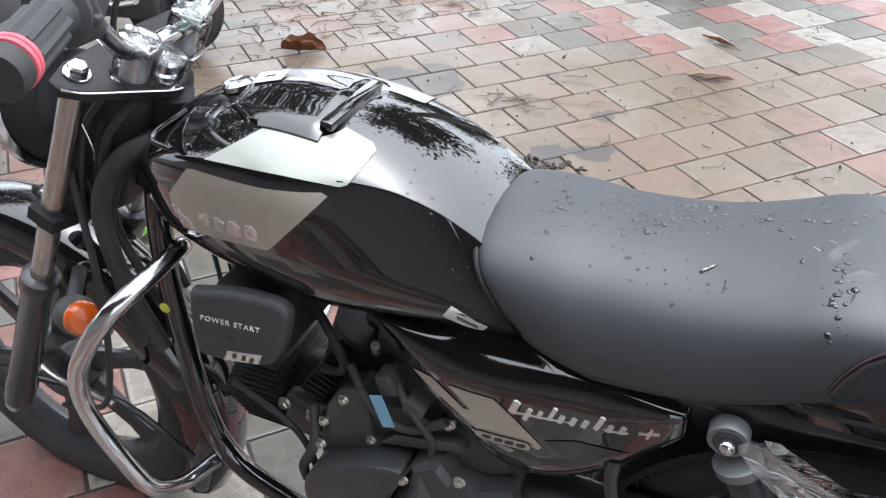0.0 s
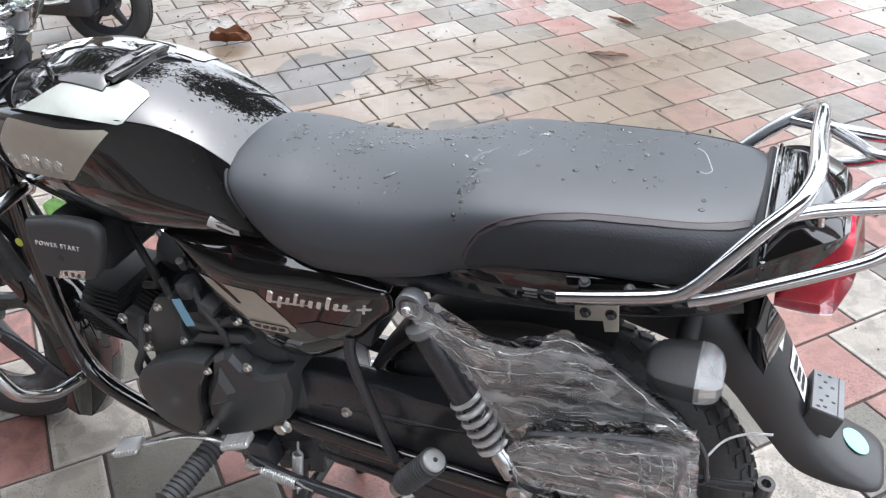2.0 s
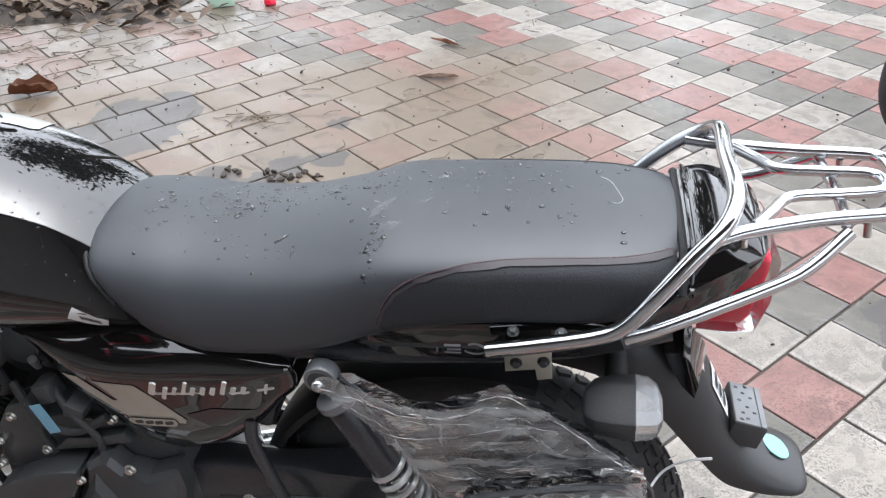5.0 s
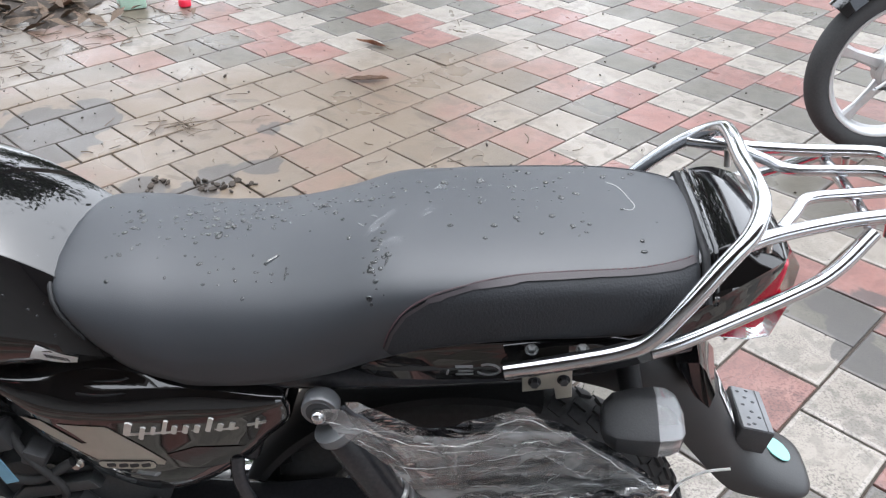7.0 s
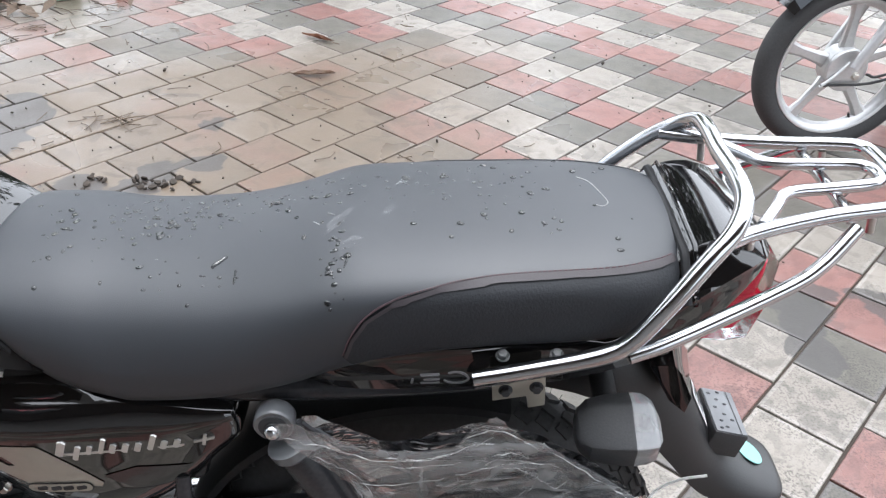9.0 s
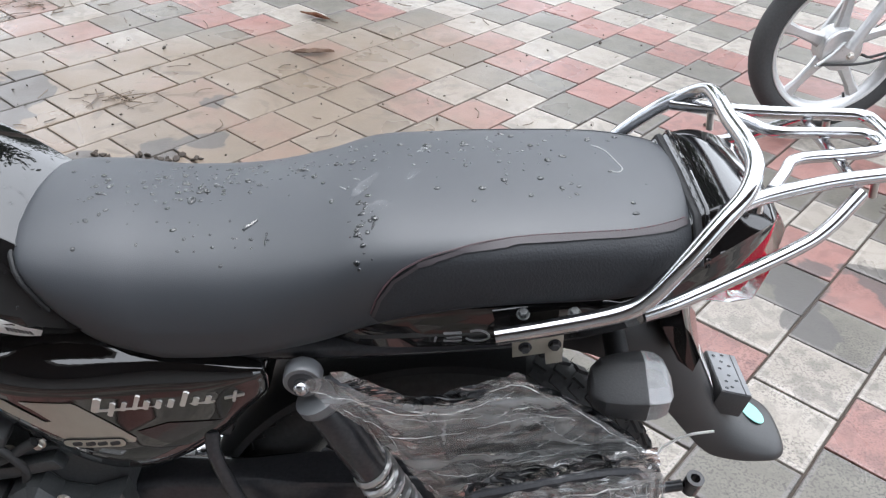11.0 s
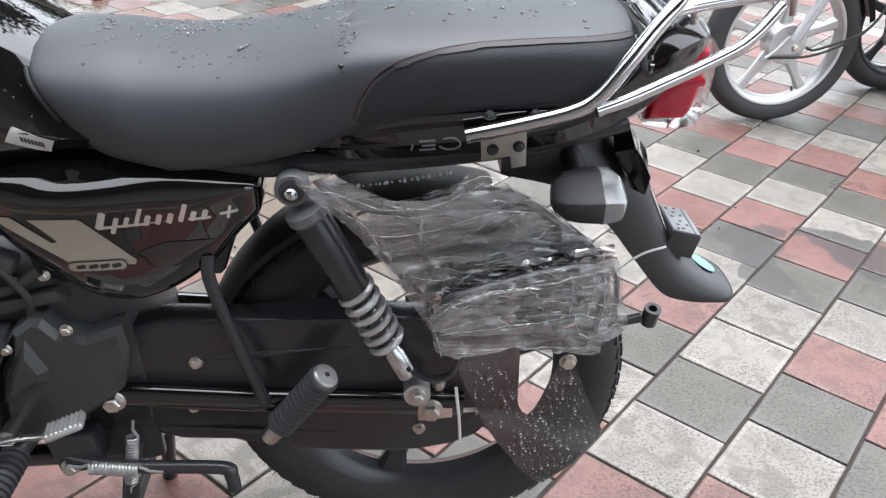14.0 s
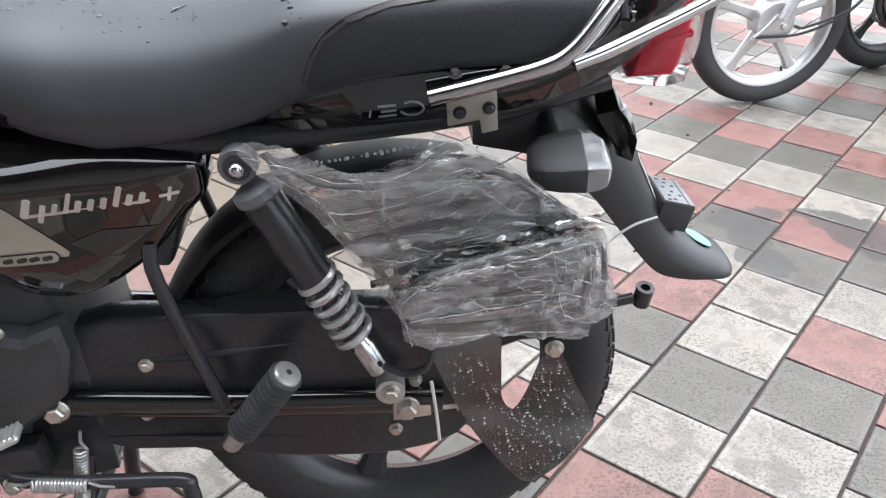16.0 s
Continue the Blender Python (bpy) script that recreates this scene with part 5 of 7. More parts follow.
for x, y, z in ((-0.415, -0.138, 0.515), (-0.338, -0.134, 0.538), (-0.545, -0.12, 0.515), (-0.395, -0.105, 0.59), (-0.36, -0.105, 0.6)):
    bolt("case_bolt", (x, y, z), (0, -1, 0), 0.006, eng)
part("blue_label", block((-0.4395, -0.1265, 0.614), (0.017, 0.0015, 0.05), (0, -15, 0), 0), BLUE, eng, "pale blue paper tag on a hose")
cyl = part("cylinder", rod((-0.48, 0, 0.5), (-0.72, 0, 0.51), 0.04, 24), CLAMP, bike, "black finned cylinder")
for k in range(14):
    part("fin", block((-0.692 + 0.002 * abs(k - 6), 0, 0.456 + k * 0.0083), (0.09 - 0.003 * abs(k - 6.5), 0.152 - 0.004 * abs(k - 6), 0.0036), (0, 4, 0), 0.0017, 2), CLAMP, cyl)
for k in range(9):
    part("fin", block((-0.583 + k * 0.0074, 0, 0.548 + 0.0098 * k), (0.036, 0.15, 0.0036), (0, 28, 0), 0.0015, 1), CLAMP, cyl)
part("barrel", rod((-0.56, 0, 0.52), (-0.515, 0, 0.64), 0.05, 20), PLASTIC, cyl)
part("cylinder_head", block((-0.69, 0, 0.5), (0.06, 0.125, 0.085), (0, 4, 0), 0.012), PLASTIC, cyl)
part("head_boss", block((-0.597, -0.066, 0.5), (0.07, 0.03, 0.07), (0, 8, 0), 0.01, 3), ENGINE, cyl)
for x, z in ((-0.623, 0.528), (-0.58, 0.52), (-0.575, 0.48)):
    bolt("head_bolt", (x, -0.083, z), (0, -1, 0), 0.0075, cyl)
part("intake", tube([(-0.5, 0, 0.66), (-0.45, -0.02, 0.66), (-0.4, -0.02, 0.66)], 0.026, 14, 4), SATIN, cyl)
part("throttle_body", block((-0.44, -0.03, 0.665), (0.07, 0.07, 0.06), (0, 15, 0), 0.01), SATIN, cyl)
part("silver_cap", lathe([(0.006, 0), (0.006, 0.03), (0.001, 0.031), (0.001, 0)], (-0.478, -0.06, 0.645), (0.3, -0.5, 0.8), 20), ALLOY, cyl)
part("breather_hose", tube([(-0.56, -0.07, 0.72), (-0.52, -0.09, 0.68), (-0.51, -0.09, 0.63), (-0.55, -0.08, 0.61)], 0.0065, 10, 5), CLAMP, cyl)
part("gear_cable", tube([(-0.7, -0.09, 0.55), (-0.6, -0.1, 0.5), (-0.575, -0.1, 0.42), (-0.58, -0.09, 0.35)], 0.005, 8, 5), RUBBER, cyl)
part("exhaust_pipe", tube([(-0.71, 0.01, 0.48), (-0.75, 0.03, 0.42), (-0.71, 0.06, 0.33), (-0.5, 0.11, 0.27), (-0.2, 0.14, 0.3), (0.25, 0.16, 0.33)], [0.016] * 22 + [0.04] * 9, 16, 6), CHROME, bike, "chrome exhaust")
part("battery_box", block((-0.28, 0, 0.65), (0.2, 0.19, 0.14), (0, 0, 0), 0.012), SATIN, bike)
part("tool_flap", block((-0.17, 0, 0.64), (0.08, 0.16, 0.12), (0, 20, 0), 0.01), SATIN, bike)

# --- chain case, swing arm, shock absorber
case = part("chain_case", slab([(-0.3, 0.505), (-0.15, 0.515), (0.0, 0.513), (0.09, 0.509), (0.16, 0.485), (0.203, 0.43), (0.207, 0.36), (0.17, 0.298), (0.09, 0.274), (0.0, 0.276), (-0.09, 0.288), (-0.17, 0.308), (-0.305, 0.338)], -0.05, -0.098, 0.011, 2, 3), SATIN, bike, "satin black full chain case")
for z0, z1, xa, xb in ((0.455, 0.468, -0.245, 0.0), (0.345, 0.318, -0.28, -0.02)):
    part("pressed_rib", tube([(xa, -0.097, z0), ((xa + xb) / 2, -0.0985, (z0 + z1) / 2), (xb, -0.097, z1)], [0.002, 0.005, 0.002], 8, 4), SATIN, case)
for x, z in ((-0.202, 0.452), (-0.216, 0.377), (0.089, 0.32), (0.118, 0.398)):
    bolt("case_bolt", (x, -0.098, z), (0, -1, 0), 0.0068, case)
for s in (-1, 1):
    arm = part("swing_arm", tube([(-0.31, s * 0.108, 0.413), (-0.12, s * 0.108, 0.392), (0.0, s * 0.106, 0.382), (0.15, s * 0.106, 0.37)], 0.0145, 14, 4, flat=1.3), PAINT, bike, "gloss black swing arm")
    bolt("pivot_bolt", (-0.31, s * 0.122, 0.413), (0, s, 0), 0.012, arm)
    bolt("axle_nut", (0.105, s * 0.122, 0.376), (0, s, 0), 0.0125, arm)
    part("adjuster", rod((0.105, s * 0.118, 0.366), (0.178, s * 0.112, 0.363), 0.0035, 10), ZINC, arm)
    bolt("adjuster_nut", (0.168, s * 0.112, 0.3635), (1, 0, 0), 0.006, arm)
    part("adjuster_plate", slab([(0.088, 0.354), (0.088, 0.378), (0.135, 0.374), (0.135, 0.358)], s * 0.117, s * 0.121, 0.001), ZINC, arm)
    T, B = V((-0.046, s * 0.132, 0.722)), V((0.0875, s * 0.132, 0.42))
    D = (B - T).normalized()
    shock = part("shock_absorber", lathe([(0.02, 0.035), (0.0225, 0.04), (0.0225, 0.155), (0.019, 0.165), (0.001, 0.165), (0.001, 0.035)], T, D, 28), SATIN, bike, "black shock absorber with grey spring")
    part("shock_cap", lathe([(0.0225, 0.028), (0.026, 0.03), (0.026, 0.04), (0.0225, 0.044), (0.001, 0.044), (0.001, 0.028)], T, D, 28), MOULD, shock, "dull grey cap")
    part("top_eye", lathe([(0.014, -0.01), (0.0185, -0.01), (0.02, -0.008), (0.02, 0.008), (0.0185, 0.01), (0.014, 0.01)], T, (0, 1, 0), 28), MOULD, shock, "grey top eye")
    part("eye_bush", disc(0.0145, -0.011, 0.011, T, (0, 1, 0), 24), GRIP, shock)
    part("top_nut", lathe([(0.0085, 0), (0.0085, 0.007), (0.007, 0.011), (0.0035, 0.0135), (0.0005, 0.014), (0.0005, 0)], T + V((0, s * 0.01, 0)), (0, s, 0), 20), CHROME, shock, "domed chrome nut")
    side = D.cross(V((0, 1, 0))).normalized()
    coil = []
    for k in range(0, 6 * 14 + 1):
        a = 2 * math.pi * k / 14
        coil.append(T + D * (0.148 + 0.1 * k / 84) + (V((0, 1, 0)) * math.cos(a) + side * math.sin(a)) * 0.0215)
    part("spring", tube(coil, 0.0046, 8, 1), ALLOY, shock, "grey coil spring")
    part("damper_rod", lathe([(0.012, 0.14), (0.012, 0.255), (0.0145, 0.26), (0.0135, 0.3), (0.001, 0.3), (0.001, 0.14)], T, D, 22), CHROME, shock)
    part("bottom_eye", lathe([(0.009, -0.013), (0.0175, -0.013), (0.0175, 0.013), (0.009, 0.013)], B, (0, 1, 0), 24), ALLOY, shock)
    bolt("bottom_nut", B + V((0, s * 0.013, 0)), (0, s, 0), 0.0085, shock)

# --- pegs, levers, stands
peg = part("pillion_peg", rod((-0.113, -0.135, 0.35), (-0.092, -0.14, 0.378), 0.0125), STEEL, bike, "folded pillion peg with ribbed rubber")
P0, P1 = V((-0.094, -0.142, 0.378)), V((-0.026, -0.165, 0.475))
prof = []
for k in range(13):
    h = 0.118 * k / 13
    prof += [(0.0158, h), (0.0196, h + 0.0015), (0.0196, h + 0.005), (0.0158, h + 0.0065)]
part("peg_rubber", lathe(prof + [(0.02, 0.118), (0.001, 0.119), (0.001, 0)], P0, P1 - P0, 26), GRIP, peg)
cap = part("peg_cap", lathe([(0.0165, -0.002), (0.0165, 0.002), (0.0145, 0.0045), (0.001, 0.005), (0.001, -0.002)], P1, P1 - P0, 24), ALLOY, peg, "bright steel end cap")
part("cap_hole", disc(0.0035, 0.0045, 0.0056, P1, P1 - P0, 14), DARKPRINT, cap)
peg = part("rider_peg", rod((-0.425, -0.11, 0.36), (-0.44, -0.155, 0.352), 0.012), SATIN, bike, "rider peg with ribbed rubber")
P0, P1 = V((-0.44, -0.15, 0.352)), V((-0.455, -0.255, 0.335))
part("peg_rubber", lathe(prof + [(0.024, 0.116), (0.001, 0.119), (0.001, 0)], P0, P1 - P0, 26), GRIP, peg)
lever = part("gear_lever", tube([(-0.566, -0.19, 0.35), (-0.53, -0.187, 0.366), (-0.47, -0.183, 0.394), (-0.42, -0.18, 0.406), (-0.39, -0.18, 0.408), (-0.352, -0.184, 0.42)], 0.0055, 10, 6, flat=0.6), STEEL, bike, "bare steel heel and toe gear lever")
for x, y, z, t, turn, size in ((-0.577, -0.2, 0.354, -10, 20, (0.046, 0.042, 0.012)), (-0.345, -0.192, 0.434, -16, 12, (0.05, 0.032, 0.011))):
    pad = part("lever_pad", block((x, y, z), size, (-6, t, turn), 0.007, 3), ALLOY, lever, "flat alloy pad with serrated rim")
    bm = bmesh.new()
    for k in range(8):
        dx = size[0] * (-0.42 + 0.12 * k)
        for dy in ((-0.46, 0.46) if x < -0.5 else (-0.3, 0.0, 0.3)):
            block(V((x, y, z)) + (pose(0, 0, 0, -6, t, turn) @ V((dx, dy * size[1], size[2] * 0.5 - 0.001))), (0.0028, size[1] * (0.12 if x < -0.5 else 0.3), 0.0032), (-6, t, turn), 0, bm=bm)
    tagged(part("pad_ribs", bm, ALLOY, pad), kind="stuff")
part("gear_shaft", rod((-0.43, -0.1, 0.4), (-0.43, -0.175, 0.404), 0.01), STEEL, lever)
stand = part("centre_stand", tube([(-0.305, -0.095, 0.32), (-0.32, -0.105, 0.26), (-0.345, -0.12, 0.12), (-0.36, -0.13, 0.012), (-0.335, -0.14, 0.003), (-0.3, -0.145, 0.003)], 0.013, 12, 5), SATIN, bike, "black centre stand bearing on the paving")
part("stand_leg", tube([(-0.305, 0.095, 0.32), (-0.32, 0.105, 0.26), (-0.345, 0.12, 0.12), (-0.36, 0.13, 0.005), (-0.335, 0.14, -0.003), (-0.3, 0.145, -0.003)], 0.013, 12, 5), SATIN, stand)
part("stand_cross", rod((-0.33, -0.11, 0.2), (-0.33, 0.11, 0.2), 0.011), SATIN, stand)
side = part("side_stand", tube([(-0.4, -0.125, 0.325), (-0.37, -0.135, 0.318), (-0.3, -0.145, 0.316), (-0.18, -0.15, 0.312), (-0.168, -0.152, 0.298), (-0.166, -0.153, 0.275)], 0.0095, 12, 5), SATIN, bike, "folded black side stand")
part("stand_bracket", slab([(-0.41, 0.36), (-0.345, 0.365), (-0.34, 0.315), (-0.36, 0.3), (-0.4, 0.3)], -0.1, -0.135, 0.004), SATIN, side)
bolt("stand_bolt", (-0.383, -0.137, 0.313), (0, -1, 0), 0.0095, side)


def spring(a, b, r, wire, turns, parent, name="stand_spring"):
    a, b = V(a), V(b)
    d = (b - a).normalized()
    u = d.cross(V((0, 1, 0.2))).normalized()
    w = d.cross(u)
    line = [a - d * 0.03, a - d * 0.012]
    line += [a.lerp(b, k / (turns * 10)) + (u * math.cos(k * 0.628) + w * math.sin(k * 0.628)) * r for k in range(turns * 10 + 1)]
    line += [b + d * 0.012, b + d * 0.03]
    return part(name, tube(line, wire, 7, 1), ALLOY, parent, "grey coil spring")


spring((-0.35, -0.153, 0.325), (-0.285, -0.155, 0.318), 0.0075, 0.0022, 15, side)
spring((-0.3, -0.118, 0.345), (-0.318, -0.118, 0.26), 0.0075, 0.0022, 16, stand)

# --- ladies' guard in shrink film, foot plate and clear flap on the near side
GY = -0.165
wire = part("wheel_guard", tube([(-0.018, GY + 0.014, 0.738), (0.03, GY, 0.712), (0.07, GY, 0.704), (0.13, GY, 0.708), (0.2, GY, 0.712), (0.235, GY, 0.695), (0.312, GY, 0.63), (0.328, GY, 0.585), (0.31, GY, 0.555), (0.128, GY, 0.525), (0.1, GY, 0.585), (0.05, GY, 0.65)], 0.0036, 8, 4, True), SATIN, bike, "black wire wheel guard wrapped in clear film")
for k in range(5):
    xa, z = 0.056 + k * 0.007, 0.668 - k * 0.027
    xb = min(0.318, 0.235 + k * 0.03)
    part("guard_bar", tube([(xa, GY, z), ((xa + xb) / 2, GY - 0.002, z + 0.1 * (xb - xa)), (xb, GY, z + 0.17 * (xb - xa))], 0.0055, 8, 3, flat=0.6), SATIN, wire)
part("guard_strut", tube([(0.078, GY, 0.705), (0.094, GY, 0.666), (0.105, GY, 0.631), (0.124, GY, 0.595), (0.142, GY, 0.54)], 0.0055, 8, 3), SATIN, wire)
part("guard_strut", tube([(0.255, GY, 0.68), (0.26, GY, 0.58), (0.262, GY, 0.5)], 0.006, 8, 3), SATIN, wire)


part("guard_arm", tube([(0.082, -0.146, 0.462), (0.108, -0.152, 0.453), (0.132, -0.158, 0.466), (0.142, GY, 0.5)], 0.0062, 8, 5, flat=0.7), SATIN, wire, "curved black guard arm")


def sheet(outline, y0, cell, wave, freq, seed):
    """A crumpled sheet with an outline in x and z."""
    bm = bmesh.new()
    bm.faces.new([bm.verts.new(q) for q in smooth_line([(x, y0, z) for x, z in outline], 3, True)])
    for axis, i in ((V((1, 0, 0)), 0), (V((0, 0, 1)), 2)):
        lo, hi = min(v.co[i] for v in bm.verts), max(v.co[i] for v in bm.verts)
        for k in range(1, int((hi - lo) / cell) + 1):
            at = V((0, 0, 0))
            at[i] = lo + k * cell
            bmesh.ops.bisect_plane(bm, geom=list(bm.verts) + list(bm.edges) + list(bm.faces), plane_co=at, plane_no=axis)
    for v in bm.verts:
        q = V((v.co.x * 0.7 + v.co.z * 0.7, seed, v.co.z - v.co.x * 0.4))
        ridge = 1 - abs(noise.noise(q * freq)) * 2
        v.co.y -= wave * (ridge ** 3 + 0.6 * noise.noise(q * freq * 2.7))
    return bm


part("shrink_film", sheet([(-0.035, 0.748), (-0.02, 0.764), (0.02, 0.742), (0.06, 0.725), (0.126, 0.729), (0.145, 0.752), (0.168, 0.766), (0.19, 0.742), (0.218, 0.728), (0.27, 0.684), (0.314, 0.645), (0.32, 0.62), (0.316, 0.535), (0.25, 0.53), (0.137, 0.504), (0.108, 0.545), (0.075, 0.605), (0.048, 0.651), (0.02, 0.69)], GY - 0.012, 0.006, 0.0042, 38, 3.1), WRAP, wire, "crumpled clear shrink film", 80)
part("shrink_film", sheet([(-0.015, 0.748), (0.07, 0.712), (0.15, 0.735), (0.22, 0.712), (0.31, 0.63), (0.305, 0.54), (0.2, 0.52), (0.14, 0.51), (0.1, 0.58)], GY + 0.012, 0.012, 0.004, 22, 8.4), WRAP, wire, "", 80)
step = part("foot_rest", tube([(0.12, GY - 0.026, 0.592), (0.156, GY - 0.034, 0.618), (0.292, GY - 0.034, 0.644), (0.299, GY - 0.034, 0.575), (0.286, GY - 0.03, 0.552), (0.126, GY - 0.028, 0.546)], 0.0055, 8, 4, True), SATIN, wire, "black slatted foot rest under clear film")
for k in range(4):
    z = 0.558 + k * 0.0185
    part("rest_slat", tube([(0.126 + k * 0.003, GY - 0.03, z), (0.21, GY - 0.031, z + 0.009), (0.296, GY - 0.031, z + 0.022)], 0.004, 8, 3, flat=0.6), SATIN, step)
part("rest_back", slab([(0.205, 0.556), (0.205, 0.622), (0.292, 0.642), (0.294, 0.572), (0.284, 0.558)], GY - 0.006, GY - 0.009, 0.0008), ENGINE, step)
part("step_film", sheet([(0.104, 0.6), (0.125, 0.618), (0.154, 0.633), (0.22, 0.65), (0.298, 0.665), (0.314, 0.656), (0.322, 0.61), (0.33, 0.57), (0.305, 0.552), (0.292, 0.535), (0.2, 0.546), (0.118, 0.54), (0.106, 0.575)], GY - 0.05, 0.005, 0.0045, 40, 5.5), WRAP_THICK, step, "crumpled clear film", 80)
part("step_film", sheet([(0.104, 0.6), (0.154, 0.633), (0.298, 0.665), (0.314, 0.656), (0.31, 0.64), (0.22, 0.63), (0.15, 0.61)], GY - 0.02, 0.008, 0.008, 30, 2.2), WRAP_THICK, step, "", 80)
folds = random.Random(12)


def film_fold(pts, y, parent, r=0.0011):
    """A sharp crease standing up from the film."""
    line = [q + V((folds.gauss(0, 0.0005), folds.gauss(0, 0.001), folds.gauss(0, 0.0005))) for q in smooth_line([(x, y, z) for x, z in pts], 6)]
    part("film_fold", tube(line, [0.0002] + [r * folds.uniform(0.2, 1.1) for _ in line[2:]] + [0.0002], 5, 1), CREASED, parent)


for pts in ([(-0.03, 0.75), (0.015, 0.733), (0.06, 0.716), (0.124, 0.722)], [(0.062, 0.721), (0.1, 0.716), (0.14, 0.731), (0.165, 0.745)], [(0.045, 0.712), (0.09, 0.706), (0.135, 0.712)], [(0.0, 0.724), (0.03, 0.702), (0.05, 0.672)],
            [(0.14, 0.745), (0.172, 0.752), (0.214, 0.725)], [(0.22, 0.724), (0.27, 0.681), (0.31, 0.644)], [(0.15, 0.712), (0.178, 0.724), (0.2, 0.716)], [(0.172, 0.707), (0.195, 0.7), (0.205, 0.68), (0.19, 0.664)],
            [(0.13, 0.695), (0.18, 0.71), (0.225, 0.706)], [(0.156, 0.642), (0.2, 0.651), (0.246, 0.671)], [(0.166, 0.64), (0.205, 0.648), (0.24, 0.661)], [(0.075, 0.634), (0.11, 0.622), (0.14, 0.628)], [(0.195, 0.7), (0.225, 0.675), (0.24, 0.69)],
            [(0.08, 0.61), (0.095, 0.585), (0.11, 0.552)], [(0.03, 0.69), (0.07, 0.682), (0.12, 0.69)]):
    film_fold(pts, GY - 0.0172, wire, 0.0006)
for pts in ([(0.108, 0.598), (0.13, 0.614), (0.16, 0.626), (0.22, 0.636), (0.298, 0.654)], [(0.15, 0.622), (0.19, 0.634), (0.23, 0.632)], [(0.258, 0.654), (0.264, 0.622), (0.259, 0.588)], [(0.27, 0.652), (0.274, 0.62), (0.268, 0.59), (0.276, 0.566)],
            [(0.283, 0.658), (0.287, 0.62), (0.28, 0.592)], [(0.297, 0.657), (0.3, 0.61), (0.296, 0.566)], [(0.312, 0.652), (0.317, 0.6), (0.312, 0.566)], [(0.25, 0.592), (0.275, 0.596), (0.3, 0.588)], [(0.222, 0.612), (0.236, 0.602), (0.252, 0.6)],
            [(0.222, 0.612), (0.24, 0.616), (0.262, 0.612)], [(0.115, 0.574), (0.18, 0.582), (0.25, 0.59)], [(0.125, 0.546), (0.19, 0.552), (0.28, 0.548)], [(0.265, 0.575), (0.29, 0.56), (0.31, 0.557)], [(0.106, 0.59), (0.112, 0.565), (0.116, 0.543)],
            [(0.262, 0.64), (0.282, 0.633), (0.3, 0.64)], [(0.266, 0.605), (0.285, 0.612), (0.3, 0.606)], [(0.3, 0.564), (0.315, 0.58), (0.326, 0.572)]):
    film_fold(pts, GY - 0.0562, step, 0.0009)
FLAP = [(0.138, 0.5), (0.136, 0.475), (0.168, 0.385), (0.19, 0.338), (0.215, 0.298), (0.238, 0.264), (0.259, 0.25), (0.29, 0.272), (0.31, 0.295), (0.33, 0.328), (0.337, 0.347), (0.312, 0.405), (0.288, 0.468), (0.272, 0.464), (0.252, 0.405), (0.235, 0.375), (0.222, 0.392), (0.22, 0.417), (0.22, 0.46), (0.212, 0.5)]
bm = slab(FLAP, -0.14, -0.1425, 0, 2)
flap = part("clear_flap", bm, SMOKE, bike, "smoky clear plastic flap with drops")
bolt("flap_bolt", (0.282, -0.145, 0.468), (0, -1, 0), 0.0085, flap)
part("zip_tie", tube([(0.135, -0.19, 0.47), (0.139, -0.185, 0.42), (0.142, -0.17, 0.362)], 0.002, 6, 5, flat=0.5), WHITE_TIE, flap, "white cable tie")
part("zip_tie", tube([(0.325, -0.14, 0.575), (0.343, -0.122, 0.592), (0.368, -0.122, 0.612), (0.394, -0.128, 0.625)], 0.0016, 6, 5, flat=0.5), WHITE_TIE, flap, "white cable tie")
part("guard_stay", tube([(0.2, -0.1, 0.49), (0.33, -0.1, 0.492), (0.385, -0.1, 0.5)], 0.007, 10, 4), SATIN, wire)
part("stay_eye", lathe([(0.006, -0.012), (0.011, -0.012), (0.011, 0.014), (0.006, 0.014)], (0.397, -0.1, 0.502), (0.1, -0.2, 1), 20), SATIN, wire)

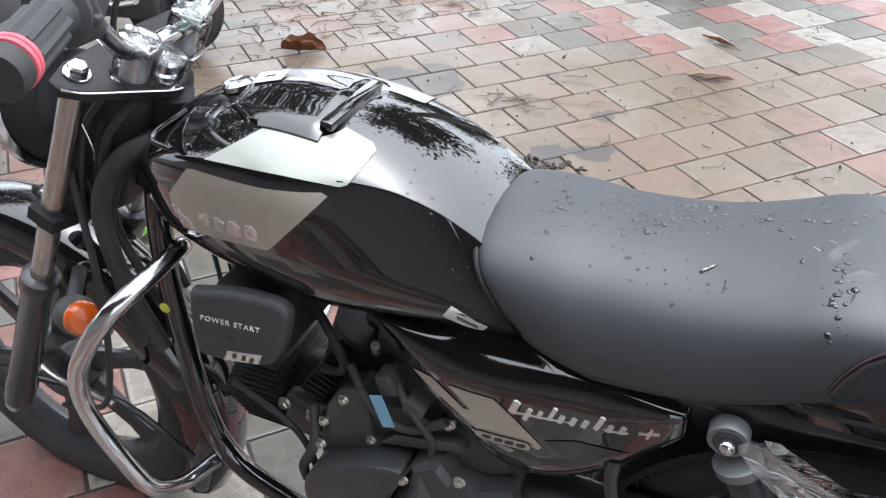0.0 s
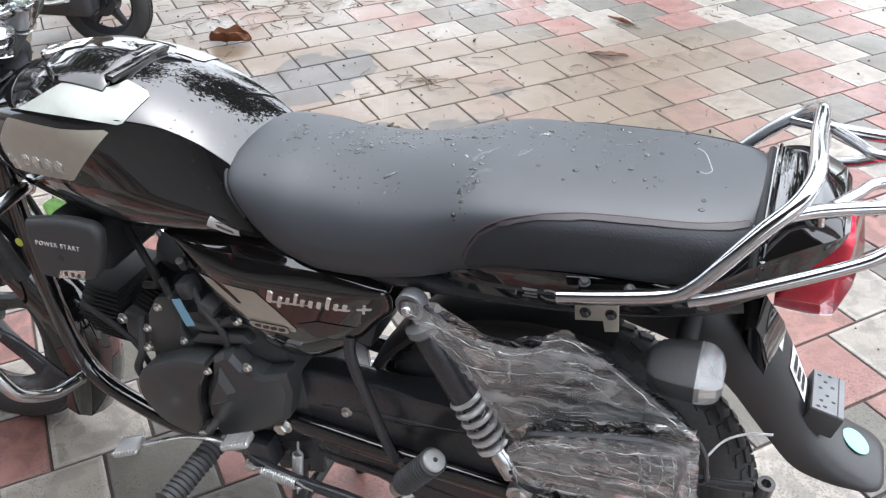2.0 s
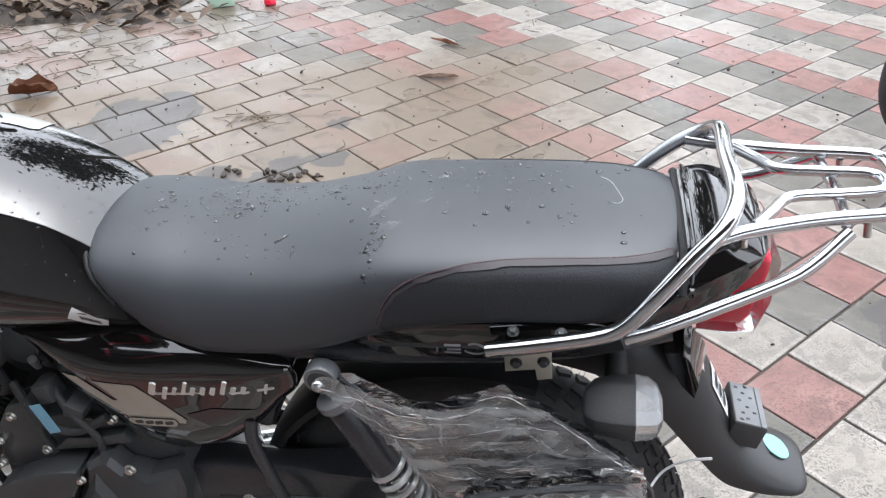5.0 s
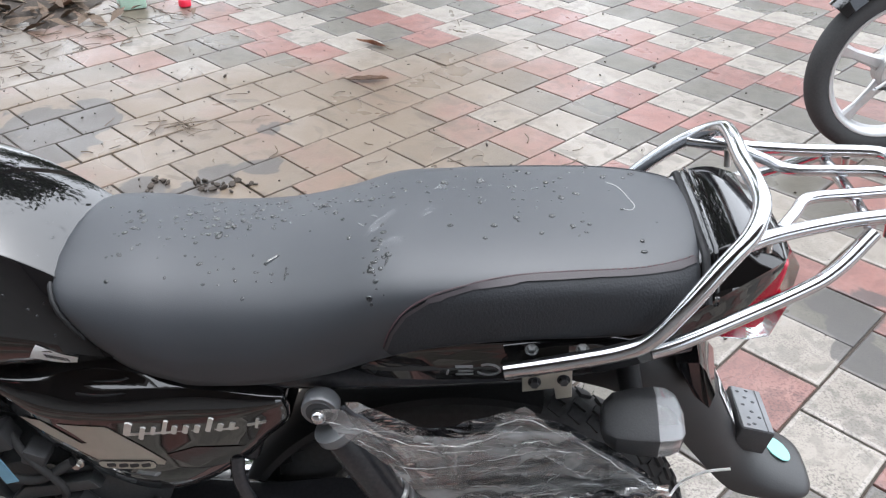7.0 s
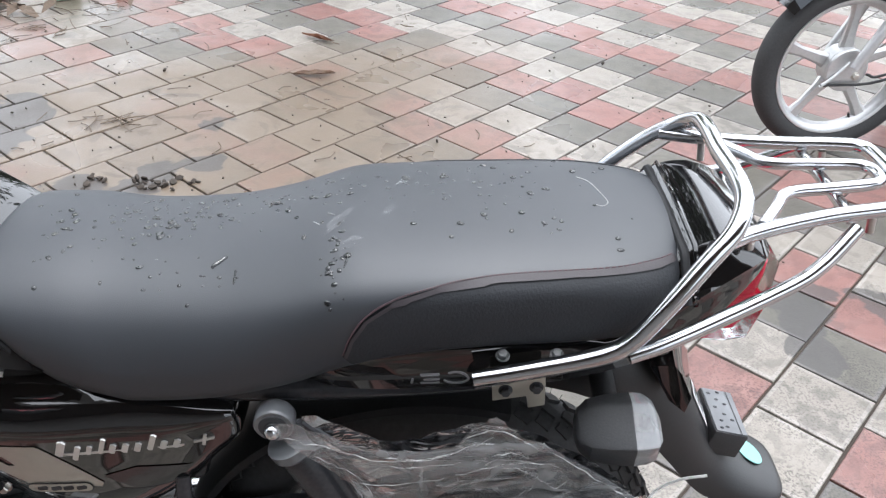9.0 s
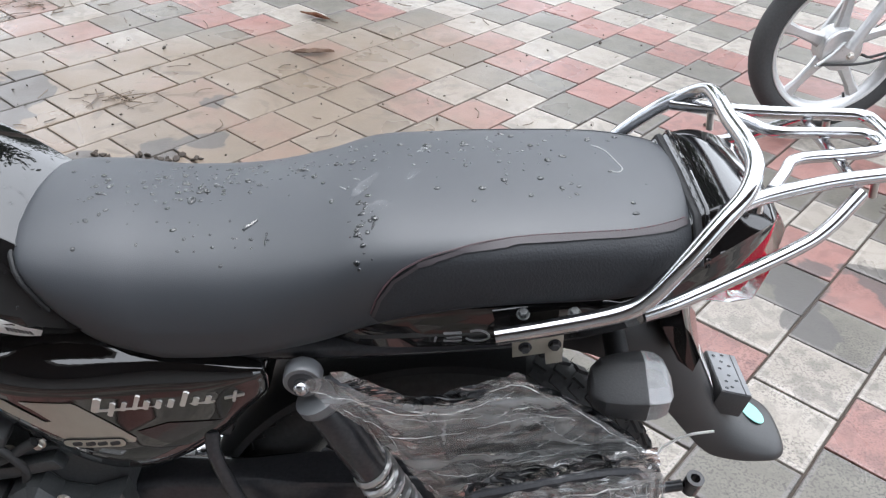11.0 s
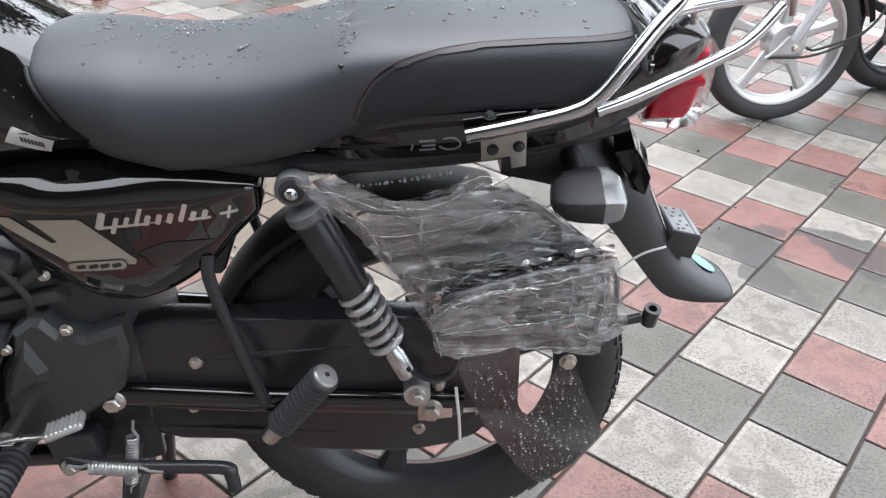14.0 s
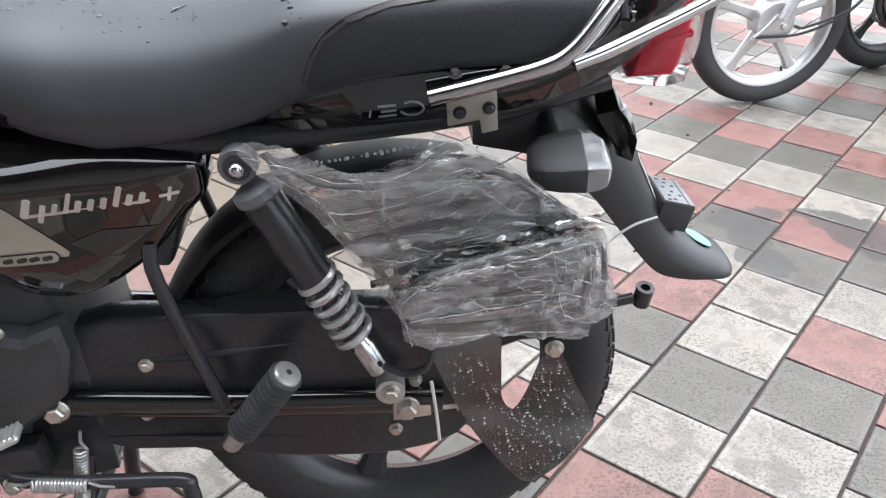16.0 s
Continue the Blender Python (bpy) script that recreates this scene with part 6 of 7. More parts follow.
# ---------------------------------------------------------------- other vehicles standing round
def parked_bike(m, label, rim, R=0.3):
    b = thing("motorcycle", label, "motorcycle", m, "parked motorcycles")
    c = V((0, 0, R))
    w = wheel(c, "front_wheel", b, rim, R, 5, worn=True)
    part("tyre_valve", rod(c + V((0.1, -0.004, -0.2)), c + V((0.088, -0.008, -0.176)), 0.0045, 10), RUBBER, w, "black rubber valve")
    part("rim_lip", lathe([(R - 0.082, -0.031), (R - 0.076, -0.034), (R - 0.07, -0.034), (R - 0.068, -0.03)], c, n=64), rim, w)
    for s in (-1, 1):
        leg = part("fork_leg", tube([c + V((0.0, s * 0.085, 0.02)), c + V((0.13, s * 0.085, 0.3)), c + V((0.3, s * 0.085, 0.66))], 0.019, 14, 2), ALLOY, b, "silver fork leg")
        bolt("axle_nut", c + V((0, s * 0.1, 0)), (0, s, 0), 0.011, leg)
    plate = part("brake_plate", disc(0.075, 0, 0.012, c + V((0, -0.04, 0)), (0, -1, 0), 32), ALLOY, b)
    part("brake_arm", tube([c + V((0.0, -0.055, 0.03)), c + V((-0.05, -0.06, -0.02)), c + V((-0.09, -0.06, -0.055))], 0.006, 8, 3), ALLOY, plate)
    for k in range(2):
        part("cable", tube([c + V((-0.09 + 0.16 * k, -0.06, -0.05 + 0.04 * k)), c + V((0.12, -0.07, -0.03 + 0.02 * k)), c + V((0.3, -0.08, 0.08)), c + V((0.38, -0.06, 0.3)), c + V((0.36, -0.04, 0.7))], 0.005, 8, 6), RUBBER, b)
    rings = []
    for k in range(30):
        a = math.radians(15 + k * 4.4)
        out = V((math.cos(a), 0, math.sin(a)))
        rings.append([c + out * (R + 0.035 + dr) + V((0, 0.055 * y, 0)) for y, dr in ((-1, -0.03), (-0.7, 0.004), (0, 0.014), (0.7, 0.004), (1, -0.03), (0.6, -0.004), (0, 0.006), (-0.6, -0.004))])
    part("front_mudguard", loft(rings), PAINT, b)
    part("engine", block(c + V((0.7, 0, 0.1)), (0.4, 0.26, 0.3), (0, 0, 0), 0.04, 3), ENGINE, b)
    part("frame", tube([c + V((0.3, 0, 0.62)), c + V((0.42, 0, 0.3)), c + V((0.48, 0, -0.02)), c + V((0.9, 0, -0.06))], 0.018, 12, 4), PAINT, b)
    part("fuel_tank", loft([[c + V((x, w * y, 0.5 + h * z)) for y, z in ((0, 1), (-0.7, 0.85), (-1, 0.3), (-0.9, -0.3), (0, -0.4), (0.9, -0.3), (1, 0.3), (0.7, 0.85))] for x, w, h in ((0.36, 0.05, 0.06), (0.45, 0.12, 0.14), (0.65, 0.14, 0.16), (0.9, 0.1, 0.1))]), PAINT, b)
    part("seat", block(c + V((1.15, 0, 0.47)), (0.6, 0.24, 0.1), (0, 0, 0), 0.04, 3), VINYL, b)
    wheel(c + V((1.23, 0, 0)), "rear_wheel", b, rim, R, 5, worn=True)
    part("handlebar", tube([c + V((0.45, -0.36, 0.75)), c + V((0.36, -0.2, 0.76)), c + V((0.32, 0, 0.68)), c + V((0.36, 0.2, 0.76)), c + V((0.45, 0.36, 0.75))], 0.012, 10, 5), CHROME, b)
    return b


parked_bike(pose(1.45, 2.07, 0, 0, 0, 8), "parked motorcycle with silver alloy wheels and fork", ALLOY, 0.312)
parked_bike(pose(2.17, 2.53, 0, 0, 0, 14), "parked motorcycle with black wheels behind the silver one", SATIN, 0.312)

sc = thing("scooter", "parked grey scooter with black wheel and silver side stand", "scooter", pose(-2.53, 1.84, 0, 0, 0, 12) @ Matrix.Scale(0.92, 4))
c = V((0, 0, 0.235))
wheel(c, "rear_wheel", sc, SATIN, 0.235, 5, 0.05)
rings = []
for k in range(20):
    a = math.radians(28 + k * 6.2)
    out = V((math.cos(a), 0, math.sin(a)))
    rings.append([c + out * (0.29 + dr) + V((0, 0.085 * y, 0)) for y, dr in ((-1, -0.08), (-0.9, -0.02), (-0.5, 0.02), (0, 0.03), (0.5, 0.02), (0.9, -0.02), (1, -0.08), (0.8, -0.02), (0, 0.02), (-0.8, -0.02))])
part("rear_fender", loft(rings), GREYPAINT, sc, "grey rear fender")
part("body_panel", loft([[V((x, w * y, z0 + h * z)) for y, z in ((0, 1), (-0.8, 0.9), (-1, 0.3), (-0.8, -0.6), (0, -0.8), (0.8, -0.6), (1, 0.3), (0.8, 0.9))] for x, w, z0, h in ((0.35, 0.08, 0.66, 0.08), (0.15, 0.15, 0.62, 0.14), (-0.2, 0.18, 0.58, 0.18), (-0.55, 0.17, 0.5, 0.2), (-0.75, 0.12, 0.42, 0.14))]), GREYPAINT, sc)
part("seat", block((-0.15, 0, 0.8), (0.75, 0.28, 0.1), (0, 0, 0), 0.045, 3), VINYL, sc)
part("swing_unit", block((-0.22, -0.12, 0.28), (0.5, 0.12, 0.16), (0, 0, 0), 0.03, 3), SATIN, sc)
part("kick_lever", tube([(-0.26, -0.2, 0.32), (-0.16, -0.215, 0.28), (-0.04, -0.22, 0.3)], [0.012, 0.018, 0.022], 12, 5, flat=0.5), ALLOY, sc, "silver kick lever")
part("exhaust", tube([(-0.35, 0.13, 0.26), (-0.1, 0.15, 0.27), (0.12, 0.16, 0.33)], [0.03, 0.055, 0.06], 18, 5), SATIN, sc)
part("floor_board", block((-0.95, 0, 0.3), (0.45, 0.34, 0.06), (0, 0, 0), 0.02), PLASTIC, sc)
part("leg_shield", block((-1.22, 0, 0.58), (0.08, 0.4, 0.6), (0, 18, 0), 0.03), GREYPAINT, sc)
wheel(V((-1.28, 0, 0.235)), "front_wheel", sc, SATIN, 0.235, 5, 0.045)
part("handlebar", tube([(-1.1, -0.33, 0.98), (-1.16, 0, 1.0), (-1.1, 0.33, 0.98)], 0.015, 10, 5), SATIN, sc)

# ---------------------------------------------------------------- water drops, leaves, litter
rng = random.Random(4)
TO_WORLD = LEVEL @ pose(0, -0.005, 0, 0, 0, 1.2)


def drop(bm, at, normal, r, tall=0.3):
    q = normal.to_track_quat("Z", "Y").to_matrix().to_4x4()
    spin = Matrix.Rotation(rng.uniform(0, 6.28), 4, "Z")
    m = Matrix.Translation(at) @ q @ spin @ Matrix.Diagonal((r * rng.uniform(0.9, 1.7), r, r * tall, 1))
    bmesh.ops.create_icosphere(bm, subdivisions=2, radius=1.0, matrix=m)


drops = bmesh.new()
# the large beads first, front half and rear half of the seat: x, y, size in millimetres
FRONT_BEADS = [(-0.26, 0.021, 4), (-0.253, 0.012, 4), (-0.261, -0.002, 3), (-0.253, -0.0145, 3), (-0.1965, -0.02, 2), (-0.182, -0.031, 3), (-0.188, -0.051, 2), (-0.16, -0.017, 5), (-0.156, 0.008, 4), (-0.147, -0.001, 4), (-0.14, 0.0125, 4),
               (-0.108, 0.02, 4), (-0.0495, 0.031, 5), (-0.035, 0.01, 4), (-0.024, -0.0075, 3), (-0.102, 0.06, 4), (-0.012, -0.044, 3), (-0.013, 0.029, 4), (0.005, 0.0235, 4), (0.028, 0.02, 3), (0.0335, -0.082, 4), (0.023, -0.111, 3), (0.018, -0.124, 3)]
REAR_BEADS = [(0.083, 0.052, 5), (0.094, -0.039, 3), (0.124, 0.004, 3), (0.139, -0.04, 4), (0.13, -0.061, 3), (0.162, -0.0265, 4), (0.199, -0.024, 4), (0.219, -0.0425, 3), (0.2105, 0.012, 4), (0.196, 0.048, 4), (0.177, 0.075, 4),
              (0.26, 0.062, 4), (0.293, 0.075, 4), (0.187, -0.0535, 3), (0.229, -0.035, 2), (0.232, -0.053, 2), (0.1225, 0.054, 4), (0.286, -0.065, 3), (0.286, -0.08, 3)]
for x, y, size in FRONT_BEADS + REAR_BEADS:
    hit, normal, _, _ = SEAT_TREE.ray_cast(V((x, y, 1.2)), V((0, 0, -1)))
    drop(drops, TO_WORLD @ hit, normal, size * 0.00088, 0.5)
for pts, r in (([(-0.1, -0.066), (-0.0923, -0.0596), (-0.086, -0.053)], 0.0026), ([(-0.0745, -0.072), (-0.0746, -0.08), (-0.0747, -0.088)], 0.0014), ([(0.034, -0.078), (0.0336, -0.086), (0.031, -0.096)], 0.0016)):
    run = [TO_WORLD @ SEAT_TREE.ray_cast(V((q.x, q.y, 1.2)), V((0, 0, -1)))[0] for q in smooth_line([(x, y, 0) for x, y in pts], 5)]
    tube(run, [r * 0.3] + [r * rng.uniform(0.6, 1.1) for _ in run[2:]] + [r * 0.3], 8, 1, bm=drops)
# small beads gathered between them
patches = [(-0.165, 0.012, 0.032, 0.022, 60), (-0.1, 0.03, 0.05, 0.02, 26), (0.0, 0.03, 0.05, 0.02, 14), (0.02, -0.09, 0.006, 0.03, 26), (-0.11, -0.075, 0.02, 0.012, 12), (-0.255, -0.03, 0.012, 0.03, 14), (0.19, 0.05, 0.06, 0.02, 16), (0.17, -0.03, 0.08, 0.03, 14), (-0.2, -0.09, 0.08, 0.02, 10), (-0.06, 0.04, 0.09, 0.02, 40), (0.13, 0.03, 0.09, 0.035, 40), (-0.19, 0.02, 0.05, 0.03, 30)]
for px, py, sx, sy, count in patches:
    for k in range(count):
        x, y = rng.gauss(px, sx), rng.gauss(py, sy)
        hit, normal, _, _ = SEAT_TREE.ray_cast(V((x, y, 1.2)), V((0, 0, -1)))
        if hit and normal.z > 0.4:
            drop(drops, TO_WORLD @ hit, normal, rng.choice((0.001, 0.0013, 0.0016, 0.002, 0.0026)), 0.45)
for k in range(60):
    hit, normal, _, _ = TANK_TREE.ray_cast(V((rng.uniform(-0.42, -0.27), rng.uniform(-0.12, 0.05), 1.2)), V((0, 0, -1)))
    if hit:
        drop(drops, TO_WORLD @ hit, normal, rng.choice((0.0008, 0.0012, 0.0016)))
# milky patches that paint the sky's glare on the wet seat
for px, py, a, b, turn in ((0.02, -0.03, 0.026, 0.008, 60), (0.035, -0.066, 0.016, 0.009, 30), (0.07, -0.012, 0.014, 0.006, 70), (0.082, 0.046, 0.014, 0.005, 60)):
    glare, ring = bmesh.new(), []
    for k in range(22):
        w, d = k * math.pi / 11, rng.uniform(0.55, 1.1)
        q = Matrix.Rotation(radians(turn), 3, "Z") @ V((a * d * math.cos(w), b * d * math.sin(w), 0))
        ring.append(SEAT_TREE.ray_cast(V((px + q.x, py + q.y, 1.2)), V((0, 0, -1)))[0] + V((0, 0, 0.0006)))
    glare.faces.new([glare.verts.new(q) for q in ring])
    part("wet_glare", glare, WET_GLARE, seat, "pale patch painted as glare on the wet vinyl")
lone("water_drops", drops, BEAD, "rain drops beaded on seat and tank, tinted dark to look shaded", "water", kind="stuff")
drops = bmesh.new()
for k in range(18):
    t = k / 17 + rng.uniform(-0.012, 0.012)
    drop(drops, TO_WORLD @ V((0.014 + 0.126 * t, -0.0445 + 0.014 * t * t, 0.6765 + 0.009 * t)), V((0, -1, 0.4)), rng.choice((0.0014, 0.0018, 0.0024)))
def within(x, z, ring):
    inside = False
    for (xa, za), (xb, zb) in zip(ring, ring[1:] + ring[:1]):
        if (za > z) != (zb > z) and x < (xb - xa) * (z - za) / (zb - za) + xa:
            inside = not inside
    return inside


for k in range(800):
    x, z = rng.uniform(0.14, 0.34), rng.uniform(0.25, 0.47)
    if within(x, z, FLAP) and within(x + 0.004, z + 0.004, FLAP) and within(x - 0.004, z - 0.004, FLAP) and rng.random() < 0.35 + (x - 0.14) * 2.5:
        drop(drops, TO_WORLD @ V((x, -0.1427, z)), V((0, -1, 0)), rng.choice((0.0006, 0.0007, 0.0008, 0.001, 0.0013)))
lone("flap_drops", drops, SPARK, "small rain drops, painted pale to glint, on the clear flap and the fender's edge", "water", kind="stuff")


def leaf(name, label, at, size, turn, curl, mat, seed, wide=0.36, crumple=0.02):
    """A dry leaf: pointed outline, curled up at the rims, with a raised midrib and a stalk."""
    bm = bmesh.new()
    n, k = 14, 6
    grid = []
    for i in range(n + 1):
        t = i / n
        w = size * wide * math.sin(math.pi * t ** 0.8) ** 0.8 * (1 + 0.12 * math.sin(9 * t + seed))
        row = []
        for j in range(-k, k + 1):
            s = j / k
            z = curl * (abs(s) ** 1.6) * w * 1.6 + crumple * size * (noise.noise((t * 4, s * 3, seed)) + 0.4) * (1 + 2 * abs(s)) + curl * size * 0.25 * (t - 0.5) ** 2
            row.append(bm.verts.new(((t - 0.5) * size, s * w * (1 - 0.35 * curl * abs(s)), z + 0.004)))
        grid.append(row)
    for a, b in zip(grid, grid[1:]):
        for j in range(2 * k):
            bm.faces.new((a[j], a[j + 1], b[j + 1], b[j]))
    got = bmesh.ops.solidify(bm, geom=bm.faces[:], thickness=0.0012)
    ob = lone(name, bm, mat, label, "leaf", Matrix.Translation(at) @ pose(0, 0, 0, 0, 0, turn))
    st = part("stalk", tube([(-size * 0.48, 0, 0.006 + curl * size * 0.06), (-size * 0.62, 0.01, 0.008), (-size * 0.75, 0.0, 0.004)], 0.002, 6, 4), TWIG, ob)
    return ob


leaf("leaf", "curled reddish brown dry leaf on the paving", (-2.067, 2.065, 0.002), 0.19, 25, 0.45, LEAF, 1.0, 0.33, 0.06)
leaf("leaf", "curled brown dry leaf lying across a joint", (-0.45, 2.51, 0.002), 0.17, 10, 0.2, LEAF_PALE, 2.0, 0.14)
leaf("leaf", "thin twisted dark dry leaf", (-0.5, 2.94, 0.002), 0.17, 150, 0.3, LEAF, 3.0, 0.1)
leaf("leaf", "pale dry leaf near the green box", (-2.1, 3.33, 0.002), 0.2, 70, 0.4, LEAF_PALE, 4.0)
leaf("leaf", "fresh green leaf on the wet paving", (-1.717, 0.674, 0.002), 0.13, 100, 0.3, GREENLEAF, 5.0)

lone("bottle_cap", lathe([(0.028, 0), (0.032, 0.004), (0.031, 0.03), (0.026, 0.036), (0.001, 0.036), (0.001, 0)], (-1.526, 3.395, 0.002), (0, 0, 1), 28), material("red_plastic", (0.6, 0.01, 0.04), rough=0.35), "bright red plastic cap on the paving", "cap")
lone("plastic_box", block((-1.79, 3.36, 0.06), (0.13, 0.13, 0.12), (0, 0, 30), 0.01, 2), material("pale_green_plastic", (0.42, 0.58, 0.47), rough=0.4), "pale green plastic box on the paving", "box")
heap = bmesh.new()
bmesh.ops.create_grid(heap, x_segments=40, y_segments=20, size=1.0, matrix=pose(-2.95, 3.27, 0) @ Matrix.Diagonal((1.0, 0.42, 1, 1)))
for v in heap.verts:
    d = math.hypot((v.co.x + 2.95) / 1.0, (v.co.y - 3.27) / 0.42)
    v.co.z = max(-0.006, 0.05 * (1 - d) + 0.02 * noise.noise(v.co * 7))
    v.co.x += 0.05 * noise.noise(v.co * 5)
lone("soil_heap", heap, SOIL, "low heap of dark soil with dead leaves", "soil", kind="stuff")
crumbs = bmesh.new()
for k in range(260):
    x, y, z = rng.gauss(-2.8, 0.48), rng.gauss(3.14, 0.14), rng.uniform(0.01, 0.04)
    L = rng.uniform(0.03, 0.09)
    q = pose(x, y, z, rng.uniform(-35, 35), rng.uniform(-35, 35), rng.uniform(0, 360))
    crumbs.faces.new([crumbs.verts.new(q @ V(c)) for c in ((-L, 0, 0), (-L * 0.2, L * 0.34, 0.01), (L, 0, 0.004), (0.0, -L * 0.36, 0.012))])
lone("dead_leaves", crumbs, material("dull_dead_leaf", (0.12, 0.085, 0.06), rough=0.75, var=0.35, coarse=9), "dull brown dead leaves on the soil heap", "leaf litter", kind="stuff")
twigs = bmesh.new()
for k in range(530):
    if k < 420:
        x, y = rng.gauss(-2.65, 0.5), rng.gauss(3.02, 0.32)
    elif k < 436:
        x, y = rng.gauss(-1.07, 0.05), rng.gauss(1.98, 0.04)
    elif k < 465:
        x, y = rng.gauss(-2.161, 0.25), rng.gauss(2.375, 0.2)
    else:
        x, y = rng.uniform(-2.2, 0.6), rng.uniform(1.3, 3.4)
    L, a = rng.uniform(0.03, 0.16) if k < 465 else rng.uniform(0.02, 0.09), rng.uniform(0, 6.28)
    d = V((math.cos(a), math.sin(a), 0)) * L * 0.5
    e = V((-d.y, d.x, 0)) * rng.uniform(-0.5, 0.5)
    r = rng.uniform(0.0008, 0.0022)
    tube([V((x, y, r + 0.002)) - d, V((x, y, r + 0.003)) + e, V((x, y, r + 0.002)) + d], r, 5, 3, bm=twigs)
lone("twigs", twigs, TWIG, "thin dry twigs and roots scattered on the paving", "litter", kind="stuff")
grit = bmesh.new()
for k in range(520):
    x, y = (rng.gauss(-2.265, 0.5), rng.gauss(1.754, 0.6)) if k % 2 else (rng.uniform(-2.5, 1.2), rng.uniform(0.9, 3.6))
    r = rng.uniform(0.0015, 0.005) * (2.2 if k % 40 == 0 else 1)
    bmesh.ops.create_icosphere(grit, subdivisions=1, radius=r, matrix=pose(x, y, r * 0.6 + 0.001, rng.uniform(0, 180), 0, rng.uniform(0, 180)) @ Matrix.Diagonal((1.3, 0.9, 0.6, 1)))
for k in range(34):
    x, y = rng.choice(((-0.84, 1.555), (-0.75, 1.56), (-1.04, 1.56), (-0.84, 1.555)))
    r = rng.uniform(0.003, 0.013)
    bmesh.ops.create_icosphere(grit, subdivisions=1, radius=r, matrix=pose(rng.gauss(x, 0.035), rng.gauss(y, 0.022), r * 0.3 + 0.001, rng.uniform(0, 180), 0, rng.uniform(0, 180)) @ Matrix.Diagonal((1.5, 1.0, 0.6, 1)))
lone("grit", grit, SOIL, "dark crumbs of soil strewn over the paving", "litter", kind="stuff")

# ---------------------------------------------------------------- trees across the yard, unseen roof and wall added behind the viewer to shape light
def tree(at, height, crown, seed, label, low=0.45, leaves=11000):
    rg = random.Random(seed)
    t = thing("tree", label, "tree", Matrix.Translation(at), "trees round the yard")
    bm = tube([(0, 0, -0.1), (0.1, 0.05, height * 0.3), (0.0, -0.1, height * 0.6), (0.1, 0.0, height * 0.85)], [0.22, 0.19, 0.15, 0.08], 12, 5)
    ends = []
    for k in range(9):
        a = k * 2.4
        z = height * (low + (0.9 - low) * k / 9)
        tip = V((math.cos(a) * crown * 0.75, math.sin(a) * crown * 0.75, z + crown * rg.uniform(0.2, 0.6)))
        tube([(0.02, 0, z), tip * 0.5 + V((0, 0, z * 0.5)), tip], [0.08, 0.05, 0.02], 8, 4, bm=bm)
        ends.append(tip)
    part("trunk", bm, BARK, t)
    verts, faces = [], []
    for k in range(leaves):
        e = rg.choice(ends)
        c = e + V((rg.gauss(0, 1), rg.gauss(0, 1), rg.gauss(0, 0.7))) * crown * 0.3
        u = V((rg.uniform(-1, 1), rg.uniform(-1, 1), rg.uniform(-0.6, 0.6))).normalized()
        w = u.cross(V((rg.uniform(-1, 1), rg.uniform(-1, 1), 1))).normalized()
        s = rg.uniform(0.09, 0.17)
        i = len(verts)
        verts += [c - u * s, c + w * s * 0.4, c + u * s, c - w * s * 0.4]
        faces.append((i, i + 1, i + 2, i + 3))
    me = bpy.data.meshes.new("crown")
    me.from_pydata(verts, [], faces)
    me.materials.append(FOLIAGE)
    ob = new("crown", me)
    ob.parent = t
    tagged(ob, kind="stuff")


tree((-1.05, 7.0, 0), 7.6, 1.45, 1, "tall slender leafy tree at the edge of the yard", 0.62, 4200)
tree((-2.5, 15.0, 0), 6.0, 2.6, 2, "tall leafy tree behind the paving")
tree((5.5, 16.0, 0), 6.0, 2.6, 3, "broad leafy tree behind the paving")
tree((-6.0, 4.9, 0), 7.6, 2.3, 4, "tall leafy tree beside the yard", 0.5, 7000)
# out of view, added so that the tank's front mirrors something dark
tree((-8.4, 1.3, 0), 6.6, 2.1, 5, "unseen leafy tree added to darken the tank's reflections", 0.5, 7000)
# both slabs stay out of view: roof blocks sky, wall returns some light
tagged(lone("porch_roof", block((-2.0, -2.275, 3.0), (14.0, 1.95, 0.16), (0, 0, 0), 0), ROOF_TONE, "unseen dark roof slab added to shade the near side and its reflections", "roof"), kind="structure")
tagged(lone("wall_south", block((-3.9, -3.38, 1.53), (10.2, 0.25, 3.05), (0, 0, 0), 0), WALL_TONE, "unseen grey wall added to shape light on the near side", "wall"), kind="structure")

# ---------------------------------------------------------------- ground sheet and pavers
bm = bmesh.new()
bmesh.ops.create_grid(bm, x_segments=4, y_segments=4, size=400, matrix=pose(0, 0, -0.007))
tagged(lone("ground", bm, SOIL, "dark soil bed under and beyond the paving", "ground"), kind="structure")
pavement = new("pavement")
tagged(pavement, "pink, white and grey concrete paving in staggered rows", "paving", kind="structure")
ANGLE, LONG, WIDE, GAP = radians(49.445), 0.2087, 0.2056, 0.0033
ALONG, ACROSS = V((math.cos(ANGLE), math.sin(ANGLE), 0)), V((math.sin(ANGLE), -math.cos(ANGLE), 0))
COLOURS = (TILE_WHITE, TILE_GREY, TILE_PINK)
RIMS = (RIM_WHITE, RIM_GREY, RIM_PINK)


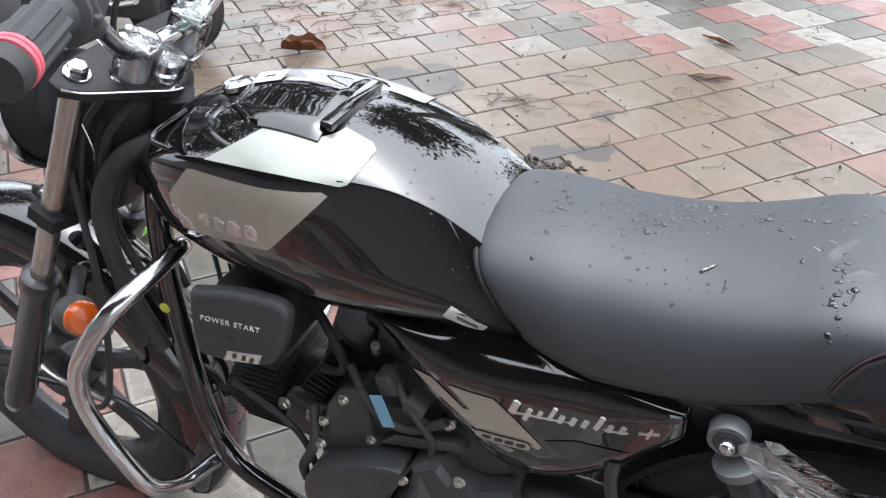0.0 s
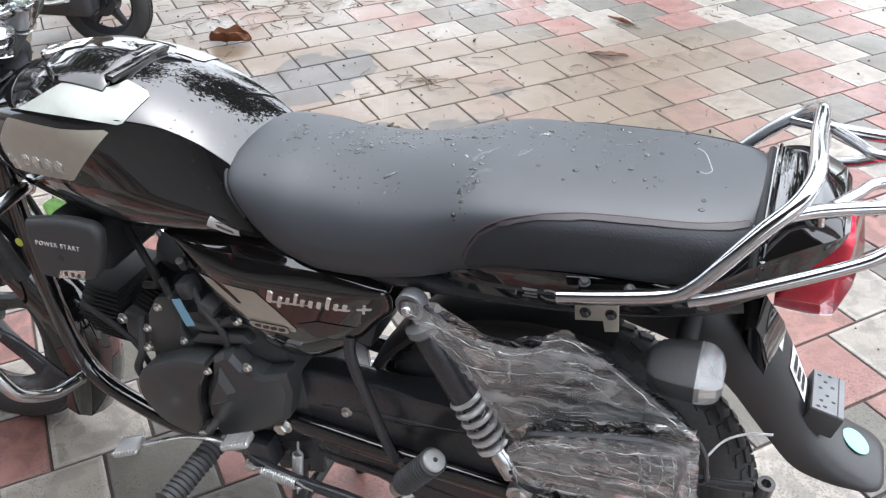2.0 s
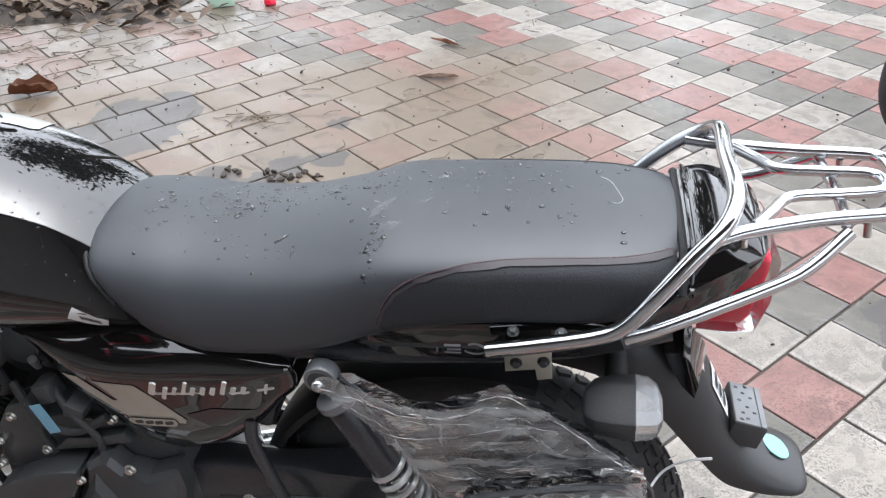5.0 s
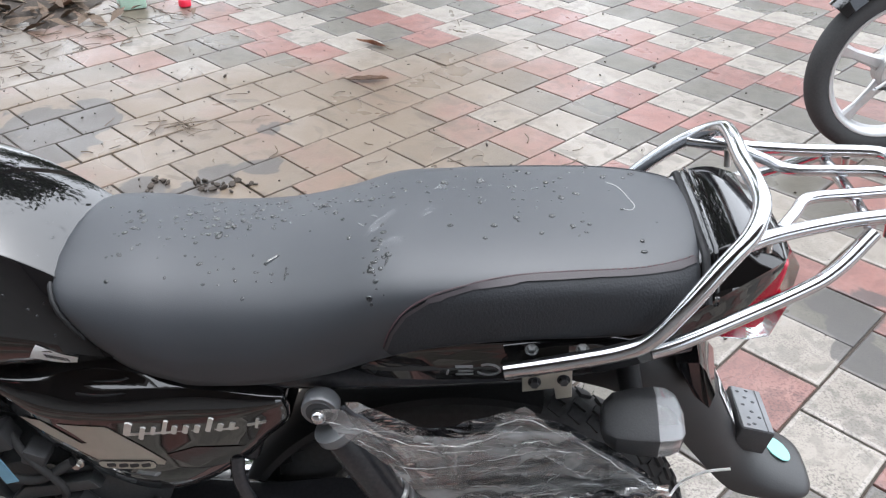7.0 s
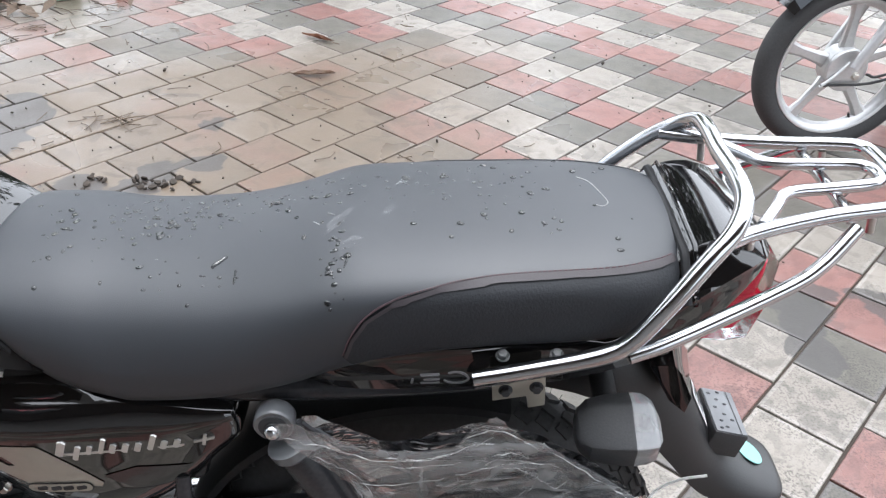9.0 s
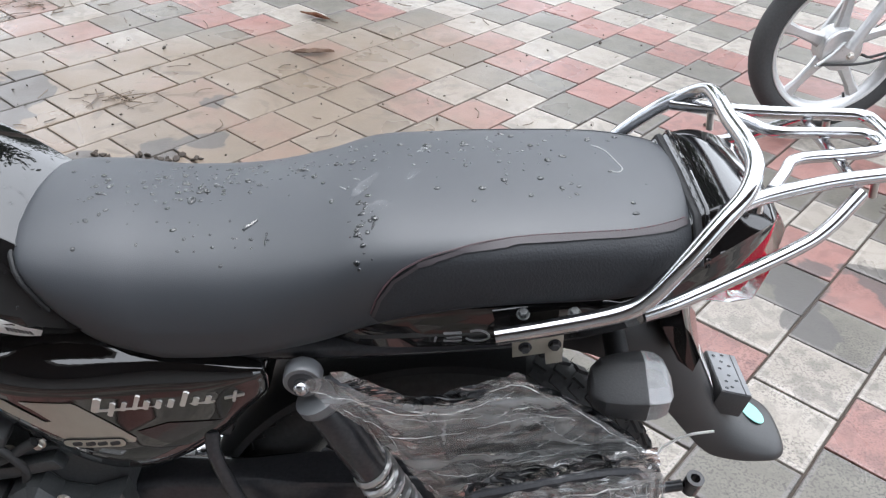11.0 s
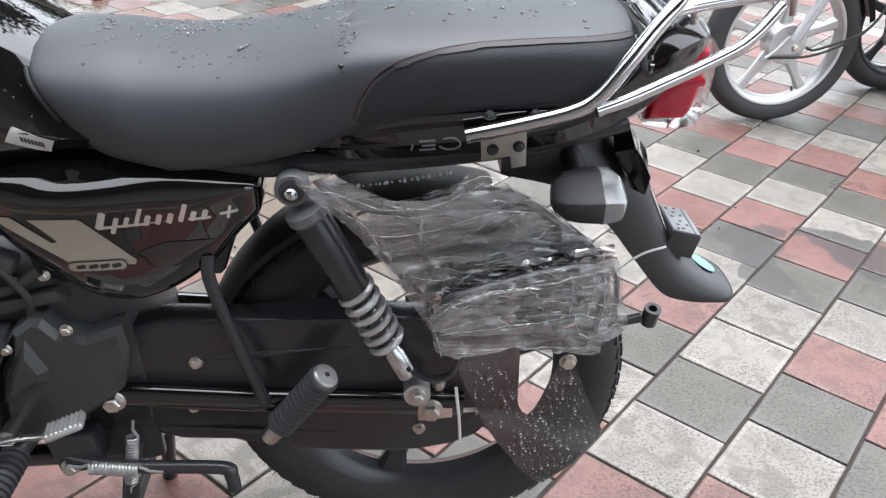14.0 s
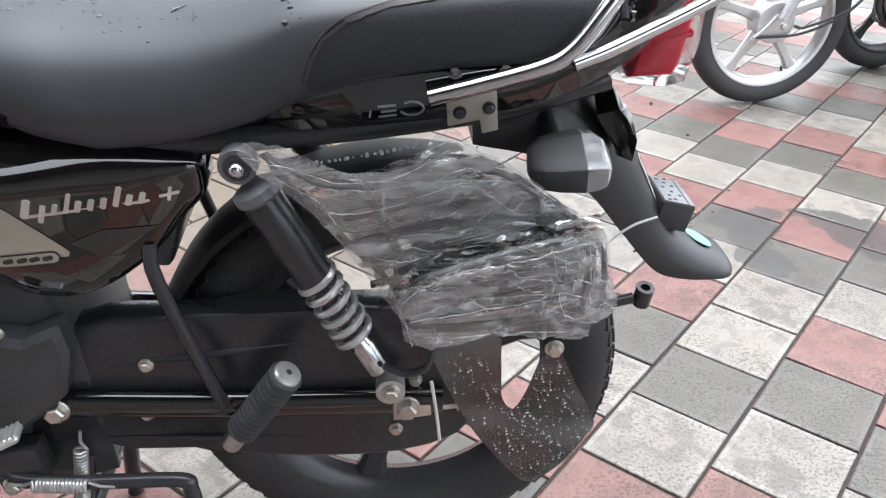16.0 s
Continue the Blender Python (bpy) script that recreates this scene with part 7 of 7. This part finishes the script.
def paver_shape():
    a, b, e, d = LONG / 2 - GAP, WIDE / 2 - GAP, 0.0028, 0.03
    rows = [(a, b, -d), (a, b, -e), (a - e * 0.4, b - e * 0.4, -e * 0.3), (a - e * 1.3, b - e * 1.3, 0), (a - 0.011, b - 0.0105, 0.0002)]
    verts = [V((sx * x, sy * y, z)) for x, y, z in rows for sx, sy in ((-1, -1), (1, -1), (1, 1), (-1, 1))]
    faces = [(16, 17, 18, 19)]
    for k in range(4):
        for j in range(4):
            faces.append((k * 4 + j, k * 4 + (j + 1) % 4, k * 4 + 4 + (j + 1) % 4, k * 4 + 4 + j))
    return verts, faces


PV, PF = paver_shape()
shapes = []
for m, rim in zip(COLOURS, RIMS):
    me = bpy.data.meshes.new("paver")
    me.from_pydata(PV, [], PF)
    me.materials.append(m)
    me.materials.append(rim)
    me.polygons.foreach_set("material_index", [0] + [1] * 16)
    shapes.append(me)
rng = random.Random(11)
places = []
for row in range(-42, 30):
    for i in range(-60, 60):
        u = 1.1467 + (i + (0.5 if row % 2 == 0 else 0.0)) * LONG
        v = (row + 0.5) * WIDE - 0.0244
        p = ALONG * u + ACROSS * v
        if not (-5.2 < p.x < 5.2 and -3.4 < p.y < 8.0):
            continue
        colour = i % 3
        if rng.random() < 0.03:
            colour = rng.randrange(3)
        m = Matrix.Translation(p + V((0, 0, rng.uniform(-0.0025, 0.0)))) @ Matrix.Rotation(ANGLE + rng.uniform(-0.008, 0.008), 4, "Z") @ Matrix.Rotation(rng.uniform(-0.006, 0.006), 4, "X") @ Matrix.Rotation(rng.uniform(-0.006, 0.006), 4, "Y")
        places.append(((p - V((0.36, 0.95, 0))).length, colour, m))
places.sort(key=lambda q: q[0])
for _, colour, m in places[:300]:
    ob = new("paver", shapes[colour])
    ob.matrix_world = m
    ob.parent = pavement
verts, faces, slots = [], [], []
for _, colour, m in places[300:]:
    k = len(verts)
    verts += [m @ q for q in PV]
    faces += [tuple(k + j for j in f) for f in PF]
    slots += [colour] + [colour + 3] * 16
me = bpy.data.meshes.new("pavers")
me.from_pydata(verts, [], faces)
for m in COLOURS + RIMS:
    me.materials.append(m)
me.polygons.foreach_set("material_index", slots)
rest = new("pavers", me)
rest.parent = pavement
tagged(rest, "more pink, white and grey pavers", kind="stuff")
